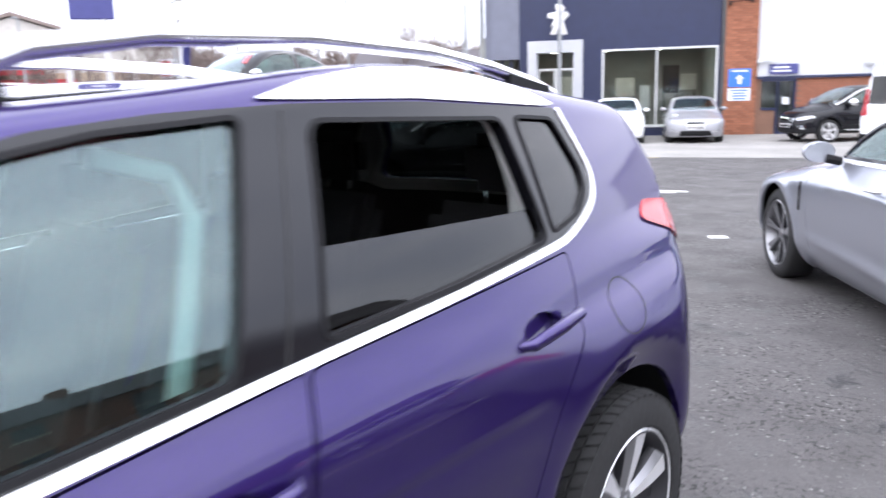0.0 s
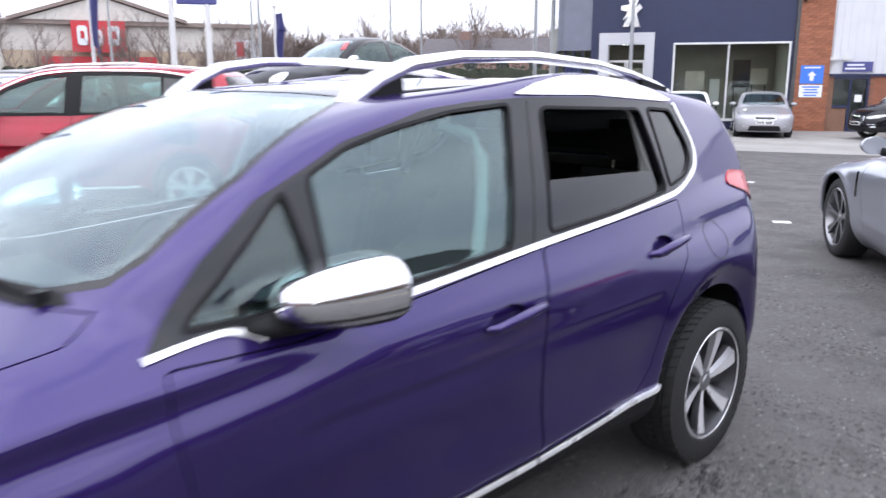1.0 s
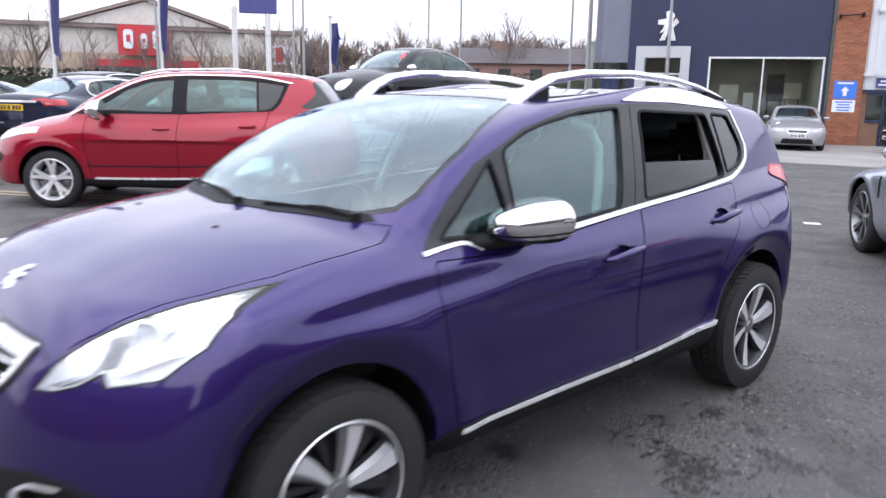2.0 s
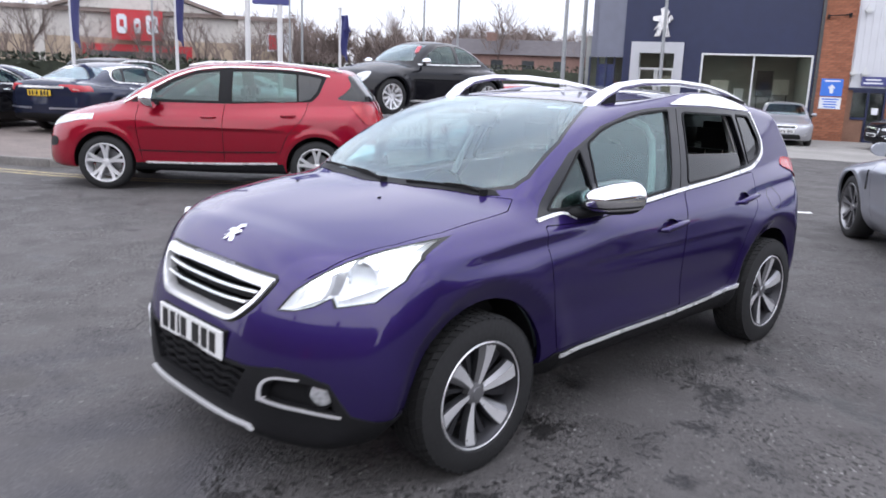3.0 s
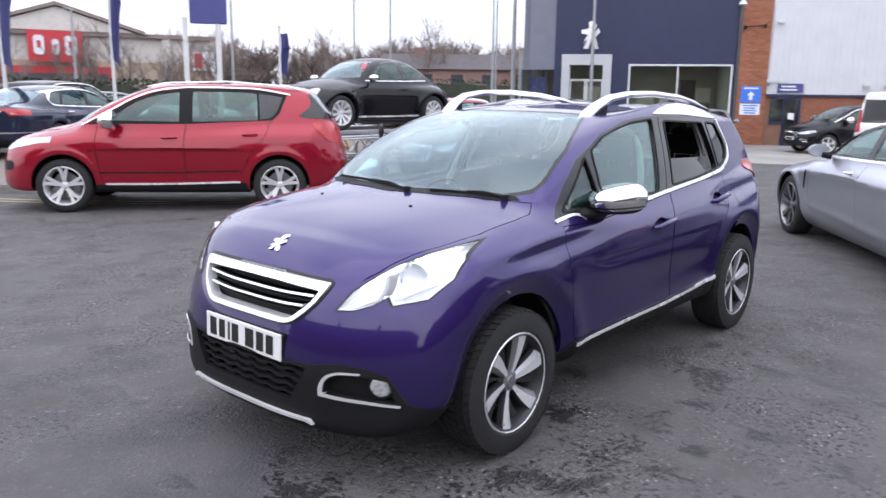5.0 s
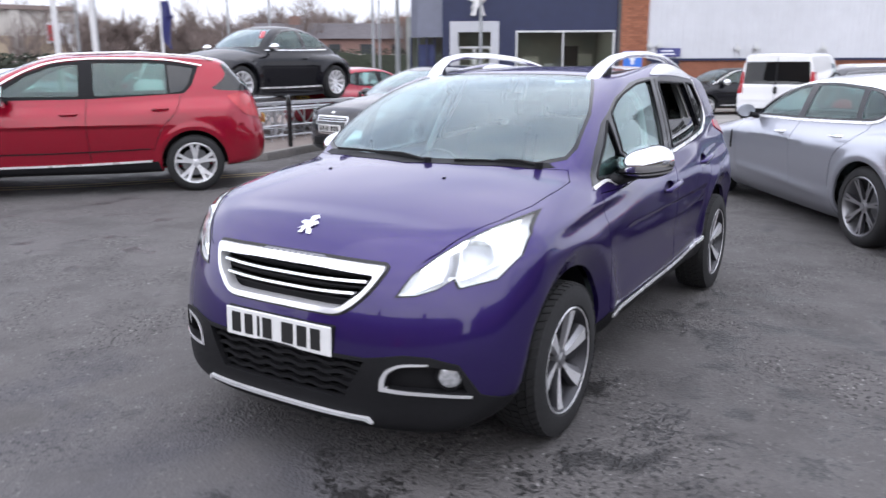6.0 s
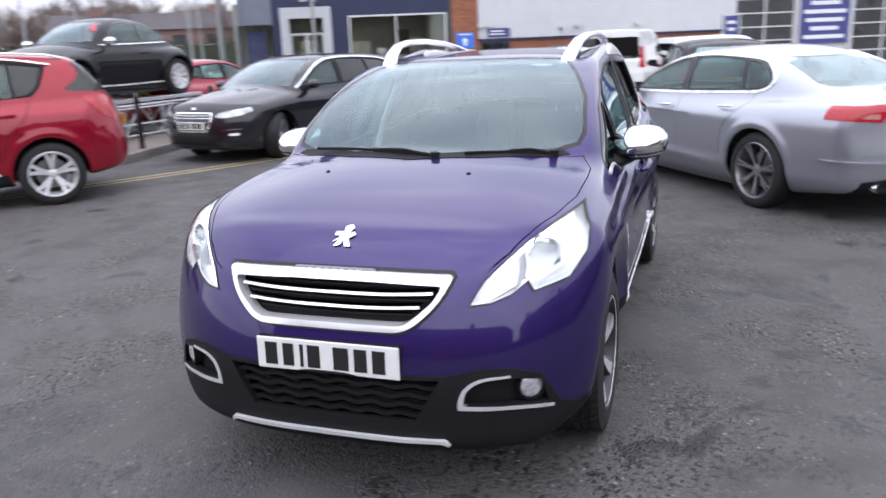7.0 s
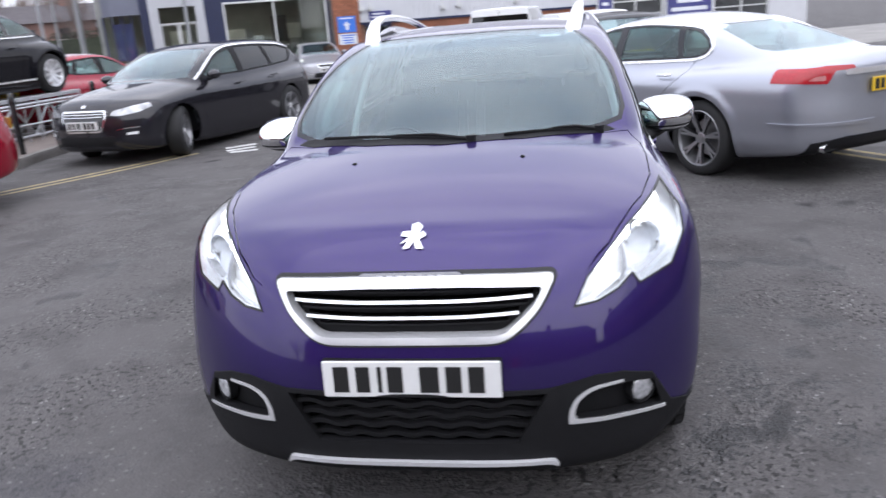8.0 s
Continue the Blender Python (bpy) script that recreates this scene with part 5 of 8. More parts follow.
def wiper(car, pivot, tip, lift):
    a, b = Vector(pivot), Vector(tip)
    w = thing_part("wiper", car, Matrix())
    mid = a.lerp(b, 0.5) + Vector((0, 0, 0.014))
    part("wiper_arm", tube([a, a.lerp(mid, 0.5) + Vector((0, 0, 0.01)), mid], [0.007, 0.006, 0.004], 8), PLASTIC, w)
    s, e = a.lerp(b, 0.06), b
    pts = []
    for i in range(9):
        t = i / 8
        pts.append(s.lerp(e, t) + Vector((0, 0, lift * math.sin(math.pi * t))))
    part("wiper_blade", tube(pts, 0.0045, 8, 1.4), PLASTIC, w)
    part("wiper_cap", cyl(0.018, 0.03, 14, Matrix.Translation(a)), PLASTIC, w)


def plate(car, m, mat, w=0.52, h=0.111, marks=((-0.205, 0.045), (-0.14, 0.04), (-0.09, 0.012), (-0.045, 0.045), (0.055, 0.055), (0.125, 0.045), (0.19, 0.045))):
    """A number plate whose characters are plain bars."""
    p = part("number_plate", box(-w / 2, w / 2, -0.004, 0.004, -h / 2, h / 2, 0.003), mat, car, at=m)
    for x, ww in marks:
        part("plate_mark", box(x - ww / 2, x + ww / 2, -0.0065, -0.003, -0.039, 0.039), INK, p)
    return p


def arch_solids(s):
    """Arch cutters as outlines."""
    out = []
    for y in (0, s["base"]):
        r = s["arch_r"]
        poly = [(y + r * math.cos(a), s["wheel_r"] + s.get("arch_up", 0.0) + r * math.sin(a)) for a in [math.pi * 2 * i / 40 for i in range(40)]]
        out += [(poly, "x", 0.4, 1.4, False), (poly, "x", 0.4, 1.4, True)]
    return out


def hero():
    s = HERO
    car = thing("crossover_car", "violet metallic crossover car with chrome trim, rear window half open", "car", pose(-0.016, 0, 0))
    holes = []
    for q in (QUARTER, FRONT_GLASS, REAR_GLASS, REAR_QUARTER):
        holes += both(q, "x", 0.3, 1.2)
    holes += [(SCREEN, "z", 1.02, 1.7), (BACK_GLASS, "y", 2.9, 3.6), (rounded(GRILLE_IN), "y", -1.0, -0.5), (LOW_GRILLE, "y", -1.0, -0.5)]
    holes += both(LAMP, "y", -1.0, -0.02) + both(FOG_RECESS, "y", -1.0, -0.3)
    doors = both(FRONT_DOOR, "x", 0.6, 1.2) + both(REAR_DOOR, "x", 0.6, 1.2)
    holes += [(inset(q[0], -0.002),) + q[1:] for q in doors]
    holes += [(inset(BONNET, -0.002), "z", 0.75, 1.4)]
    net = make_body(car, s, PAINT_VIOLET, 0.02, holes)
    cups = [[(yc + 0.075 * math.cos(a), zc + 0.034 * math.sin(a)) for a in [2 * math.pi * i / 24 for i in range(24)]] for yc, zc in ((1.295, 0.864), (2.135, 0.927))]
    for q in doors:
        lay(car, net, "door_panel", (inset(q[0], 0.002),) + q[1:], PAINT_VIOLET, 0.0, -0.02, minus=[(c, "x", 0.5, 1.3, q[4]) for c in cups])
    lay(car, net, "bonnet", (inset(BONNET, 0.002), "z", 0.75, 1.4), PAINT_VIOLET, 0.0, -0.02, minus=both(LAMP, "y", -1.0, -0.02) + [(rounded(GRILLE_OUT), "y", -1.0, -0.5)])
    # windows
    for q in both(FRONT_GLASS, "x", 0.3, 1.2):
        lay(car, net, "side_window", q, GLASS_DOOR, -0.006, -0.010)
    for q in both(QUARTER, "x", 0.3, 1.2):
        lay(car, net, "side_window", q, GLASS_SIDE, -0.006, -0.010)
    for q in both(REAR_QUARTER, "x", 0.3, 1.2):
        lay(car, net, "quarter_window", q, GLASS_DARK, -0.003, -0.007)
    lay(car, net, "rear_door_window", (REAR_DROP, "x", 0.3, 1.2, False), GLASS_DARK, -0.010, -0.014, label="half-lowered dark privacy window")
    lay(car, net, "rear_door_window", (REAR_GLASS, "x", 0.3, 1.2, True), GLASS_DARK, -0.008, -0.012)
    lay(car, net, "windscreen", (SCREEN, "z", 1.02, 1.7), GLASS_CLEAR, -0.001, -0.006)
    lay(car, net, "windscreen_edge", (inset(SCREEN, -0.005), "z", 1.02, 1.7), GLAZE, 0.0005, -0.012, minus=[(inset(SCREEN, 0.011), "z", 1.0, 1.7)])
    lay(car, net, "back_window", (BACK_GLASS, "y", 2.9, 3.6), GLASS_DARK, -0.004, -0.008)
    frame_poly = rounded(DLO, 0.02)
    glazing = [(inset(q, 0.003), "x", 0.2, 1.3) for q in (QUARTER, FRONT_GLASS, REAR_GLASS, REAR_QUARTER)]
    for mir in (False, True):
        lay(car, net, "window_frame", (frame_poly, "x", 0.3, 1.2, mir), GLAZE, 0.003, -0.025, minus=[g + (mir,) for g in glazing], label="glossy black window surround")
        for q in (QUARTER, FRONT_GLASS, REAR_GLASS, REAR_QUARTER):
            lay(car, net, "window_seal", (inset(q, -0.007), "x", 0.3, 1.2, mir), PLASTIC, 0.0065, -0.002, minus=[(inset(q, 0.002), "x", 0.2, 1.3, mir)])
        lay(car, net, "frame_seam", (strip([(1.468, 1.026), (1.52, 1.18), (1.60, 1.418)], 0.005), "x", 0.3, 1.2, mir), INK, 0.0045, -0.002)
        lay(car, net, "belt_trim", (strip(BELT, 0.017), "x", 0.3, 1.2, mir), TRIM, 0.007, -0.008, label="chrome belt-line strip")
        lay(car, net, "belt_trim", (strip(BELT_FRONT, 0.011), "x", 0.3, 1.2, mir), TRIM, 0.007, -0.008)
        lay(car, net, "roof_trim", (rounded(ROOF_TRIM, 0.02), "x", 0.3, 1.2, mir), SATIN, 0.006, -0.008, label="brushed aluminium roof-edge trim")
        lay(car, net, "sill_cladding", (SILL, "x", 0.5, 1.2, mir), PLASTIC, 0.006, -0.01)
        lay(car, net, "sill_trim", (strip([(0.455, 0.387), (0.96, 0.400), (1.42, 0.403)], 0.016), "x", 0.5, 1.2, mir), TRIM, 0.013, 0.0, label="chrome sill strip")
        lay(car, net, "sill_trim", (strip([(1.435, 0.404), (1.70, 0.415), (2.10, 0.438)], 0.016), "x", 0.5, 1.2, mir), TRIM, 0.013, 0.0)
        lay(car, net, "tail_lamp", (TAIL_LAMP, "x", 0.3, 1.2, mir), RED_LENS, 0.006, -0.01)
    flap = [(2.52 + 0.078 * math.cos(a), 0.895 + 0.07 * math.sin(a)) for a in [2 * math.pi * i / 28 for i in range(28)]]
    lay(car, net, "filler_flap", (flap, "x", 0.5, 1.2, False), INK, 0.0006, -0.004, minus=[(inset(flap, 0.0035), "x", 0.4, 1.3)])
    for y0, z0, y1, z1, x in ((1.20, 0.852, 1.42, 0.876, 0.845), (2.04, 0.912, 2.26, 0.942, 0.812)):
        handle(car, y0, z0, y1, z1, x)
    for c in cups:
        for mir in (False, True):
            lay(car, net, "handle_cup", (inset(c, -0.004), "x", 0.5, 1.2, mir), PAINT_VIOLET, -0.022, -0.03)
    # front
    lay(car, net, "grille_surround", (rounded(GRILLE_OUT), "y", -1.0, -0.5), BRIGHTWORK, 0.014, -0.03, minus=[(inset(rounded(GRILLE_IN), 0.002), "y", -1.2, -0.3)], label="chrome grille surround")
    lay(car, net, "grille_backing", (rounded(GRILLE_OUT), "y", -1.0, -0.4), PLASTIC, -0.045, -0.055)
    lay(car, net, "grille_seam", (inset(rounded(GRILLE_OUT), -0.010), "y", -1.0, -0.5), INK, 0.003, -0.02, minus=[(rounded(GRILLE_OUT), "y", -1.2, -0.3)])
    for z, w in ((0.749, 0.350), (0.708, 0.312)):
        lay(car, net, "grille_bar", (strip([(-w, z + 0.006), (-w / 2, z), (0, z - 0.001), (w / 2, z), (w, z + 0.006)], 0.0085), "y", -1.0, -0.5), CHROME, 0.004, -0.03)
    for z, w in ((0.768, 0.355), (0.728, 0.335), (0.684, 0.28)):
        lay(car, net, "grille_slat", (strip([(-w, z), (0, z - 0.004), (w, z)], 0.005), "y", -1.0, -0.5), PLASTIC, -0.02, -0.045)
    lay(car, net, "name_strip", (rounded([(-0.165, 0.806), (-0.145, 0.824), (0.145, 0.824), (0.165, 0.806)], 0.01), "y", -1.0, -0.4), DARK_CHROME, 0.012, -0.01, label="small dark chrome strip with raised bars")
    for i in range(7):
        x = -0.09 + 0.03 * i
        lay(car, net, "name_bar", (rounded([(x - 0.009, 0.810), (x - 0.009, 0.819), (x + 0.009, 0.819), (x + 0.009, 0.810)], 0.002), "y", -1.0, -0.4), ALLOY_GREY, 0.0135, 0.006)
    lay(car, net, "lower_bumper", (BLACK_BUMPER, "y", -1.0, -0.30), PLASTIC, 0.006, -0.026, minus=[(inset(LOW_GRILLE, 0.003), "y", -1.2, -0.2)] + both(inset(FOG_RECESS, 0.003), "y", -1.2, -0.2) + arch_solids(s), label="matt black lower bumper")
    lay(car, net, "lower_grille_back", (inset(LOW_GRILLE, -0.01), "y", -1.0, -0.4), GLOSS_BLACK, -0.05, -0.06)
    for i in range(5):
        z = 0.355 + 0.033 * i
        w = 0.295 + 0.095 * (z - 0.335) / 0.155
        wave = [(-w + 2 * w * k / 24, z + (0.006 if k % 4 in (1, 2) else -0.002)) for k in range(25)]
        lay(car, net, "lower_grille_slat", (strip(wave, 0.013, 2), "y", -1.0, -0.4), PLASTIC, -0.012, -0.035)
    lay(car, net, "skid_trim", (rounded([(-0.415, 0.248), (-0.40, 0.279), (-0.2, 0.281), (0.2, 0.281), (0.40, 0.279), (0.415, 0.252), (0.385, 0.267), (-0.385, 0.267)], 0.01), "y", -1.0, -0.4), SKID, 0.022, 0.0, label="satin skid strip")
    for mir in (False, True):
        lay(car, net, "fog_recess", (inset(FOG_RECESS, -0.01), "y", -1.0, -0.2, mir), PLASTIC, -0.035, -0.045)
        lay(car, net, "fog_trim", (strip([(0.60, 0.489), (0.52, 0.485), (0.475, 0.464), (0.455, 0.432), (0.450, 0.398)], (0.006, 0.018)), "y", -1.0, -0.2, mir), BRIGHTWORK, 0.011, -0.01)
        lay(car, net, "fog_trim", (strip([(0.442, 0.393), (0.52, 0.386), (0.62, 0.379), (0.725, 0.366)], (0.014, 0.009)), "y", -1.0, -0.2, mir), BRIGHTWORK, 0.011, -0.01)
        sx = -1 if mir else 1
        fm = pose(sx * 0.655, -0.634, 0.440, 90, 0, sx * 42)
        part("fog_ring", lathe([(-0.02, 0.052), (0.006, 0.052), (0.009, 0.048), (0.0, 0.044), (-0.02, 0.044)], 28, "Z"), PLASTIC, car, at=fm)
        b = bmesh.new()
        bmesh.ops.create_uvsphere(b, u_segments=24, v_segments=12, radius=0.044)
        bmesh.ops.scale(b, vec=(1, 1, 0.35), verts=b.verts[:])
        for v in b.verts:
            v.co.z += 0.0015 * math.sin(v.co.x * 420)
        part("fog_lamp", b, FOG_LENS, car, at=fm)
        # headlamp
        lay(car, net, "headlamp_bowl", (inset(LAMP, -0.012), "y", -1.0, 0.0, mir), REFLECTOR, -0.045, -0.052)
        lay(car, net, "headlamp_wall", (inset(LAMP, -0.001), "y", -1.0, 0.0, mir), REFLECTOR, -0.004, -0.05, minus=[(inset(LAMP, 0.004), "y", -1.2, 0.1, mir)])
        lay(car, net, "headlamp_seal", (inset(LAMP, -0.003), "y", -1.0, 0.0, mir), INK, 0.0025, -0.012, minus=[(inset(LAMP, 0.001), "y", -1.2, 0.1, mir)])
        lay(car, net, "headlamp_lens", (LAMP, "y", -1.0, 0.0, mir), GLASS_LENS, 0.001, -0.003)
        hm = pose(sx * 0.668, -0.468, 0.842, 90, 0, sx * 28)
        part("headlamp_bezel", lathe([(0.0, 0.050), (0.012, 0.056), (0.0, 0.060), (-0.05, 0.058), (-0.05, 0.04), (0.0, 0.050)], 32, "Z"), CHROME, car, at=hm)
        b = bmesh.new()
        bmesh.ops.create_uvsphere(b, u_segments=24, v_segments=14, radius=0.048)
        bmesh.ops.scale(b, vec=(1, 1, 0.6), verts=b.verts[:])
        part("headlamp_projector", b, GLASS_LENS, car, at=hm @ Matrix.Translation((0, 0, 0.0)))
        lay(car, net, "headlamp_shroud", (strip([(0.482, 0.716), (0.53, 0.735), (0.60, 0.770), (0.66, 0.775), (0.74, 0.82)], 0.012), "y", -1.0, 0.0, mir), SATIN, -0.010, -0.04)
        lay(car, net, "daylight_strip", (strip([(0.53, 0.795), (0.575, 0.836), (0.625, 0.880), (0.68, 0.908), (0.73, 0.932)], 0.012), "y", -1.0, 0.0, mir), LED, -0.008, -0.014)
        lay(car, net, "lamp_divider", (strip([(0.60, 0.75), (0.612, 0.80), (0.60, 0.85)], 0.012), "y", -1.0, 0.0, mir), ALLOY_GREY, -0.008, -0.04)
    plate(car, pose(0, -0.800, 0.541, -2, 0, 0), PLATE_WHITE)
    part("plate_holder", box(-0.262, 0.262, -0.794, -0.76, 0.485, 0.597, 0.004), PLASTIC, car)
    emblem = [(-0.038, -0.03), (-0.015, -0.016), (-0.028, -0.05), (-0.008, -0.046), (0.004, -0.016), (0.012, -0.05), (0.034, -0.05), (0.020, -0.01), (0.040, 0.006), (0.030, 0.020), (0.016, 0.010), (0.026, 0.036), (0.010, 0.050), (-0.008, 0.044), (-0.004, 0.020), (-0.034, 0.018), (-0.036, 0.004), (-0.012, 0.0)]
    lay(car, net, "emblem", ([(x, z * 0.56 + 0.908) for x, z in emblem], "y", -1.0, -0.4), CHROME, 0.006, -0.004, label="small chrome emblem")
    for sx in (-1, 1):
        part("washer_jet", box(sx * 0.30 - 0.009, sx * 0.30 + 0.009, -0.110, -0.092, 1.030, 1.048, 0.004, 2), PLASTIC, car)
    wiper(car, (0.10, 0.085, 1.085), (-0.50, 0.20, 1.098), 0.008)
    wiper(car, (0.57, 0.235, 1.075), (0.22, 0.115, 1.092), 0.006)
    lay(car, net, "scuttle", ([(-0.63, 0.268), (-0.55, 0.205), (-0.3, 0.10), (0, 0.05), (0.3, 0.10), (0.55, 0.205), (0.63, 0.268), (0.60, 0.275), (0.3, 0.155), (0, 0.10), (-0.3, 0.155), (-0.60, 0.275)], "z", 1.0, 1.3), PLASTIC, 0.002, -0.01)
    # roof rails, one bar on two feet each
    for sx in (-1, 1):
        path = [(0.478, 1.03, 1.400), (0.482, 1.06, 1.430), (0.496, 1.13, 1.476), (0.508, 1.24, 1.520), (0.520, 1.43, 1.544), (0.525, 1.75, 1.550), (0.515, 2.1, 1.532), (0.50, 2.35, 1.500), (0.485, 2.55, 1.462), (0.475, 2.66, 1.430)]
        part("roof_rail", tube([(sx * a, b, c) for a, b, c in path], [0.040, 0.040, 0.036, 0.030, 0.026, 0.025, 0.025, 0.025, 0.026, 0.028], 14, 0.7), SATIN, car, "satin aluminium roof rail")
        for yy in ((1.10, 1.21, 1.462, 1.502), (2.42, 2.60, 1.482, 1.450)):
            prof = [(yy[0], 1.40), (yy[1], 1.40), (yy[1], yy[3]), (yy[0], yy[2])]
            part("rail_foot", prism(prof, "x", sx * 0.51 - 0.012, sx * 0.51 + 0.012), PLASTIC, car)
        lay(car, net, "roof_channel", (strip([(0.512, 1.10), (0.515, 1.6), (0.505, 2.2), (0.48, 2.7)], 0.03), "z", 1.3, 1.6, sx < 0), PLASTIC, 0.002, -0.006)
        door_mirror(car, sx)
    add_wheels(car, s, SPOKE_HERO)
    cabin(car, s, 0.42, -0.36, 1.28, 2.15, 0.66)
    # cabin trim seen through the glass
    for sx in (-1, 1):
        part("pillar_trim", tube([(sx * 0.70, 1.31, 0.95), (sx * 0.662, 1.375, 1.12), (sx * 0.615, 1.425, 1.26), (sx * 0.58, 1.41, 1.325), (sx * 0.555, 1.30, 1.36)], 0.018, 10), CABIN_PALE, car)
        part("pillar_trim", tube([(sx * 0.66, 2.27, 1.05), (sx * 0.62, 2.30, 1.2), (sx * 0.54, 2.33, 1.37)], 0.022, 10), CABIN_PALE, car)
    for mir in (False, True):
        for q in (REAR_GLASS, REAR_QUARTER):
            lay(car, net, "inner_window_trim", (inset(q, -0.028), "x", 0.3, 1.2, mir), CABIN_GREY, -0.032, -0.042, minus=[(inset(q, 0.004), "x", 0.2, 1.3, mir)])
    lay(car, net, "tailgate_trim", (inset(BACK_GLASS, -0.05), "y", 2.9, 3.6), CABIN_GREY, -0.030, -0.042, minus=[(BACK_GLASS, "y", 2.7, 3.7)])
    part("rear_view_mirror", box(-0.11, 0.11, 0.80, 0.83, 1.30, 1.365, 0.02, 2), PLASTIC, car)
    lay(car, net, "mirror_mount", (rounded([(-0.07, 0.93), (0.07, 0.93), (0.055, 0.80), (-0.055, 0.80)], 0.02), "z", 1.2, 1.6), PLASTIC, -0.007, -0.03)
    lay(car, net, "screen_sticker", ([(0.33, 0.935), (0.42, 0.965), (0.425, 0.93), (0.335, 0.905)], "z", 1.2, 1.6), PLATE_WHITE, -0.007, -0.009)
    lay(car, net, "headlining", ([(-0.5, 1.1), (0.5, 1.1), (0.52, 2.0), (0.46, 2.8), (-0.46, 2.8), (-0.52, 2.0)], "z", 1.3, 1.7), CABIN_GREY, -0.03, -0.04)
    return car


hero()
# ---- the other cars ----
def pull(car, y, z, x, mat):
    bm = tube([(x, y - 0.09, z), (x + 0.025, y - 0.06, z + 0.002), (x + 0.025, y + 0.06, z + 0.006), (x, y + 0.09, z + 0.008)], 0.013, 8)
    b2 = bm.copy()
    bmesh.ops.scale(b2, vec=(-1, 1, 1), verts=b2.verts[:])
    bmesh.ops.recalc_face_normals(b2, faces=b2.faces[:])
    part("door_handle", bm, mat, car)
    part("door_handle", b2, mat, car)


def simple_mirror(car, s, x, y, z, cap):
    for sgn in (1, -1):
        bm = bmesh.new()
        bmesh.ops.create_uvsphere(bm, u_segments=16, v_segments=10, radius=1)
        for v in bm.verts:
            v.co.y = min(v.co.y, 0.15)
        bmesh.ops.transform(bm, matrix=Matrix.Translation((sgn * (x + 0.10), y, z + 0.03)) @ Matrix.Diagonal((*s.get("mirror_size", (0.10, 0.105, 0.066)), 1)), verts=bm.verts[:])
        m = part("door_mirror", bm, cap, car)
        part("mirror_arm", tube([(sgn * (x - 0.03), y + 0.02, z - 0.03), (sgn * (x + 0.06), y + 0.02, z - 0.01)], 0.028, 8), PLASTIC, m)


def parked_car(name, s, paint, design, m, h, label, group=""):
    """A parked car from its outlines; the further off, the fewer of them it has."""
    car = thing(name, label, "car", m, group)
    y0, z0, y1, z1, bow = s["screen"]
    wb, wt = s["screen_w"]
    low, high = s.get("screen_in", (0.07, 0.05))
    ws = [(0, y0 + low), (wb * 0.6, y0 + low + bow * (wb * 0.6) ** 2.2), (wb, y0 + low + bow * wb ** 2.2 + 0.02), (wt, y1 - high + bow * wt ** 2.2 - 0.03), (0, y1 - high)]
    ws = ws + [(-x, y) for x, y in ws[::-1][1:-1]]
    back = rounded(s["back_glass"], 0.05)
    ye = s["span"][1]
    holes = [(ws, "z", s["screen"][1] - 0.06, 2.4), (back, "y", s["base"] * 0.75, ye)]
    panes = [rounded(p, 0.02) for p in s["panes"]]
    for p in panes:
        holes += both(p, "x", 0.3, 1.3)
    slots = []
    for line in s.get("lines", ()):
        slots += both(strip(line, 0.007, 4), "x", 0.5, 1.3)
    net = make_body(car, s, paint, h, holes, slots)
    lay(car, net, "windscreen", (ws, "z", s["screen"][1] - 0.06, 2.4), GLASS_CLEAR, -0.002, -0.006)
    lay(car, net, "back_window", (back, "y", s["base"] * 0.75, ye), s.get("rear_glass", GLASS_CLEAR), -0.002, -0.006)
    for i, p in enumerate(panes):
        for q in both(p, "x", 0.3, 1.3):
            lay(car, net, "side_window", q, GLASS_SIDE if i < s.get("clear", 9) else GLASS_DARK, -0.004, -0.008)
    if "dlo" in s:
        d = rounded(s["dlo"], 0.02)
        for mir in (False, True):
            lay(car, net, "window_frame", (d, "x", 0.3, 1.3, mir), s.get("frame_mat", PLASTIC), 0.003, -0.01, minus=[(p, "x", 0.2, 1.4, mir) for p in panes])
    for nm, line, w, mat, out in s.get("trims", ()):
        for mir in (False, True):
            lay(car, net, nm, (strip(line, w), "x", 0.3, 1.3, mir), mat, out, -0.006)
    for nm, poly, mat, out in s.get("side_panels", ()):
        for mir in (False, True):
            lay(car, net, nm, (poly, "x", 0.3, 1.3, mir), mat, out, -0.006, minus=[(a[0], a[1], a[2], a[3], mir) for a in arch_solids(s)[::2]])
    for nm, poly, mat, out in s.get("front_panels", ()):
        lay(car, net, nm, (poly, "y", s["span"][0], -0.05), mat, out, -0.01)
    for nm, poly, mat, out in s.get("front_pairs", ()):
        for mir in (False, True):
            lay(car, net, nm, (poly, "y", s["span"][0], s.get("lamp_to", -0.12) if nm == "headlamp" else -0.60 if nm == "bumper_corner" else -0.12, mir), mat, out, -0.01)
    for nm, poly, mat, out in s.get("rear_panels", ()):
        lay(car, net, nm, (poly, "y", s["base"] + 0.1, ye), mat, out, -0.01)
    for nm, poly, mat, out in s.get("rear_pairs", ()):
        for mir in (False, True):
            lay(car, net, nm, (poly, "y", s["base"] + s.get("lamp_from", 0.45), ye, mir), mat, out, -0.01)
    for y, z, x in s.get("pulls", ()):
        pull(car, y, z, x, s.get("pull_mat", paint))
    if "mirror" in s:
        simple_mirror(car, s, *s["mirror"], s.get("mirror_mat", paint))
    if "plate_f" in s:
        plate(car, pose(0, *s["plate_f"]), PLATE_WHITE)
    if "plate_r" in s:
        plate(car, pose(0, *s["plate_r"], 0, 0, 180), PLATE_YELLOW)
    add_wheels(car, s, design)
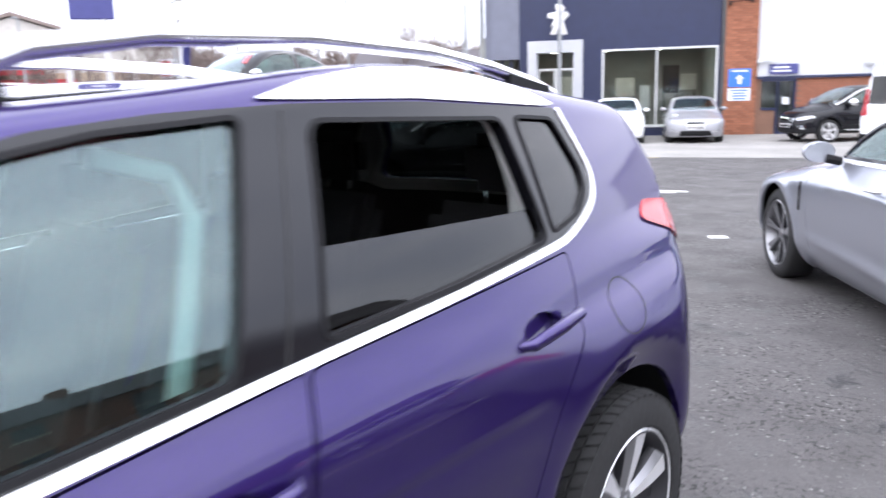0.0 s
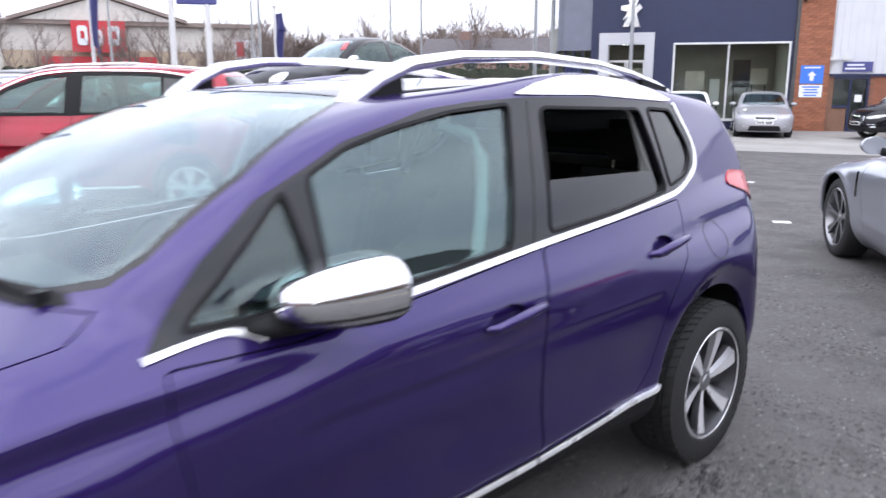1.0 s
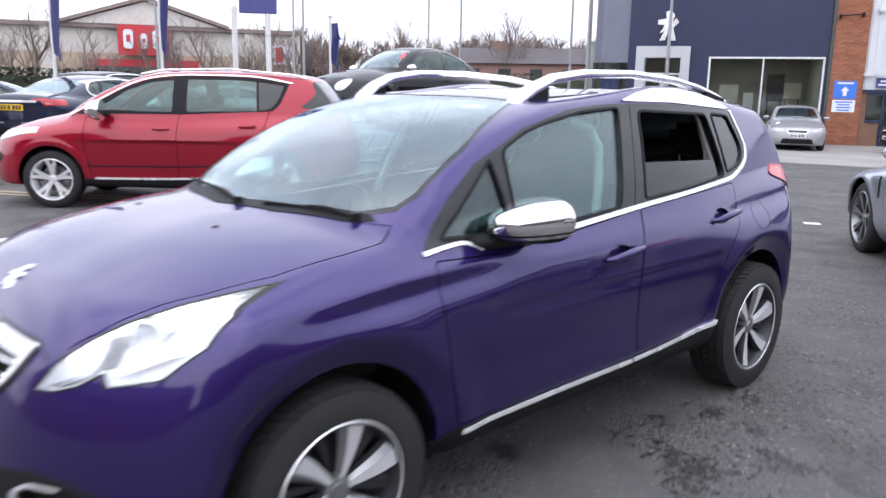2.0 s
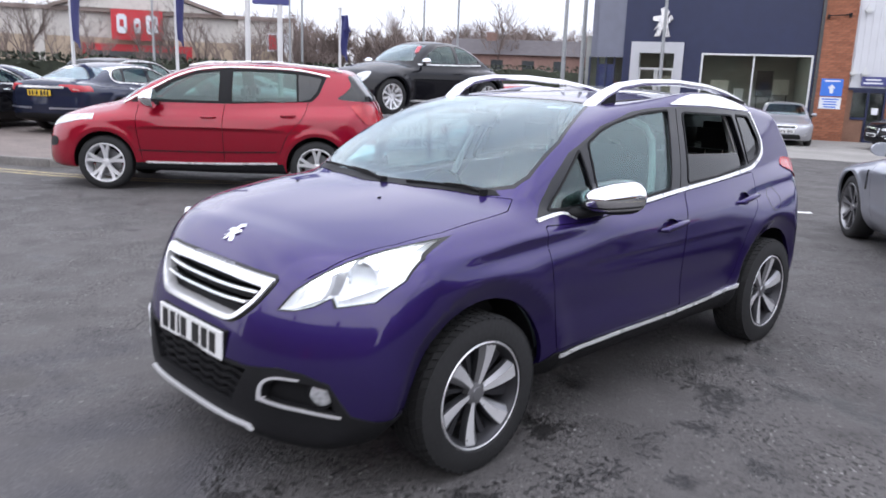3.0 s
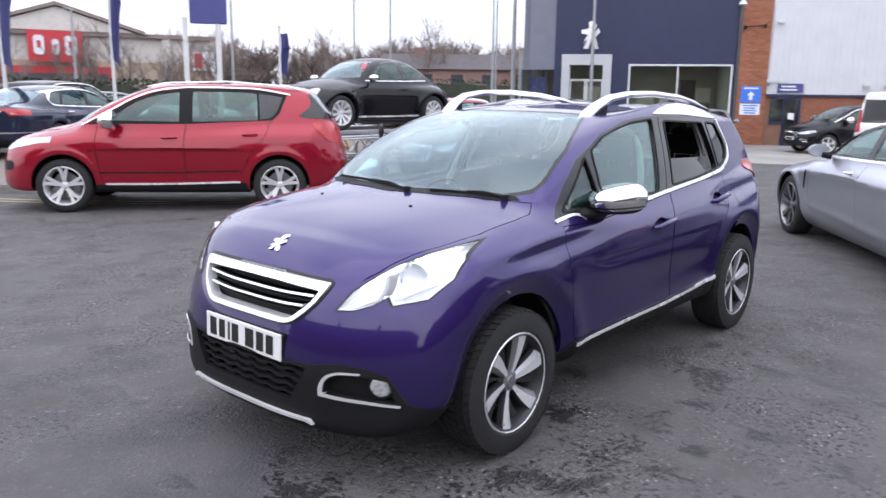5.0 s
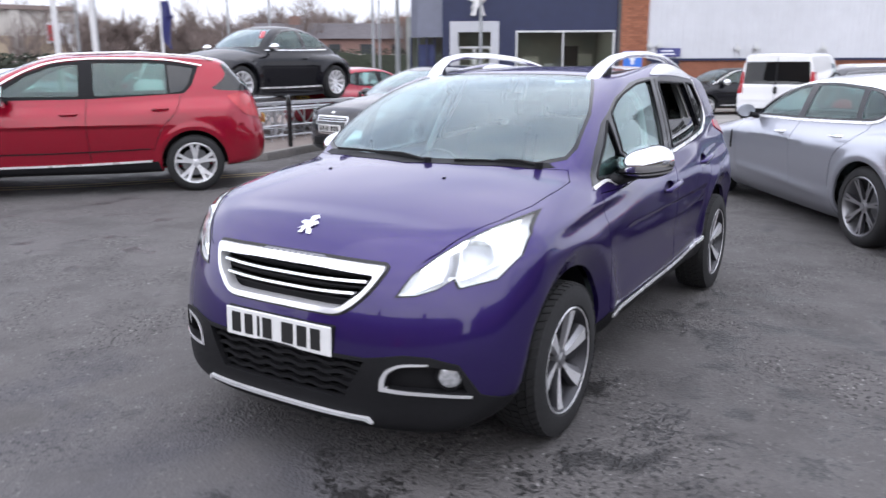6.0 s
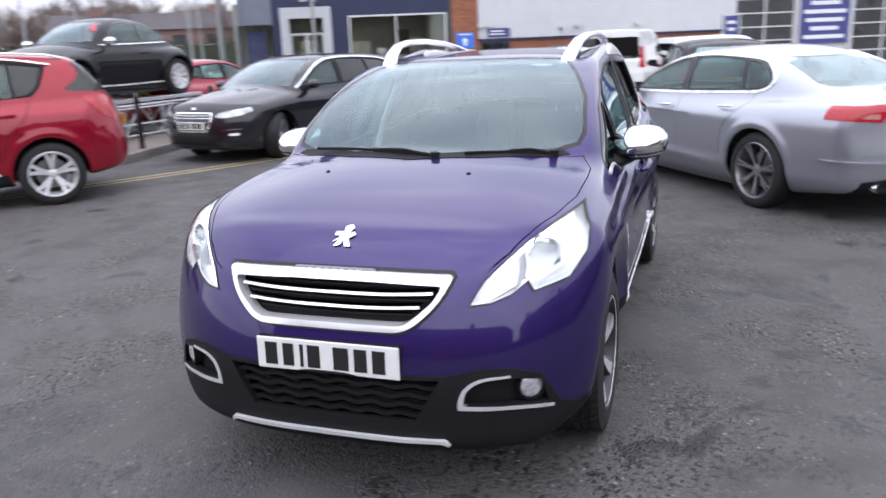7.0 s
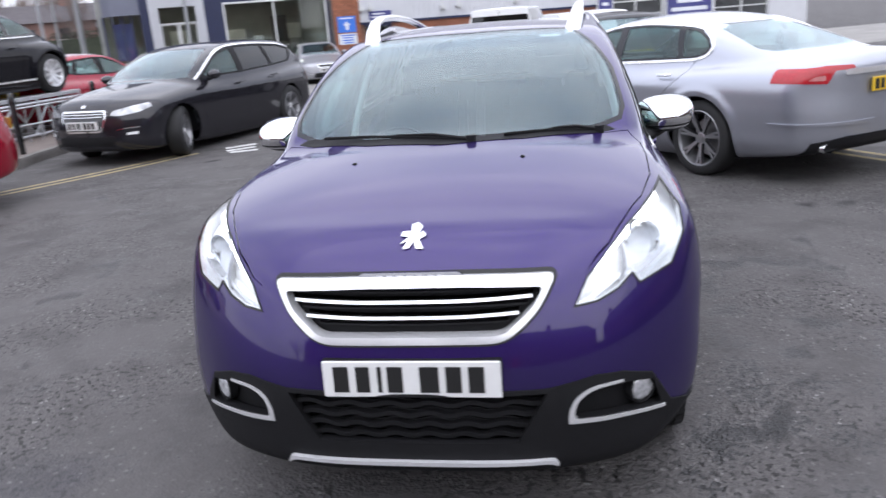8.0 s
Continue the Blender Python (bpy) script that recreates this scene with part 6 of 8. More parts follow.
    if s.get("seats", True):
        cabin(car, s, s["screen"][0] + 0.38, -0.36, s["screen"][0] + 1.22, s.get("rear_seat", s["screen"][0] + 2.1), 0.62, s.get("seat_drop", 0.0))
    return car, net


FIVE = dict(spokes=5, w0=0.040, w1=0.040, split=0.20, rim=ALLOY, face=ALLOY, flank=ALLOY, hub=ALLOY)
FIVE_TWIN = dict(spokes=5, w0=0.035, w1=0.045, split=0.17, rim=ALLOY, face=ALLOY, flank=ALLOY_GREY, hub=ALLOY)
SEVEN_TWIN = dict(spokes=7, w0=0.022, w1=0.026, split=0.10, rim=ALLOY_GREY, face=ALLOY_GREY, flank=ALLOY_DARK, hub=ALLOY_GREY)
SIX = dict(spokes=6, w0=0.04, w1=0.06, split=0.0, rim=ALLOY, face=ALLOY, flank=ALLOY_GREY, hub=ALLOY)

MPV = dict(
    half=0.918, base=2.613, wheel_r=0.333, wheel_w=0.225, rim_r=0.236, track=0.79, arch_r=0.378, arch_up=0.015, span=(-1.0, 3.65), tall=1.8,
    plan=[(-0.9, -0.04), (-0.3, 0.0), (0.0, 0.004), (1.3, -0.01), (2.6, 0.0), (3.1, -0.03), (3.5, -0.09)],
    side=[(0.15, 0.83), (0.3, 0.875), (0.5, 0.90), (0.72, 0.913), (0.9, 0.905), (1.05, 0.87), (1.2, 0.82)],
    deck=[(-0.95, 0.72), (-0.75, 0.86), (-0.5, 0.96), (-0.1, 1.06), (0.3, 1.12), (0.8, 1.13), (1.6, 1.14), (2.6, 1.18), (3.5, 1.16)], deck_fall=0.20,
    flare=[(0, 0.345, 0.415, 0.012), (2.613, 0.345, 0.415, 0.012)],
    nose=[(0.1, -0.72), (0.3, -0.86), (0.55, -0.87), (0.75, -0.82), (0.95, -0.68)], nose_a=0.62, nose_p=3.2, k_nose=0.09,
    tail=[(0.15, 3.34), (0.4, 3.47), (0.7, 3.48), (0.9, 3.42), (1.2, 3.34)], tail_a=0.55,
    floor=[(-0.9, 0.26), (-0.3, 0.265), (2.8, 0.275), (3.5, 0.34)],
    screen=(-0.02, 1.10, 0.98, 1.585, 0.40), screen_w=(0.70, 0.52), screen_round=0.05,
    back=(3.02, 1.56, 3.42, 1.10, 0.2), back_glass=[(-0.60, 1.49), (0.60, 1.49), (0.76, 1.17), (-0.76, 1.17)], rear_glass=GLASS_DARK,
    roof=[(0.8, 1.565), (1.3, 1.61), (1.9, 1.625), (2.5, 1.605), (3.0, 1.55), (3.3, 1.50)], roof_fall=0.16, k_cant=0.06,
    cab=[(1.0, 0.855), (1.2, 0.80), (1.4, 0.72), (1.55, 0.645), (1.65, 0.59)], cab_plan=[(0.0, -0.05), (0.6, 0.0), (2.2, -0.01), (3.0, -0.07), (3.5, -0.13)],
    panes=[[(0.53, 1.135), (0.86, 1.36), (1.13, 1.46), (1.40, 1.495), (1.40, 1.13)], [(1.56, 1.13), (1.56, 1.505), (2.05, 1.505), (2.34, 1.49), (2.36, 1.15)], [(2.385, 1.152), (2.365, 1.487), (2.66, 1.445), (2.60, 1.27), (2.52, 1.18)]], clear=2,
    dlo=[(0.30, 1.085), (0.60, 1.255), (0.86, 1.395), (1.13, 1.492), (1.5, 1.535), (2.1, 1.535), (2.4, 1.518), (2.72, 1.462), (2.63, 1.24), (2.54, 1.15), (1.5, 1.10), (0.6, 1.095)],
    trims=[("roof_line_trim", [(0.22, 1.075), (0.60, 1.275), (0.86, 1.415), (1.13, 1.508), (1.5, 1.55), (2.1, 1.55), (2.4, 1.534), (2.76, 1.472)], 0.016, TRIM, 0.012),
           ("sill_trim", [(0.50, 0.355), (1.3, 0.355), (2.12, 0.375)], 0.024, TRIM, 0.014), ("door_rub_strip", [(0.42, 0.50), (1.3, 0.50), (2.12, 0.52)], 0.012, PLASTIC, 0.008)],
    side_panels=[("sill_cladding", [(0.30, 0.1), (0.36, 0.35), (2.20, 0.37), (2.28, 0.1)], PLASTIC, 0.006), ("tail_lamp", rounded([(3.02, 1.12), (3.20, 1.16), (3.45, 1.02), (3.40, 0.84), (3.22, 0.90)], 0.04), RED_LENS, 0.008),
                 ("rear_bumper_cladding", [(2.98, 0.2), (3.0, 0.29), (3.3, 0.31), (3.6, 0.36), (3.6, 0.2)], PLASTIC, 0.006)],
    front_pairs=[("headlamp", rounded([(0.44, 0.79), (0.60, 0.89), (0.92, 0.955), (0.94, 0.90), (0.84, 0.82), (0.62, 0.76)], 0.03), LAMP_CLUSTER, 0.004), ("bumper_corner", rounded([(0.58, 0.50), (0.60, 0.62), (0.72, 0.64), (0.78, 0.60), (0.76, 0.52)], 0.04), PLASTIC, 0.004)],
    front_panels=[("grille", rounded([(-0.40, 0.36), (-0.46, 0.72), (0.46, 0.72), (0.40, 0.36)], 0.06), PLASTIC, 0.004)],
    lines=[[(0.42, 1.06), (0.40, 0.8), (0.46, 0.40)], [(1.48, 1.10), (1.45, 0.8), (1.47, 0.38)], [(2.50, 1.14), (2.44, 0.95), (2.26, 0.74), (2.16, 0.50)]],
    pulls=[(1.28, 0.93, 0.905), (2.26, 0.975, 0.90)], mirror=(0.90, 0.64, 1.11), mirror_size=(0.13, 0.165, 0.118), mirror_mat=CHROME, plate_f=(-0.88, 0.50), plate_r=(3.5, 0.80),
)
SALOON = dict(
    half=0.938, base=2.909, wheel_r=0.335, wheel_w=0.225, rim_r=0.243, track=0.80, arch_r=0.378, span=(-1.05, 4.25), tall=1.6,
    plan=[(-0.95, -0.05), (-0.3, 0.0), (0.0, 0.006), (1.4, -0.02), (2.9, 0.005), (3.5, -0.04), (4.1, -0.12)],
    side=[(0.12, 0.72), (0.22, 0.83), (0.32, 0.89), (0.45, 0.912), (0.65, 0.93), (0.80, 0.925), (0.92, 0.88), (1.0, 0.82)],
    deck=[(-1.0, 0.60), (-0.75, 0.74), (-0.4, 0.83), (0.1, 0.92), (0.5, 0.98), (1.2, 0.99), (2.4, 1.01), (3.1, 1.035), (3.6, 1.045), (4.05, 1.01), (4.2, 0.965)], deck_fall=0.16,
    crease=[(0.5, 0.42, 2.3, 0.34, -0.014, 0.04)], flare=[(0, 0.34, 0.41, 0.014), (2.909, 0.34, 0.41, 0.016)],
    nose=[(0.1, -0.78), (0.3, -0.88), (0.5, -0.89), (0.7, -0.82), (0.85, -0.65)], nose_a=0.55, nose_p=3.0,
    tail=[(0.12, 3.90), (0.30, 4.03), (0.5, 4.07), (0.75, 4.06), (0.95, 4.05), (1.05, 4.02)], tail_a=0.42, tail_p=3.5, k_tail=0.08,
    floor=[(-0.9, 0.2), (-0.3, 0.17), (3.2, 0.17), (4.1, 0.3)],
    screen=(0.45, 0.95, 1.36, 1.365, 0.38), screen_w=(0.70, 0.50), screen_round=0.05,
    back=(2.42, 1.375, 3.62, 0.985, 0.22), back_glass=[(-0.44, 1.29), (0.44, 1.29), (0.58, 1.08), (0.5, 1.055), (-0.5, 1.055), (-0.58, 1.08)],
    roof=[(1.0, 1.325), (1.5, 1.387), (2.0, 1.402), (2.5, 1.377), (3.0, 1.292), (3.4, 1.19)], roof_fall=0.18, k_cant=0.07, k_back=0.12,
    cab=[(0.85, 0.86), (1.0, 0.80), (1.15, 0.735), (1.3, 0.655), (1.45, 0.56)], cab_plan=[(0.2, -0.05), (0.9, 0.0), (2.2, -0.01), (2.8, -0.05), (3.5, -0.14)],
    panes=[[(0.80, 0.985), (1.10, 1.17), (1.42, 1.29), (1.62, 1.325), (1.64, 1.0)], [(1.74, 1.003), (1.72, 1.335), (2.0, 1.345), (2.40, 1.315), (2.50, 1.03)], [(2.56, 1.035), (2.47, 1.312), (2.62, 1.28), (2.75, 1.205), (2.818, 1.13), (2.79, 1.075), (2.70, 1.045)]], frame_mat=GLAZE,
    dlo=[(0.70, 0.965), (1.06, 1.185), (1.40, 1.31), (1.66, 1.352), (2.0, 1.362), (2.42, 1.335), (2.63, 1.295), (2.77, 1.215), (2.842, 1.13), (2.81, 1.06), (2.72, 1.025), (2.5, 1.01), (1.7, 0.982)],
    trims=[("window_trim", [(0.66, 0.962), (1.05, 1.20), (1.40, 1.325), (1.66, 1.366), (2.0, 1.377), (2.43, 1.35), (2.65, 1.307), (2.79, 1.222), (2.862, 1.13), (2.825, 1.05), (2.72, 1.012), (2.5, 0.998), (1.7, 0.97), (0.75, 0.952)], 0.022, TRIM, 0.009)],
    lines=[[(0.60, 0.95), (0.56, 0.7), (0.62, 0.32)], [(1.70, 0.98), (1.69, 0.7), (1.72, 0.30)], [(2.72, 1.0), (2.66, 0.86), (2.48, 0.70), (2.42, 0.42)]],
    rear_pairs=[("tail_lamp", rounded([(0.40, 0.925), (0.42, 0.952), (0.62, 0.958), (0.78, 0.940), (0.905, 0.868), (0.905, 0.838), (0.64, 0.820), (0.58, 0.915)], 0.012), RED_LENS, 0.006), ("reverse_lamp", rounded([(0.655, 0.846), (0.655, 0.886), (0.72, 0.880), (0.765, 0.850)], 0.01), PALE_RED, 0.0085), ("bumper_ridge", strip([(0.2, 0.50), (0.6, 0.505), (0.8, 0.51), (0.93, 0.515)], (0.034, 0.010)), PAINT_SILVER, 0.016)],
    rear_panels=[("boot_trim", rounded([(-0.50, 0.878), (-0.50, 0.918), (0.50, 0.918), (0.50, 0.878)], 0.01), BRIGHTWORK, 0.012), ("rear_diffuser", [(-0.80, 0.1), (-0.72, 0.36), (-0.45, 0.40), (0.45, 0.40), (0.72, 0.36), (0.80, 0.1)], PLASTIC, 0.006)],
    front_pairs=[("headlamp", rounded([(0.40, 0.66), (0.55, 0.76), (0.80, 0.80), (0.82, 0.70), (0.60, 0.62)], 0.03), LAMP_CLUSTER, 0.004)],
    side_panels=[("wing_vent", rounded([(0.45, 0.58), (0.47, 0.78), (0.50, 0.78), (0.485, 0.58)], 0.008), GLOSS_BLACK, 0.004)],
    pulls=[(1.52, 0.84, 0.915), (2.48, 0.875, 0.915)], pull_mat=CHROME, mirror=(0.87, 0.86, 0.98), plate_r=(4.085, 0.785), lamp_from=0.72, seat_drop=0.13, rear_seat=2.3,
)


def squash(points, low=1.0, k=0.875):
    """Outlines drawn down towards the waistline."""
    return [(y, low + (z - low) * k if z > low else z) for y, z in points]


SALOON["panes"] = [squash(p) for p in SALOON["panes"]]
SALOON["dlo"] = squash(SALOON["dlo"])
SALOON["trims"] = [(nm, squash(line), w, mat, out) for nm, line, w, mat, out in SALOON["trims"]]
ESTATE = dict(
    half=0.926, base=2.817, wheel_r=0.335, wheel_w=0.225, rim_r=0.222, track=0.80, arch_r=0.372, span=(-1.15, 3.98), tall=1.65,
    plan=[(-0.95, -0.05), (-0.3, 0.0), (0.0, 0.004), (1.4, -0.01), (2.8, 0.0), (3.3, -0.03), (3.8, -0.10)],
    side=[(0.12, 0.83), (0.28, 0.875), (0.45, 0.90), (0.65, 0.918), (0.82, 0.912), (0.94, 0.88), (1.05, 0.83)],
    deck=[(-1.05, 0.70), (-0.88, 0.80), (-0.6, 0.885), (0.0, 0.985), (0.35, 1.02), (1.2, 1.01), (2.4, 1.03), (3.3, 1.05), (3.8, 1.03)], deck_fall=0.18,
    lamp_to=-0.50, steer=26,
    nose=[(0.1, -0.73), (0.25, -0.86), (0.45, -0.88), (0.65, -0.855), (0.80, -0.79), (0.95, -0.66)], k_nose=0.07, nose_a=0.56, nose_p=3.2,
    tail=[(0.12, 3.66), (0.35, 3.80), (0.6, 3.82), (0.85, 3.77), (1.1, 3.70)], tail_a=0.5,
    floor=[(-0.9, 0.2), (-0.3, 0.17), (3.0, 0.17), (3.8, 0.3)],
    screen=(0.22, 0.99, 1.20, 1.425, 0.38), screen_w=(0.70, 0.52),
    back=(3.30, 1.42, 3.78, 1.02, 0.2), back_glass=[(-0.48, 1.34), (0.48, 1.34), (0.6, 1.08), (-0.6, 1.08)],
    roof=[(0.9, 1.39), (1.4, 1.455), (2.0, 1.475), (2.8, 1.455), (3.4, 1.40), (3.7, 1.36)], roof_fall=0.15, k_cant=0.06,
    cab=[(0.9, 0.85), (1.05, 0.80), (1.2, 0.74), (1.35, 0.665), (1.5, 0.57)], cab_plan=[(0.1, -0.05), (0.8, 0.0), (2.4, -0.01), (3.2, -0.07), (3.7, -0.13)],
    panes=[[(0.68, 1.015), (0.98, 1.19), (1.28, 1.31), (1.55, 1.352), (1.52, 1.02)], [(1.66, 1.02), (1.68, 1.365), (2.10, 1.37), (2.42, 1.355), (2.48, 1.045)], [(2.55, 1.05), (2.50, 1.35), (2.95, 1.32), (3.28, 1.26), (3.26, 1.18), (3.10, 1.08)]], clear=1,
    dlo=[(0.55, 0.99), (0.95, 1.205), (1.27, 1.335), (1.6, 1.385), (2.1, 1.392), (2.55, 1.375), (3.0, 1.34), (3.34, 1.275), (3.30, 1.16), (3.12, 1.055), (2.4, 1.02), (1.6, 0.995)],
    trims=[("window_trim", [(0.52, 0.985), (0.93, 1.215), (1.26, 1.35), (1.6, 1.40), (2.1, 1.407), (2.55, 1.39), (3.0, 1.355), (3.36, 1.285)], 0.02, TRIM, 0.009)],
    lines=[[(0.52, 0.96), (0.48, 0.7), (0.54, 0.32)], [(1.60, 0.98), (1.58, 0.7), (1.60, 0.30)], [(2.58, 1.02), (2.52, 0.86), (2.36, 0.70), (2.30, 0.42)]],
    front_pairs=[("headlamp", rounded([(0.42, 0.665), (0.45, 0.715), (0.62, 0.755), (0.82, 0.79), (0.86, 0.74), (0.74, 0.68), (0.55, 0.65)], 0.02), LAMP_CLUSTER, 0.004), ("fog_lamp", rounded([(0.60, 0.405), (0.61, 0.435), (0.72, 0.44), (0.72, 0.405)], 0.012), REFLECTOR, 0.006), ("fog_trim", strip([(0.50, 0.475), (0.60, 0.49), (0.74, 0.495)], 0.012), CHROME, 0.006)],
    front_panels=[("grille_surround", rounded([(-0.37, 0.735), (-0.36, 0.60), (-0.29, 0.455), (0.29, 0.455), (0.36, 0.60), (0.37, 0.735)], 0.05), CHROME, 0.006), ("grille", rounded([(-0.345, 0.715), (-0.34, 0.60), (-0.275, 0.475), (0.275, 0.475), (0.34, 0.60), (0.345, 0.715)], 0.05), GLOSS_BLACK, 0.010),
                  ("grille_bar", strip([(-0.33, 0.69), (0, 0.687), (0.33, 0.69)], 0.007), CHROME, 0.016), ("grille_bar", strip([(-0.335, 0.655), (0, 0.652), (0.335, 0.655)], 0.007), CHROME, 0.016), 
                  ("emblem", [(-0.03, 0.77), (-0.03, 0.80), (0.03, 0.80), (0.03, 0.77)], CHROME, 0.006), ("lower_intake", rounded([(-0.44, 0.28), (-0.46, 0.40), (0.46, 0.40), (0.44, 0.28)], 0.04), PLASTIC, 0.005)],
    pulls=[(1.40, 0.86, 0.905), (2.36, 0.89, 0.905)], mirror=(0.87, 0.74, 1.0), plate_f=(-0.895, 0.545), plate_r=(3.83, 0.8), seat_drop=0.1,
)
BEETLE = dict(
    half=0.904, base=2.537, wheel_r=0.335, wheel_w=0.225, rim_r=0.232, track=0.78, arch_r=0.375, span=(-1.0, 3.55), tall=1.65,
    plan=[(-0.9, -0.10), (-0.3, -0.02), (0.0, -0.02), (0.7, -0.045), (1.6, -0.045), (2.5, -0.02), (3.0, -0.04), (3.4, -0.12)],
    side=[(0.15, 0.82), (0.3, 0.86), (0.5, 0.885), (0.7, 0.895), (0.85, 0.88), (0.98, 0.82)],
    deck=[(-0.95, 0.50), (-0.75, 0.68), (-0.5, 0.81), (-0.2, 0.895), (0.2, 0.97), (0.6, 0.99), (2.2, 0.98), (2.8, 0.95), (3.1, 0.84), (3.4, 0.68)], deck_fall=0.22,
    flare=[(0, 0.335, 0.42, 0.05, 0.09), (2.537, 0.335, 0.42, 0.05, 0.09)],
    nose=[(0.1, -0.66), (0.3, -0.76), (0.5, -0.76), (0.7, -0.69), (0.9, -0.48)], nose_a=0.6, nose_p=2.6, k_nose=0.12,
    tail=[(0.15, 3.26), (0.35, 3.38), (0.55, 3.39), (0.75, 3.30), (0.95, 3.1)], tail_a=0.55, tail_p=2.8, k_tail=0.12,
    floor=[(-0.9, 0.22), (-0.3, 0.18), (2.8, 0.18), (3.4, 0.32)],
    screen=(0.45, 0.97, 1.15, 1.40, 0.40), screen_w=(0.62, 0.46),
    back=(2.0, 1.46, 3.05, 0.90, 0.15), back_glass=[(-0.40, 1.30), (0.40, 1.30), (0.52, 1.05), (-0.52, 1.05)],
    roof=[(0.8, 1.33), (1.2, 1.405), (1.6, 1.43), (2.1, 1.385), (2.5, 1.265), (2.9, 1.08)], roof_fall=0.25, k_cant=0.09, k_back=0.14,
    cab=[(0.85, 0.80), (1.0, 0.745), (1.15, 0.69), (1.3, 0.61), (1.45, 0.50)], cab_plan=[(0.3, -0.04), (1.0, 0.0), (1.8, -0.02), (2.5, -0.10), (3.0, -0.2)],
    panes=[[(0.82, 0.985), (1.08, 1.20), (1.35, 1.315), (1.70, 1.345), (1.74, 1.0)], [(1.82, 1.0), (1.80, 1.34), (2.10, 1.29), (2.38, 1.14), (2.46, 1.03)]],
    dlo=[(0.72, 0.965), (1.05, 1.22), (1.33, 1.34), (1.72, 1.375), (2.13, 1.315), (2.45, 1.16), (2.56, 1.01), (1.7, 0.972)], frame_mat=GLOSS_BLACK,
    trims=[("belt_trim", [(0.72, 0.952), (1.6, 0.962), (2.50, 0.985)], 0.018, TRIM, 0.009), ("sill_trim", [(0.45, 0.26), (1.3, 0.255), (2.08, 0.265)], 0.03, TRIM, 0.014)],
    lines=[[(0.62, 0.95), (0.60, 0.6), (0.62, 0.30)], [(1.86, 0.96), (1.88, 0.6), (1.84, 0.30)]],
    front_pairs=[("headlamp", [(0.60 + 0.105 * math.cos(a), 0.69 + 0.105 * math.sin(a)) for a in [2 * math.pi * i / 24 for i in range(24)]], LAMP_CLUSTER, 0.012)],
    rear_pairs=[("tail_lamp", rounded([(0.55, 0.66), (0.52, 0.82), (0.72, 0.84), (0.74, 0.66)], 0.04), RED_LENS, 0.006)],
    pulls=[(1.68, 0.80, 0.875)], mirror=(0.84, 0.78, 0.98), mirror_mat=CHROME, plate_f=(-0.785, 0.45), seat_drop=0.13, rear_seat=1.95,
)
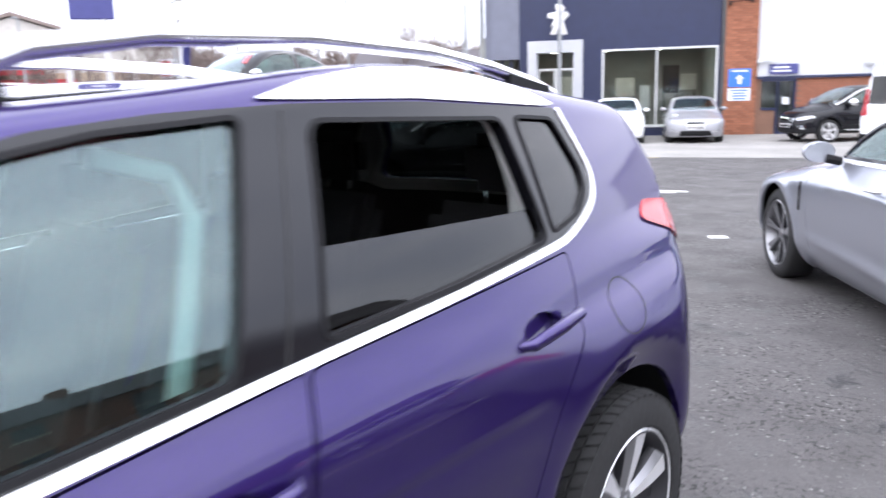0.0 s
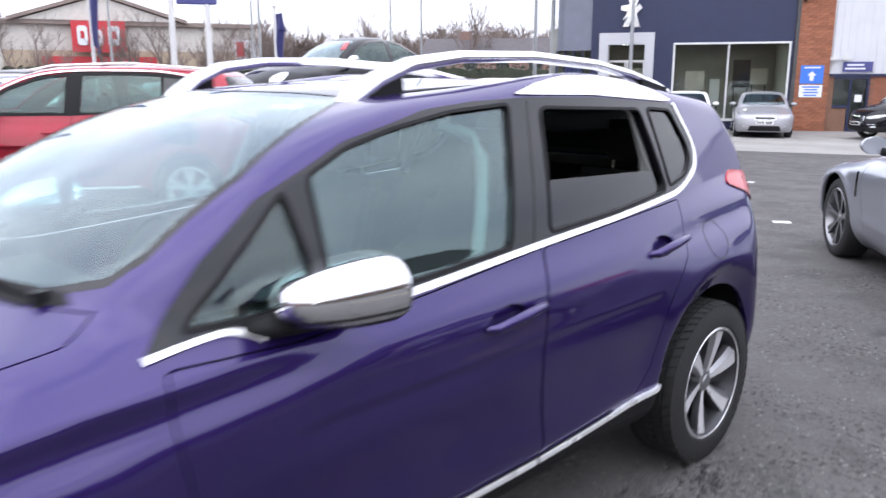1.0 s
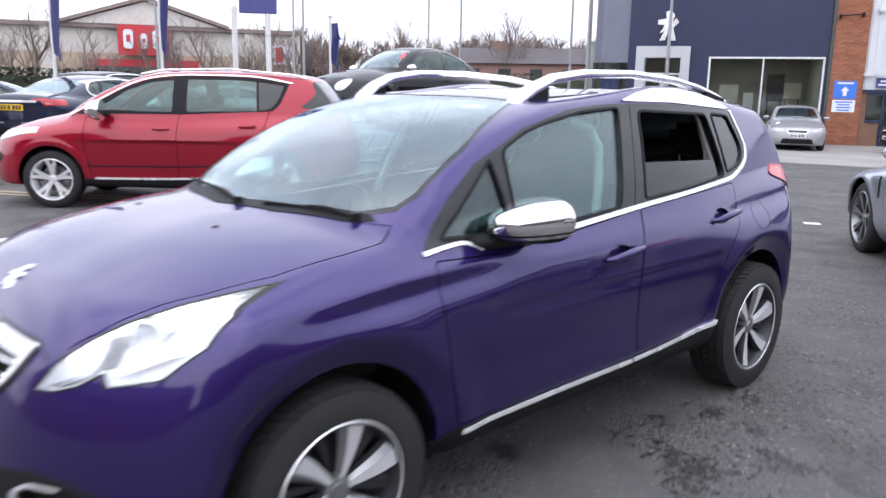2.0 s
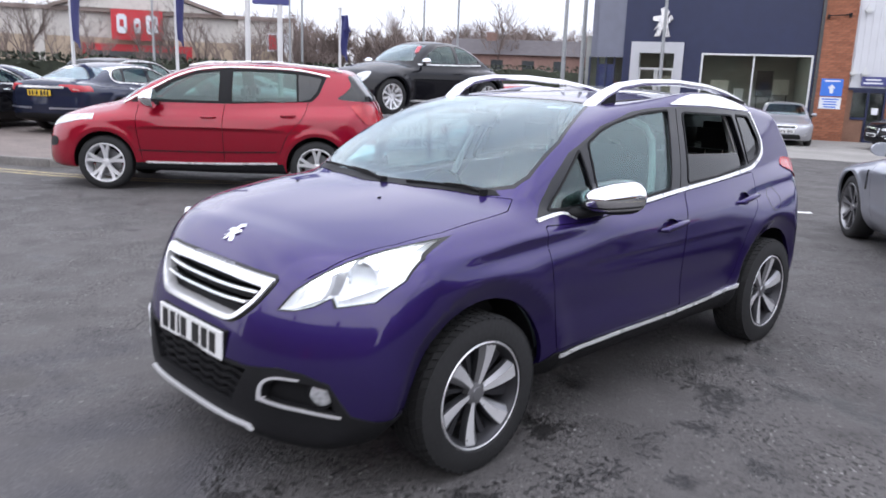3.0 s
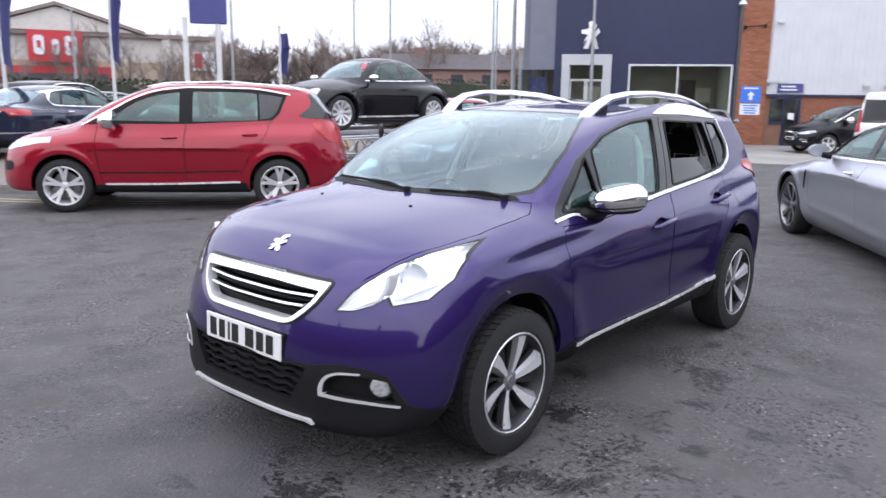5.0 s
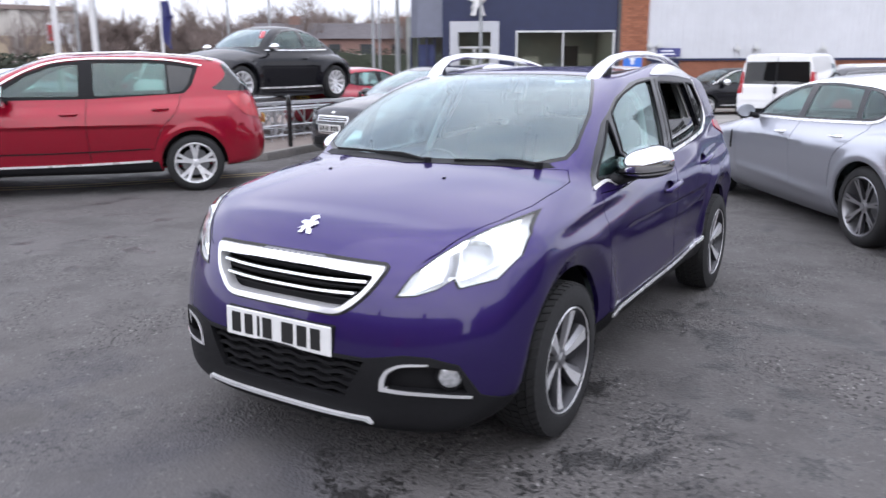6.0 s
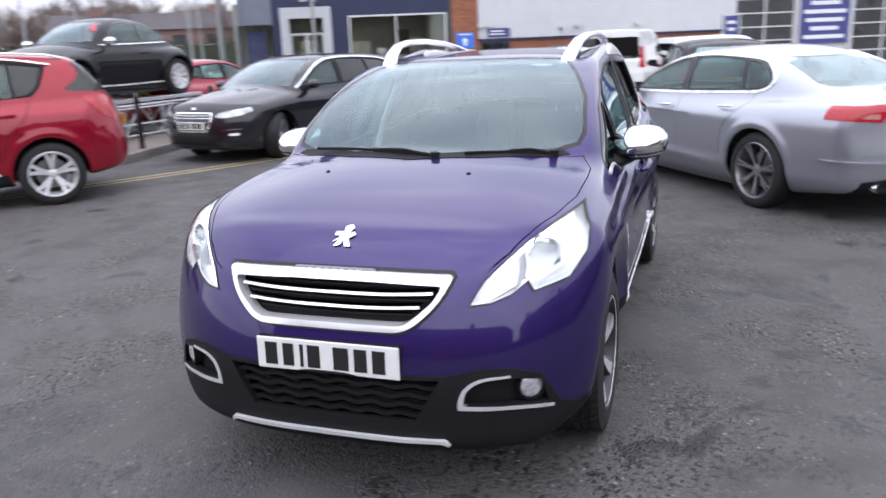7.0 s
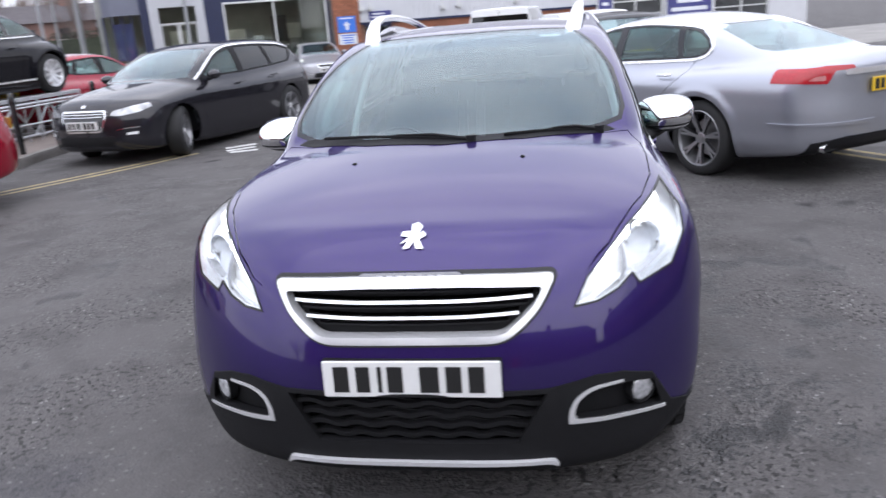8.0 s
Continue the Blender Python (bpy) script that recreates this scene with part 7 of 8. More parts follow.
HATCH = dict(
    half=0.90, base=2.60, wheel_r=0.325, wheel_w=0.215, rim_r=0.215, track=0.78, arch_r=0.36, span=(-1.05, 3.5), tall=1.65,
    plan=[(-0.9, -0.05), (-0.3, 0.0), (0.0, 0.0), (2.6, 0.0), (3.0, -0.03), (3.4, -0.09)],
    side=[(0.15, 0.82), (0.3, 0.86), (0.5, 0.885), (0.7, 0.897), (0.85, 0.885), (1.0, 0.84), (1.1, 0.79)],
    deck=[(-0.95, 0.62), (-0.78, 0.73), (-0.5, 0.83), (0.0, 0.95), (0.35, 1.01), (1.5, 1.03), (2.5, 1.06), (3.3, 1.06)], deck_fall=0.2,
    nose=[(0.1, -0.72), (0.28, -0.85), (0.5, -0.86), (0.65, -0.82), (0.85, -0.66)], nose_a=0.6, nose_p=3.2,
    tail=[(0.15, 3.2), (0.4, 3.30), (0.7, 3.30), (0.9, 3.25), (1.1, 3.18)], tail_a=0.55,
    floor=[(-0.9, 0.2), (-0.3, 0.18), (2.8, 0.18), (3.3, 0.3)],
    screen=(0.15, 1.0, 1.05, 1.42, 0.38), screen_w=(0.68, 0.52),
    back=(2.75, 1.42, 3.18, 1.02, 0.2), back_glass=[(-0.48, 1.34), (0.48, 1.34), (0.58, 1.06), (-0.58, 1.06)],
    roof=[(0.8, 1.39), (1.3, 1.445), (1.8, 1.46), (2.4, 1.435), (2.9, 1.38)], roof_fall=0.16, k_cant=0.06,
    cab=[(0.9, 0.83), (1.1, 0.765), (1.3, 0.68), (1.45, 0.60)], cab_plan=[(0.0, -0.05), (0.6, 0.0), (2.0, -0.01), (2.9, -0.08), (3.2, -0.13)],
    panes=[[(0.62, 1.03), (0.95, 1.22), (1.25, 1.32), (1.45, 1.34), (1.45, 1.04)], [(1.58, 1.04), (1.58, 1.35), (2.10, 1.33), (2.25, 1.08)], [(2.32, 1.09), (2.20, 1.32), (2.50, 1.27), (2.62, 1.14)]],
    dlo=[(0.52, 1.01), (0.93, 1.24), (1.25, 1.345), (1.6, 1.37), (2.2, 1.345), (2.55, 1.285), (2.7, 1.13), (2.3, 1.06), (1.5, 1.015)],
    front_pairs=[("headlamp", rounded([(0.42, 0.65), (0.48, 0.71), (0.80, 0.79), (0.82, 0.73), (0.62, 0.645)], 0.02), LAMP_CLUSTER, 0.005), ("fog_trim", strip([(0.52, 0.36), (0.62, 0.38), (0.70, 0.44)], 0.025), SATIN, 0.006)],
    front_panels=[("grille_surround", rounded([(-0.34, 0.70), (-0.30, 0.585), (0.30, 0.585), (0.34, 0.70)], 0.03), CHROME, 0.006), ("grille", rounded([(-0.315, 0.685), (-0.285, 0.60), (0.285, 0.60), (0.315, 0.685)], 0.03), GLOSS_BLACK, 0.010), ("lower_intake", rounded([(-0.50, 0.24), (-0.44, 0.40), (0.44, 0.40), (0.50, 0.24)], 0.03), PLASTIC, 0.005)],
    rear_pairs=[("tail_lamp", rounded([(0.52, 0.86), (0.54, 0.98), (0.84, 1.0), (0.86, 0.86)], 0.03), RED_LENS, 0.006)],
    lines=[[(1.52, 1.03), (1.50, 0.7), (1.52, 0.32)], [(2.3, 1.06), (2.25, 0.85), (2.1, 0.6)]],
    mirror=(0.85, 0.6, 1.02), plate_f=(-0.875, 0.50), plate_r=(3.31, 0.8), seats=False,
)
red, red_net = parked_car("people_carrier", MPV, PAINT_RED, FIVE, pose(-7.98, 2.20, 0, 0, 0, -40.5) @ Matrix.Scale(1.015, 4), 0.03, "red metallic people carrier with chrome window line, parked by the kerb")
silver, silver_net = parked_car("saloon_car", SALOON, PAINT_SILVER, SEVEN_TWIN, pose(0.55, 7.30, 0, 0, 0, 216.3), 0.03, "silver metallic saloon car with chrome-ringed windows, parked on asphalt")
parked_car("estate_car", ESTATE, PAINT_DARK, dict(FIVE_TWIN, rim=ALLOY_GREY, face=ALLOY_GREY), pose(-5.68, 7.37, 0, 0, 0, -11.3), 0.035, "dark grey estate car with a bright grille, parked at the kerb")
for sx in (1, -1):
    pipe = lathe([(-0.15, 0.040), (0.0, 0.045), (0.008, 0.042), (0.0, 0.039), (-0.15, 0.034)], 28, "Z")
    bmesh.ops.scale(pipe, vec=(1.7, 1, 1), verts=pipe.verts[:])
    part("exhaust_tip", pipe, CHROME, silver, at=pose(sx * 0.58, 3.98, 0.315, -90, 0, 0))
show, show_net = parked_car("display_car", BEETLE, PAINT_BLACK, dict(FIVE, spokes=10, split=0.0, w0=0.035, w1=0.05), pose(-9.574, 7.54, 0.81, 0, 0, -2), 0.035, "glossy black round-roofed car raised on a metal display stand")
lay(red, red_net, "sunroof", (rounded([(-0.42, 1.25), (0.42, 1.25), (0.44, 2.0), (-0.44, 2.0)], 0.08), "z", 1.4, 1.8), GLOSS_BLACK, 0.004, -0.01)
lay(show, show_net, "price_banner", ([(0.34, 1.03), (0.44, 1.06), (0.575, 0.86), (0.49, 0.82)], "z", 0.9, 1.6), RED_LENS, 0.006, -0.004, label="red slanting banner on the windscreen")
for sx in (1, -1):
    part("roof_rail", tube([(sx * 0.60, 1.0, 1.55), (sx * 0.62, 1.25, 1.60), (sx * 0.62, 2.0, 1.625), (sx * 0.58, 2.75, 1.57), (sx * 0.56, 2.9, 1.53)], 0.012, 8), TRIM, red)
# ---- the distance: shop, trees, hedge, poles ----
BARK = material("winter_bark", (0.10, 0.075, 0.06), 0.9, vary=0.3, scale=8)
# lightened: the haze over the far wood is put into the twig colour
TWIG = material("winter_twigs", (0.185, 0.145, 0.13), 0.9, vary=0.3, scale=3)
HEDGE = material("dark_hedge", (0.035, 0.042, 0.026), 0.85, vary=0.4, scale=5)
# the three store colours are raised to paint in distance haze
STORE_WALL = material("buff_brick", (0.44, 0.35, 0.26), 0.85, vary=0.15, scale=6)
STORE_PALE = material("pale_render", (0.58, 0.55, 0.51), 0.8, vary=0.12, scale=4)
STORE_ROOF = material("brown_roof", (0.24, 0.19, 0.17), 0.85, vary=0.2, scale=4)
SHOP_RED = material("red_sign_face", (0.50, 0.035, 0.045), 0.5, vary=0.1, scale=3)
POLE = material("galvanised_pole", (0.32, 0.33, 0.34), 0.5, 0.5, vary=0.15, scale=12)
POLE_WHITE = material("white_pole", (0.66, 0.66, 0.66), 0.45, vary=0.06, scale=12)
HOUSE = material("house_brick", (0.16, 0.09, 0.07), 0.9, vary=0.25, scale=9)
SLATE = material("slate_roof", (0.055, 0.052, 0.055), 0.8, vary=0.25, scale=9)


def limb(V, F, p, d, length, r, depth, rng, fine):
    """A tapered, slightly bent limb that forks."""
    sides = 5 if depth < 2 else 3
    pts = [p]
    for k in range(3):
        d = (d + Vector((rng.uniform(-1, 1), rng.uniform(-1, 1), rng.uniform(-0.3, 0.6))) * 0.16).normalized()
        pts.append(pts[-1] + d * length / 3)
    side = d.cross(Vector((0.3, 0.2, 1))).normalized()
    up = side.cross(d)
    base = len(V)
    for i, q in enumerate(pts):
        rr = r * (1 - 0.22 * i)
        for j in range(sides):
            a = 2 * math.pi * j / sides
            V.append(q + side * math.cos(a) * rr + up * math.sin(a) * rr)
    for i in range(3):
        for j in range(sides):
            F.append((base + i * sides + j, base + i * sides + (j + 1) % sides, base + (i + 1) * sides + (j + 1) % sides, base + (i + 1) * sides + j))
    if depth >= fine:
        for _ in range(3 if fine > 3 else 7):
            t = pts[rng.randint(1, 3)]
            e = (d + Vector((rng.uniform(-1, 1), rng.uniform(-1, 1), rng.uniform(-0.4, 1))) * 0.8).normalized() * length * (rng.uniform(0.5, 1.0) if fine > 3 else rng.uniform(0.7, 1.8))
            w = e.cross(Vector((rng.uniform(-1, 1), rng.uniform(-1, 1), 1))).normalized() * r * 0.8
            n = len(V)
            V.extend([t - w, t + w, t + e])
            F.append((n, n + 1, n + 2))
        return
    for k in range(rng.randint(3, 4)):
        t = pts[rng.randint(1, 3)]
        e = (d + Vector((rng.uniform(-1, 1), rng.uniform(-1, 1), rng.uniform(-0.15, 0.7))) * 0.75).normalized()
        limb(V, F, t, e, length * rng.uniform(0.6, 0.8), r * 0.5, depth + 1, rng, fine)


def tree_data(seed, high, fine=4, thick=1.5):
    rng = random.Random(seed)
    V, F = [], []
    limb(V, F, Vector((0, 0, 0)), Vector((0, 0, 1)), high * 0.34, high * 0.016 * thick, 0, rng, fine)
    return V, F


def tree_mesh(name, seed, high, fine=4):
    V, F = tree_data(seed, high, fine)
    me = bpy.data.meshes.new(name)
    me.from_pydata([tuple(v) for v in V], [], F)
    me.materials.append(TWIG)
    me.update()
    return me


def bare_tree(x, y, high, mesh, turn, group):
    t = tagged(part_of("bare_tree", mesh, at=Matrix.Translation((x, y, ground_z(x, y) - 0.05)) @ Matrix.Rotation(turn, 4, "Z") @ Matrix.Scale(high / 8.0, 4)), "leafless brown winter tree", "tree", group)
    return t


TREES = [tree_mesh("bare_tree", s, 8.0) for s in (3, 8, 15, 21)]
rng = random.Random(11)
for x, y, h in ((-62, 30, 9.5), (-58, 33.5, 9), (-60, 27.5, 7), (-64, 21, 8.5), (-57, 36, 8), (-55, 31, 6.5), (-63, 16, 8), (-66, 13, 9), (-47, 52, 11), (-43, 58, 10), (-55, 47, 10), (-36, 63, 9), (-30, 58, 9)):
    bare_tree(x, y, h, TREES[rng.randint(0, 3)], rng.uniform(0, 6), "bare trees")


for k in range(11):
    s_, d_ = -14 + 2.7 * k + rng.uniform(-1, 1), rng.uniform(4, 11)
    bare_tree(-67.2 + 0.39 * s_ + 0.92 * d_, 27.3 + 0.92 * s_ - 0.39 * d_, rng.uniform(6.5, 10), TREES[k % 4], rng.uniform(0, 6), "bare trees")


def far_wood():
    """The brown winter wood along the horizon, in one mesh."""
    V, F = [], []
    r = random.Random(5)
    kinds = [tree_data(s, 9.0, 3, 2.6) for s in (31, 32, 33, 34)]
    for i in range(400):
        a = radians(r.uniform(18, 80))
        d = r.uniform(82, 125)
        x, y = 2 - d * math.sin(a), -1 + d * math.cos(a)
        sc = r.uniform(0.6, 1.05) * d / 95
        if math.degrees(a) < 34:
            sc *= 0.75
        m = Matrix.Translation((x, y, -0.3)) @ Matrix.Rotation(r.uniform(0, 6), 4, "Z") @ Matrix.Diagonal((sc * 1.25, sc * 1.25, sc, 1))
        kv, kf = kinds[i % 4]
        n = len(V)
        V.extend([tuple(m @ v) for v in kv])
        F.extend([tuple(n + j for j in f) for f in kf])
    me = bpy.data.meshes.new("far_wood")
    me.from_pydata(V, [], F)
    me.materials.append(TWIG)
    me.update()
    tagged(part_of("far_wood", me), "brown leafless wood along the horizon", "woodland", kind="stuff")


far_wood()


def leafy_bank(name, x0, y0, x1, y1, wide, high, count, seed, label):
    """A clipped hedge or bank of scrub of many small leaves over a rough core."""
    r = random.Random(seed)
    a, b = Vector((x0, y0, 0)), Vector((x1, y1, 0))
    d = (b - a).normalized()
    q = Vector((-d.y, d.x, 0))
    V, F = [], []
    L = (b - a).length
    n = int(L / 0.5) + 1
    for i in range(n + 1):
        c = a + d * (L * i / n)
        hh = high * (0.86 + 0.1 * noise.noise(c * 0.9))
        V += [tuple(c + q * wide / 2), tuple(c + q * wide * 0.45 + Vector((0, 0, hh))), tuple(c - q * wide * 0.45 + Vector((0, 0, hh))), tuple(c - q * wide / 2)]
    for i in range(n):
        k = 4 * i
        F += [(k + j, k + j + 1, k + j + 5, k + j + 4) for j in range(3)]
    for _ in range(count):
        c = a + d * (L * r.random()) + q * (r.uniform(-0.52, 0.52) * wide) + Vector((0, 0, high * (r.random() ** 0.5) * 1.02))
        s = r.uniform(0.06, 0.16)
        u = Vector((r.uniform(-1, 1), r.uniform(-1, 1), r.uniform(-1, 1))).normalized() * s
        v = u.cross(Vector((r.uniform(-1, 1), r.uniform(-1, 1), 1))).normalized() * s * 0.6
        k = len(V)
        V += [tuple(c - u), tuple(c + v), tuple(c + u), tuple(c - v)]
        F.append((k, k + 1, k + 2, k + 3))
    me = bpy.data.meshes.new(name)
    me.from_pydata(V, [], F)
    me.materials.append(HEDGE)
    me.update()
    tagged(part_of(name, me), label, "hedge", kind="stuff")


leafy_bank("hedge", -33, 2, -27, 22, 1.4, 1.9, 5000, 2, "dark clipped hedge behind the parked cars")
leafy_bank("scrub_bank", -48, 40, -14, 60, 4.0, 2.6, 6000, 3, "low dark scrub along the far side of the yard")


def store():
    """The buff-brick shop with a gable and a red sign."""
    m = Matrix.Translation((-67.2, 27.3, 0)) @ Matrix.Rotation(math.atan2(22.7, 9.6), 4, "Z")
    s = thing("retail_store", "buff brick retail store with a gabled front and red sign", "building", m)
    part("wall", box(-34, 13.6, 0, 14, 0, 3.9), STORE_WALL, s, smooth=False)
    part("upper_wall", box(-34, 13.6, 0.02, 14, 3.9, 6.0), STORE_PALE, s, smooth=False)
    part("eave_board", box(-34, 13.8, -0.5, 14, 6.0, 6.35), STORE_ROOF, s, smooth=False)
    part("gable", prism([(-6, 6.35), (0.2, 8.3), (6.4, 6.35)], "y", -0.6, 3), STORE_PALE, s, smooth=False)
    for a, b in (((-6.8, 6.2), (0.2, 8.4)), ((0.2, 8.4), (7.2, 6.2))):
        part("verge", prism([a, b, (b[0], b[1] + 0.3), (a[0], a[1] + 0.3)], "y", -0.9, 3.2), STORE_ROOF, s, smooth=False)
    sg = part("sign_panel", box(-2.1, 2.1, -0.9, -0.7, 3.75, 6.3), SHOP_RED, s, smooth=False)
    for x, w, z0, z1 in ((-1.25, 0.8, 4.3, 5.9), (0.0, 0.55, 4.3, 5.6), (1.2, 0.95, 4.3, 5.9)):
        part("sign_shape", box(x - w / 2, x + w / 2, -1.0, -0.9, z0, z1, 0.12, 2), SIGN_WHITE, sg)
        part("sign_counter", box(x - w / 5, x + w / 5, -1.02, -1.0, z0 + 0.55, z1 - 0.45), SHOP_RED, sg, smooth=False)
    part("entrance", box(-4.5, 4.5, -0.4, -0.05, 0.2, 3.4), SHOP_RED, s, smooth=False)
    part("entrance_glass", box(-4.0, 4.0, -0.5, -0.4, 0.3, 2.8), SHUTTER, s, smooth=False)
    for i in range(12):
        x = -33 + i * 4.2
        if abs(x) > 5:
            part("pilaster", box(x - 0.4, x + 0.4, -0.35, 0, 0, 6.0), STORE_PALE, s, smooth=False)
    b2 = part("sign_panel", box(11.2, 13.2, -0.6, -0.4, 3.3, 5.0), SIGN_WHITE, s, smooth=False)
    part("sign_shape", box(11.3, 12.0, -0.7, -0.6, 3.5, 4.8), SHOP_RED, b2, smooth=False)


store()


def flag_pole(x, y, high, drop, w, side, label):
    p = thing("flag_pole", label, "flag pole", Matrix.Translation((x, y, ground_z(x, y))), "flag poles")
    part("pole", tube([(0, 0, 0), (0, 0, high)], [0.048, 0.034], 10), POLE_WHITE, p)
    part("finial", lathe([(high, 0.05), (high + 0.05, 0.06), (high + 0.1, 0.0)], 10, "Z"), POLE_WHITE, p)
    bm = bmesh.new()
    rows = []
    for i in range(9):
        z = high - 0.15 - drop * i / 8
        rows.append([bm.verts.new((side * (0.05 + w * j / 5), 0.05 * math.sin(i * 0.8 + j * 1.1) * (0.3 + j / 5), z - 0.04 * j * math.sin(i))) for j in range(6)])
    for a, b in zip(rows, rows[1:]):
        for j in range(5):
            bm.faces.new((a[j], a[j + 1], b[j + 1], b[j]))
    bmesh.ops.solidify(bm, geom=bm.faces[:], thickness=0.006)
    part("banner", bm, PURPLE_SIGN, p)


for x, y, hgt, drop, w, side in ((-17.95, 4.95, 4.6, 2.35, 0.62, 1), (-17.0, 7.2, 4.6, 2.2, 0.45, 1), (-14.85, 10.8, 3.2, 1.0, 0.35, 1), (-28.6, 4.5, 5.2, 2.6, 0.7, 1)):
    flag_pole(x, y, hgt, drop, w, side, "white pole with a hanging violet-blue banner")
for x, y in ((-16.2, 8.8), (-15.75, 9.5)):
    tagged(part("sign_post", tube([(x, y, ground_z(x, y)), (x, y, 3.4)], 0.07, 10), POLE_WHITE), "white steel post of the tall roadside sign", "post", group="sign posts")
sb = tagged(part("tall_sign", box(-0.30, 0.64, -0.05, 0.05, 3.24, 4.9, 0.02), PURPLE_SIGN, at=Matrix.Translation((-15.95, 9.15, 0)) @ Matrix.Rotation(radians(57), 4, "Z")), "violet-blue sign board high on two white posts", "sign")
part("print_bar", box(0.02, 0.32, -0.06, -0.05, 3.9, 4.3), SIGN_WHITE, sb)


def lamp_post(x, y, high, r, arm, label):
    z = ground_z(x, y)
    p = thing("street_lamp", label, "street lamp", Matrix.Translation((x, y, z)), "lamp posts")
    part("pole", tube([(0, 0, 0), (0, 0, 1.0), (0, 0, high)], [r * 1.5, r * 1.2, r * 0.8], 10), POLE, p)
    part("arm", tube([(0, 0, high - 0.05), (arm * 0.5, 0, high + 0.05), (arm, 0, high + 0.08)], r * 0.6, 8), POLE, p)
    part("lamp_head", box(arm - 0.1, arm + 0.45, -0.14, 0.14, high + 0.02, high + 0.14, 0.04, 2), POLE, p)


for x, y, hgt, r, arm in ((-25.6, 25.85, 9.0, 0.05, 0.8), (-20.95, 29.9, 9.5, 0.10, 0.8), (-22.5, 30.5, 8.0, 0.05, -0.7), (-36, 33, 7.6, 0.07, 0.9), (-44, 28, 7.6, 0.07, 0.9), (-30, 40, 8.5, 0.08, 0.9), (-52, 22, 7.0, 0.08, -0.8), (-33.5, 22, 7.4, 0.06, 0.7)):
    lamp_post(x, y, hgt, r, arm, "slim grey galvanised lamp post")
pp = FACE @ Vector((-4.75, -1.4, 0))
lamp_post(pp.x, pp.y, 6.6, 0.055, 0.7, "grey lamp post before the showroom portal")

# two-storey brick terrace of shops beyond the yard, between wood and showroom
FAR_BRICK = material("faded_brick", (0.27, 0.165, 0.14), 0.9, vary=0.2, scale=3)
FAR_SLATE = material("grey_far_roof", (0.085, 0.075, 0.08), 0.85, vary=0.2, scale=2)
DARK_PANE = material("dark_far_window", (0.04, 0.045, 0.05), 0.2, vary=0.3, scale=2)


def far_terrace(x, y, turn, w, high, label):
    sh = thing("shop_terrace", label, "building", pose(x, y, -0.2, 0, 0, turn))
    part("wall", box(-w / 2, w / 2, 0, 7, 0, high), FAR_BRICK, sh, smooth=False)
    part("roof", prism([(-0.4, high), (3.5, high + 1.5), (7.4, high)], "x", -w / 2 - 0.3, w / 2 + 0.3), FAR_SLATE, sh, smooth=False)
    part("fascia", box(-w / 2, w / 2, -0.12, 0.0, high * 0.46, high * 0.56), STORE_PALE, sh, smooth=False)
    n = int(w / 2.6)
    for i in range(n):
        c = -w / 2 + (i + 0.5) * w / n
        win = part("window", box(c - 0.55, c + 0.55, -0.05, 0.0, high * 0.66, high * 0.88), DARK_PANE, sh, smooth=False)
        part("sill", box(c - 0.65, c + 0.65, -0.14, 0.0, high * 0.63, high * 0.66), STORE_PALE, win, smooth=False)
        part("shop_window", box(c - 1.0, c + 1.0, -0.06, 0.0, 0.4, high * 0.44), DARK_PANE, sh, smooth=False)
        part("pilaster", box(c + w / n / 2 - 0.12, c + w / n / 2 + 0.12, -0.16, 0.0, 0.0, high * 0.46), STORE_PALE, sh, smooth=False)
    for k in (-0.3, 0.28):
        part("chimney", box(k * w - 0.5, k * w + 0.5, 3.1, 3.9, high + 0.9, high + 2.1), FAR_BRICK, sh, smooth=False)


far_terrace(-43.0, 54.0, 37, 17, 3.9, "faded red brick terrace of shops with a grey roof")
far_terrace(-31.5, 60.5, 30, 13, 3.3, "low faded brick shops with pale fascia boards")
for x, y, h in ((-39, 56.5, 8.0), (-37, 55, 7.4), (-35.5, 57.5, 7.8)):
    bare_tree(x, y, h, TREES[1], h, "bare trees")


# houses and trees on the near side of the yard, behind the camera: unseen, placed for reflections
def house(x, y, turn, w, seed):
    h = thing("terraced_house", "dark red brick house with a slate roof", "house", pose(x, y, 0, 0, 0, turn), "houses behind the yard")
    part("wall", box(-w / 2, w / 2, -4, 4, 0, 5.0), HOUSE, h, smooth=False)
    part("roof", prism([(-4.4, 4.9), (0, 7.8), (4.4, 4.9)], "x", -w / 2, w / 2), SLATE, h, smooth=False)
    part("chimney", box(w / 2 - 1.2, w / 2 - 0.4, -0.5, 0.5, 7.0, 8.8, 0.03), HOUSE, h, smooth=False)
    for k in (-0.28, 0.28):
        for z in (0.9, 3.2):
            wn_ = part("window", box(k * w - 0.6, k * w + 0.6, -4.06, -4.0, z, z + 1.2), SHUTTER, h, smooth=False)
            part("sill", box(k * w - 0.7, k * w + 0.7, -4.14, -4.0, z - 0.1, z), STORE_PALE, wn_, smooth=False)
    part("door", box(-0.5, 0.5, -4.06, -4.0, 0, 2.1), SHOP_RED if seed % 2 else PURPLE_SIGN, h, smooth=False)


for i in range(5):
    house(31 + 1.2 * i, -16 + 11.5 * i, -90, 11.46, i)
# unseen back row, added so that the front bumper mirrors a dark band
for i in range(3):
    house(-10 + 14 * i, -27, 180, 13.9, i)
for x, y, h in ((27, -8, 8), (28.5, 6, 7), (27.5, 18, 9), (29, 30, 8), (12, -21, 8), (-18, -22, 9), (2, -21.5, 7)):
    bare_tree(x, y, h, TREES[rng.randint(0, 3)], rng.uniform(0, 6), "bare trees")
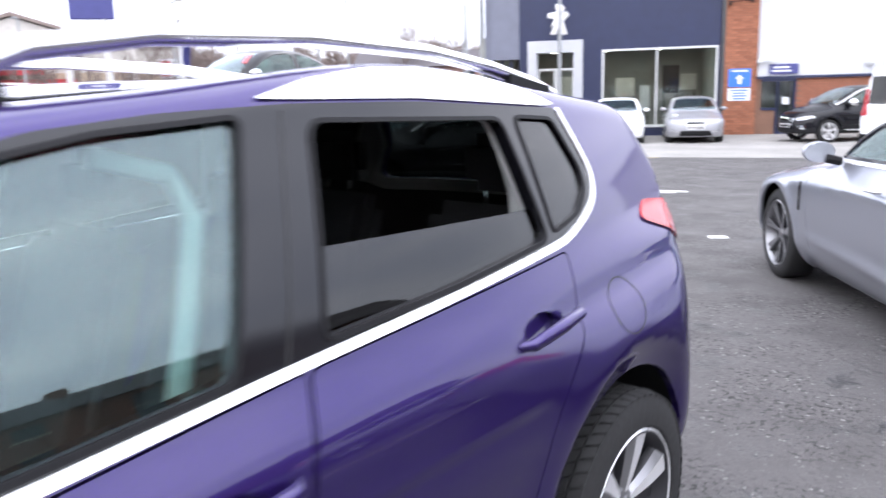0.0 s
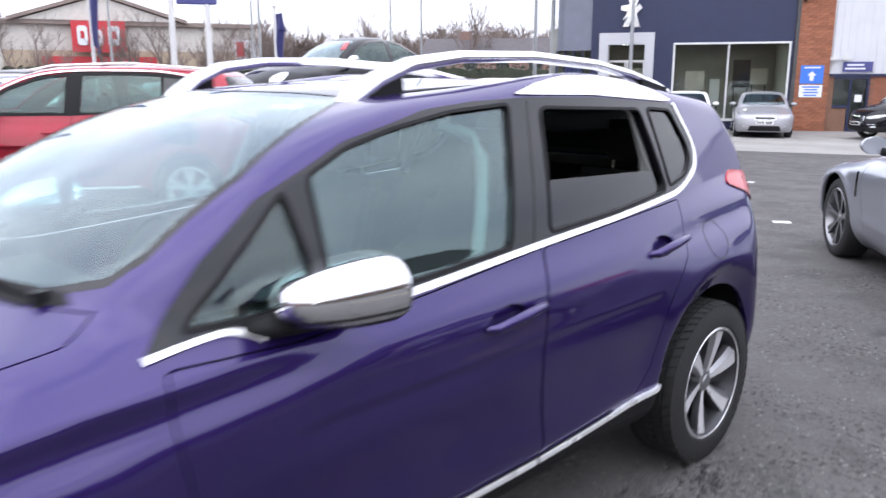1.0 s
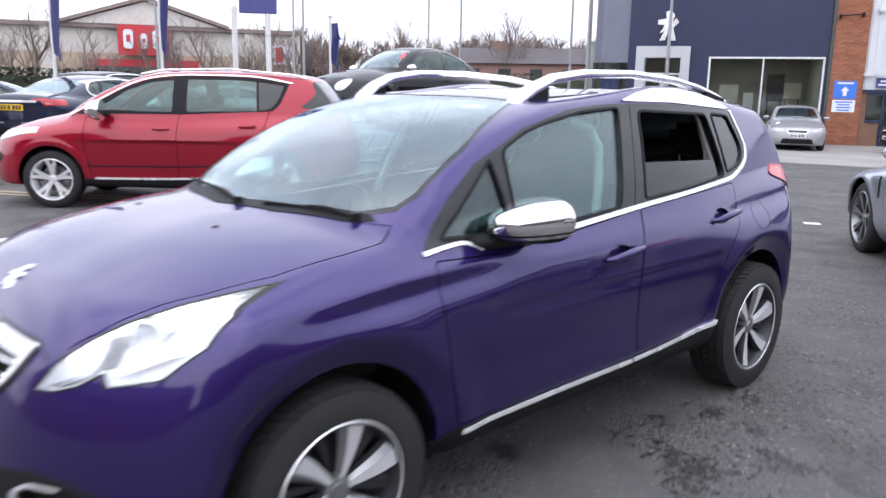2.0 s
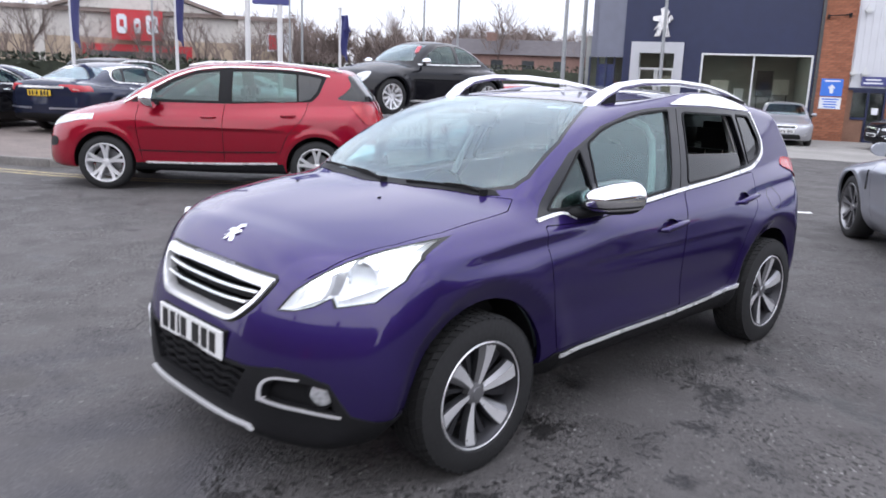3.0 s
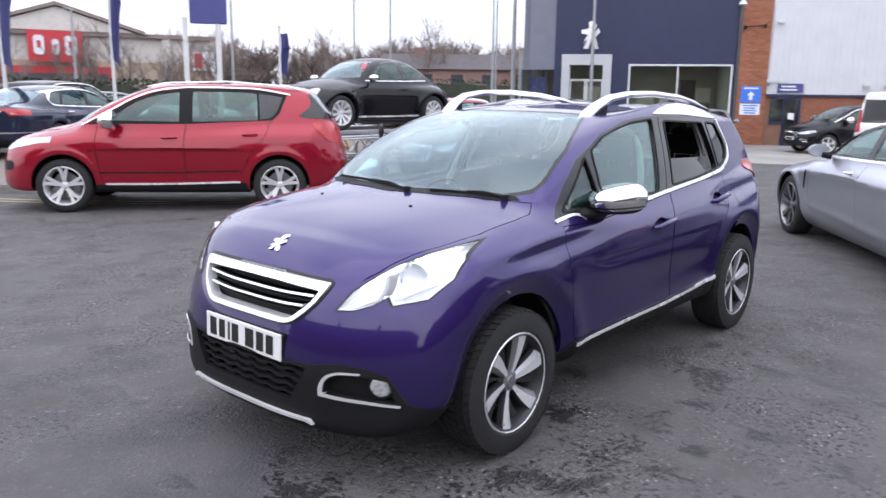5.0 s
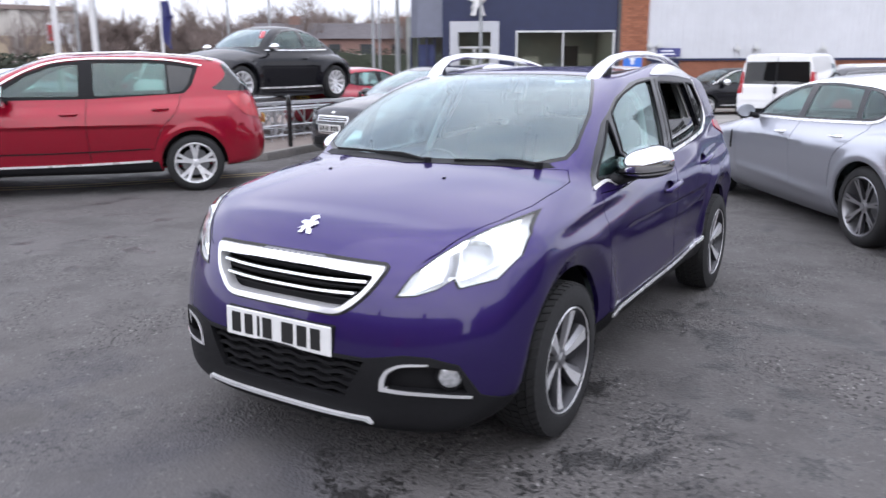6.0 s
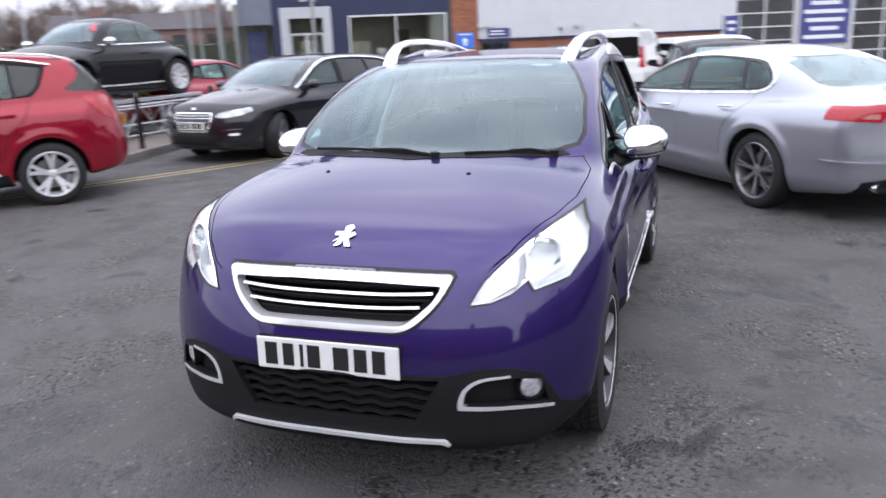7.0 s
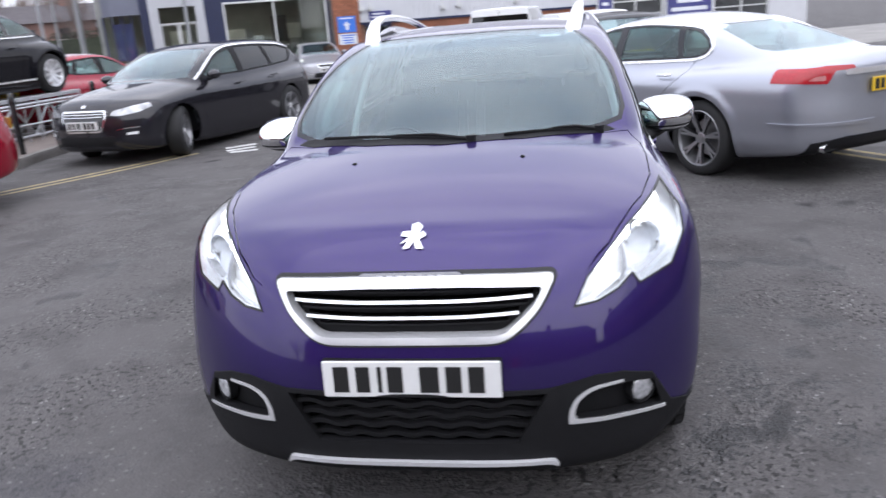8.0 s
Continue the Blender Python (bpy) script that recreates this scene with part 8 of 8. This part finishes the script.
leafy_bank("garden_hedge", 25, -25, 27, 40, 1.5, 2.0, 4000, 6, "dark garden hedge along the yard")
# ---- display stand, posts and the rows of parked cars ----
TRUSS = material("aluminium_truss", (0.52, 0.53, 0.55), 0.35, 0.8, vary=0.12, scale=30)


def display_stand():
    m = pose(-9.574, 7.54, 0.115, 0, 0, -2)
    s = thing("display_stand", "grey metal lattice stand that carries a car", "stand", m)
    for sx in (-0.72, 0.72):
        part("track", box(sx - 0.2, sx + 0.2, -0.55, 3.1, 0.63, 0.695, 0.006), TRUSS, s, smooth=False)
    for y in (-0.5, 0.7, 1.9, 3.05):
        for z in (0.05, 0.58):
            part("cross_bar", tube([(-0.95, y, z), (0.95, y, z)], 0.025, 8), TRUSS, s)
        for sx in (-0.92, 0.92):
            part("leg", tube([(sx, y, 0), (sx, y, 0.63)], 0.028, 8), TRUSS, s)
        for k in range(4):
            a = -0.92 + 0.46 * k
            part("brace", tube([(a, y, 0.06 if k % 2 else 0.57), (a + 0.46, y, 0.57 if k % 2 else 0.06)], 0.014, 6), TRUSS, s)
    for sx in (-0.92, 0.92):
        for z in (0.05, 0.58):
            part("long_bar", tube([(sx, -0.5, z), (sx, 3.05, z)], 0.025, 8), TRUSS, s)
        for k in range(8):
            y = -0.5 + 0.444 * k
            part("brace", tube([(sx, y, 0.06 if k % 2 else 0.57), (sx, y + 0.444, 0.57 if k % 2 else 0.06)], 0.016, 6), TRUSS, s)
    # low guard rails beside the stand
    for sx in (1.25,):
        for z in (0.28, 0.56):
            part("guard_rail", tube([(sx, -0.6, z), (sx, 3.2, z)], 0.016, 8), TRUSS, s)
        for k in range(14):
            y = -0.6 + 3.8 * k / 13
            part("guard_upright", tube([(sx, y, 0), (sx, y, 0.56)], 0.011, 6), TRUSS, s)


display_stand()
for x, y in ((-7.42, 7.3), (-8.1, 4.9), (-7.5, 9.4)):
    p = tagged(part("bollard", merge([lathe([(0, 0.0), (0.0, 0.042), (0.82, 0.042), (0.86, 0.034), (0.88, 0.0)], 16, "Z"), lathe([(0.70, 0.043), (0.70, 0.047), (0.76, 0.047), (0.76, 0.043)], 16, "Z")]), GLOSS_BLACK, at=Matrix.Translation((x, y, 0.115))), "black steel bollard on the paved island", "bollard", group="bollards")


def van():
    """A white panel van seen from behind."""
    s = dict(HATCH)
    s.update(half=0.95, base=3.0, track=0.82, wheel_r=0.33, arch_r=0.37, span=(-1.0, 4.1), tall=2.2,
             plan=[(-0.9, -0.1), (-0.2, 0.0), (3.0, 0.0), (4.0, -0.04)], side=[(0.15, 0.88), (0.4, 0.94), (0.9, 0.95), (1.3, 0.91)],
             deck=[(-1.0, 0.8), (-0.6, 1.05), (-0.1, 1.15), (0.3, 1.2), (3.9, 1.2)], deck_fall=0.1,
             tail=[(0.15, 3.75), (0.4, 3.86), (1.0, 3.86), (1.3, 3.84)], tail_a=0.12, tail_p=4, k_tail=0.05,
             screen=(-0.05, 1.15, 0.75, 1.85, 0.3), screen_w=(0.75, 0.65), back=(3.80, 1.95, 3.86, 1.1, 0.06), k_back=0.06,
             back_glass=[(-0.76, 1.74), (0.76, 1.74), (0.80, 1.18), (-0.80, 1.18)], rear_glass=GLASS_DARK,
             roof=[(0.6, 1.84), (1.2, 1.94), (2.5, 1.96), (3.9, 1.93)], roof_fall=0.07, cab=[(1.1, 0.92), (1.5, 0.87), (1.8, 0.80), (2.0, 0.74)], cab_plan=[(0.0, -0.06), (0.8, 0.0), (3.9, -0.02)],
             panes=[[(0.55, 1.2), (0.95, 1.68), (1.5, 1.70), (1.5, 1.18)]], rear_pairs=[("tail_lamp", rounded([(0.80, 0.95), (0.80, 1.50), (0.93, 1.48), (0.95, 0.95)], 0.03), RED_LENS, 0.008)],
             rear_panels=[("rear_bumper", [(-0.95, 0.3), (-0.95, 0.58), (0.95, 0.58), (0.95, 0.3)], PLASTIC, 0.03), ("door_gap", [(-0.006, 0.6), (-0.006, 1.85), (0.006, 1.85), (0.006, 0.6)], INK, 0.002), ("handle", rounded([(-0.05, 0.95), (-0.05, 1.12), (0.03, 1.12), (0.03, 0.95)], 0.02), PLASTIC, 0.02), ("window_bar", [(-0.02, 1.16), (-0.02, 1.75), (0.02, 1.75), (0.02, 1.16)], PLASTIC, 0.004)],
             lines=[[(1.6, 1.7), (1.6, 0.4)]], plate_r=(3.87, 0.78), mirror=(0.9, 0.4, 1.2))
    s.pop("dlo")
    return s


def along(u, v, turn, scale=1.0):
    p = FACE @ Vector((u, v, 0))
    return Matrix.Translation((p.x, p.y, ground_z(p.x, p.y) + 0.004)) @ Matrix.Rotation(radians(27 + turn), 4, "Z") @ Matrix.Scale(scale, 4)


parked_car("hatchback", HATCH, PAINT_GREY, FIVE_TWIN, along(-0.83, -3.25, 0, 0.92), 0.05, "grey hatchback parked nose-out before the showroom window", "showroom cars")
parked_car("hatchback", HATCH, PAINT_WHITE, FIVE_TWIN, along(-2.95, -3.35, 0, 0.92), 0.05, "white hatchback parked nose-out before the showroom window", "showroom cars")
parked_car("black_suv", dict(MPV, front_panels=ESTATE["front_panels"], front_pairs=ESTATE["front_pairs"], seats=False), PAINT_BLACK, FIVE_TWIN, along(2.2, -3.4, -70, 0.95), 0.05, "black estate car with silver roof rails by the brick wall")
VAN = van()
white_van, _ = parked_car("panel_van", VAN, PAINT_WHITE, FIVE, Matrix.Translation((-1.15, 22.0, ground_z(-1, 20))) @ Matrix.Rotation(radians(176), 4, "Z") @ Matrix.Scale(0.98, 4), 0.05, "white panel van with dark rear windows")
tagged(copy_thing(white_van, Matrix.Translation((2.6, 24.2, ground_z(0, 23))) @ Matrix.Rotation(radians(118), 4, "Z") @ Matrix.Scale(0.88, 4)), "white van parked before the ribbed wall")
tagged(copy_thing(white_van, Matrix.Translation((-17.6, 12.9, ground_z(-17, 12.9))) @ Matrix.Rotation(radians(35), 4, "Z") @ Matrix.Scale(0.92, 4)), "white van in the row beyond the display stand")
# cars of the far rows
NAVY_SALOON = dict(SALOON, seats=False)
parked_car("saloon_car", NAVY_SALOON, PAINT_NAVY, FIVE_TWIN, Matrix.Translation((-16.9, 6.7, 0.117)) @ Matrix.Rotation(radians(213), 4, "Z") @ Matrix.Scale(1.06, 4), 0.05, "dark navy saloon with a yellow rear plate")
parked_car("saloon_car", NAVY_SALOON, PAINT_BLACK, FIVE_TWIN, Matrix.Translation((-17.8, 3.7, 0.117)) @ Matrix.Rotation(radians(213), 4, "Z"), 0.05, "black saloon parked on the paved island")
parked_car("black_suv", dict(MPV, seats=False), PAINT_BLACK, FIVE_TWIN, Matrix.Translation((-21.3, 8.6, ground_z(-21.3, 8.6))) @ Matrix.Rotation(radians(213), 4, "Z") @ Matrix.Scale(1.08, 4), 0.06, "tall black car in the row behind the saloons")
FAR = dict(HATCH)
spots = [(-21.5, 11.0, 160, PAINT_DARK, "dark grey hatchback in the far row"), (-23.0, 14.0, 165, PAINT_SILVER, "silver hatchback in the far row"), (-24.5, 6.5, 150, PAINT_NAVY, "dark blue hatchback in the far row"), (-26.5, 16.5, 160, PAINT_WHITE, "white hatchback in the far row"), (-20.5, 17.5, 150, PAINT_BLACK, "black hatchback in the far row"), (-18.0, 19.5, 30, PAINT_GREY, "grey hatchback in the far row"), (-9.6, 13.6, 176, PAINT_RED, "red hatchback seen from behind by the island"), (-12.4, 14.6, 20, PAINT_WHITE, "white hatchback parked beside a red one"), (-24.0, 22.0, 140, PAINT_SILVER, "silver hatchback in the far row"), (-11.5, 19.5, 15, PAINT_DARK, "dark grey hatchback near the showroom"), (0.9, 13.6, 190, PAINT_BLACK, "black hatchback behind the silver saloon"), (5.3, 8.2, 214, PAINT_GREY, "grey hatchback beside the silver saloon")]
first = None
for x, y, turn, paint, lab in spots:
    m = Matrix.Translation((x, y, ground_z(x, y) + 0.002)) @ Matrix.Rotation(radians(turn), 4, "Z")
    if first is None:
        first = car = parked_car("far_hatchback", FAR, paint, FIVE_TWIN, m, 0.055, lab, "far row of cars")[0]
        base_paint = paint
    else:
        car = tagged(copy_thing(first, m), lab)
    for o in car.children_recursive:
        if o.data is not None:
            for slot in o.material_slots:
                if slot.material is base_paint:
                    slot.link = "OBJECT"
                    slot.material = paint
bpy.data.scenes.remove(BENCH)
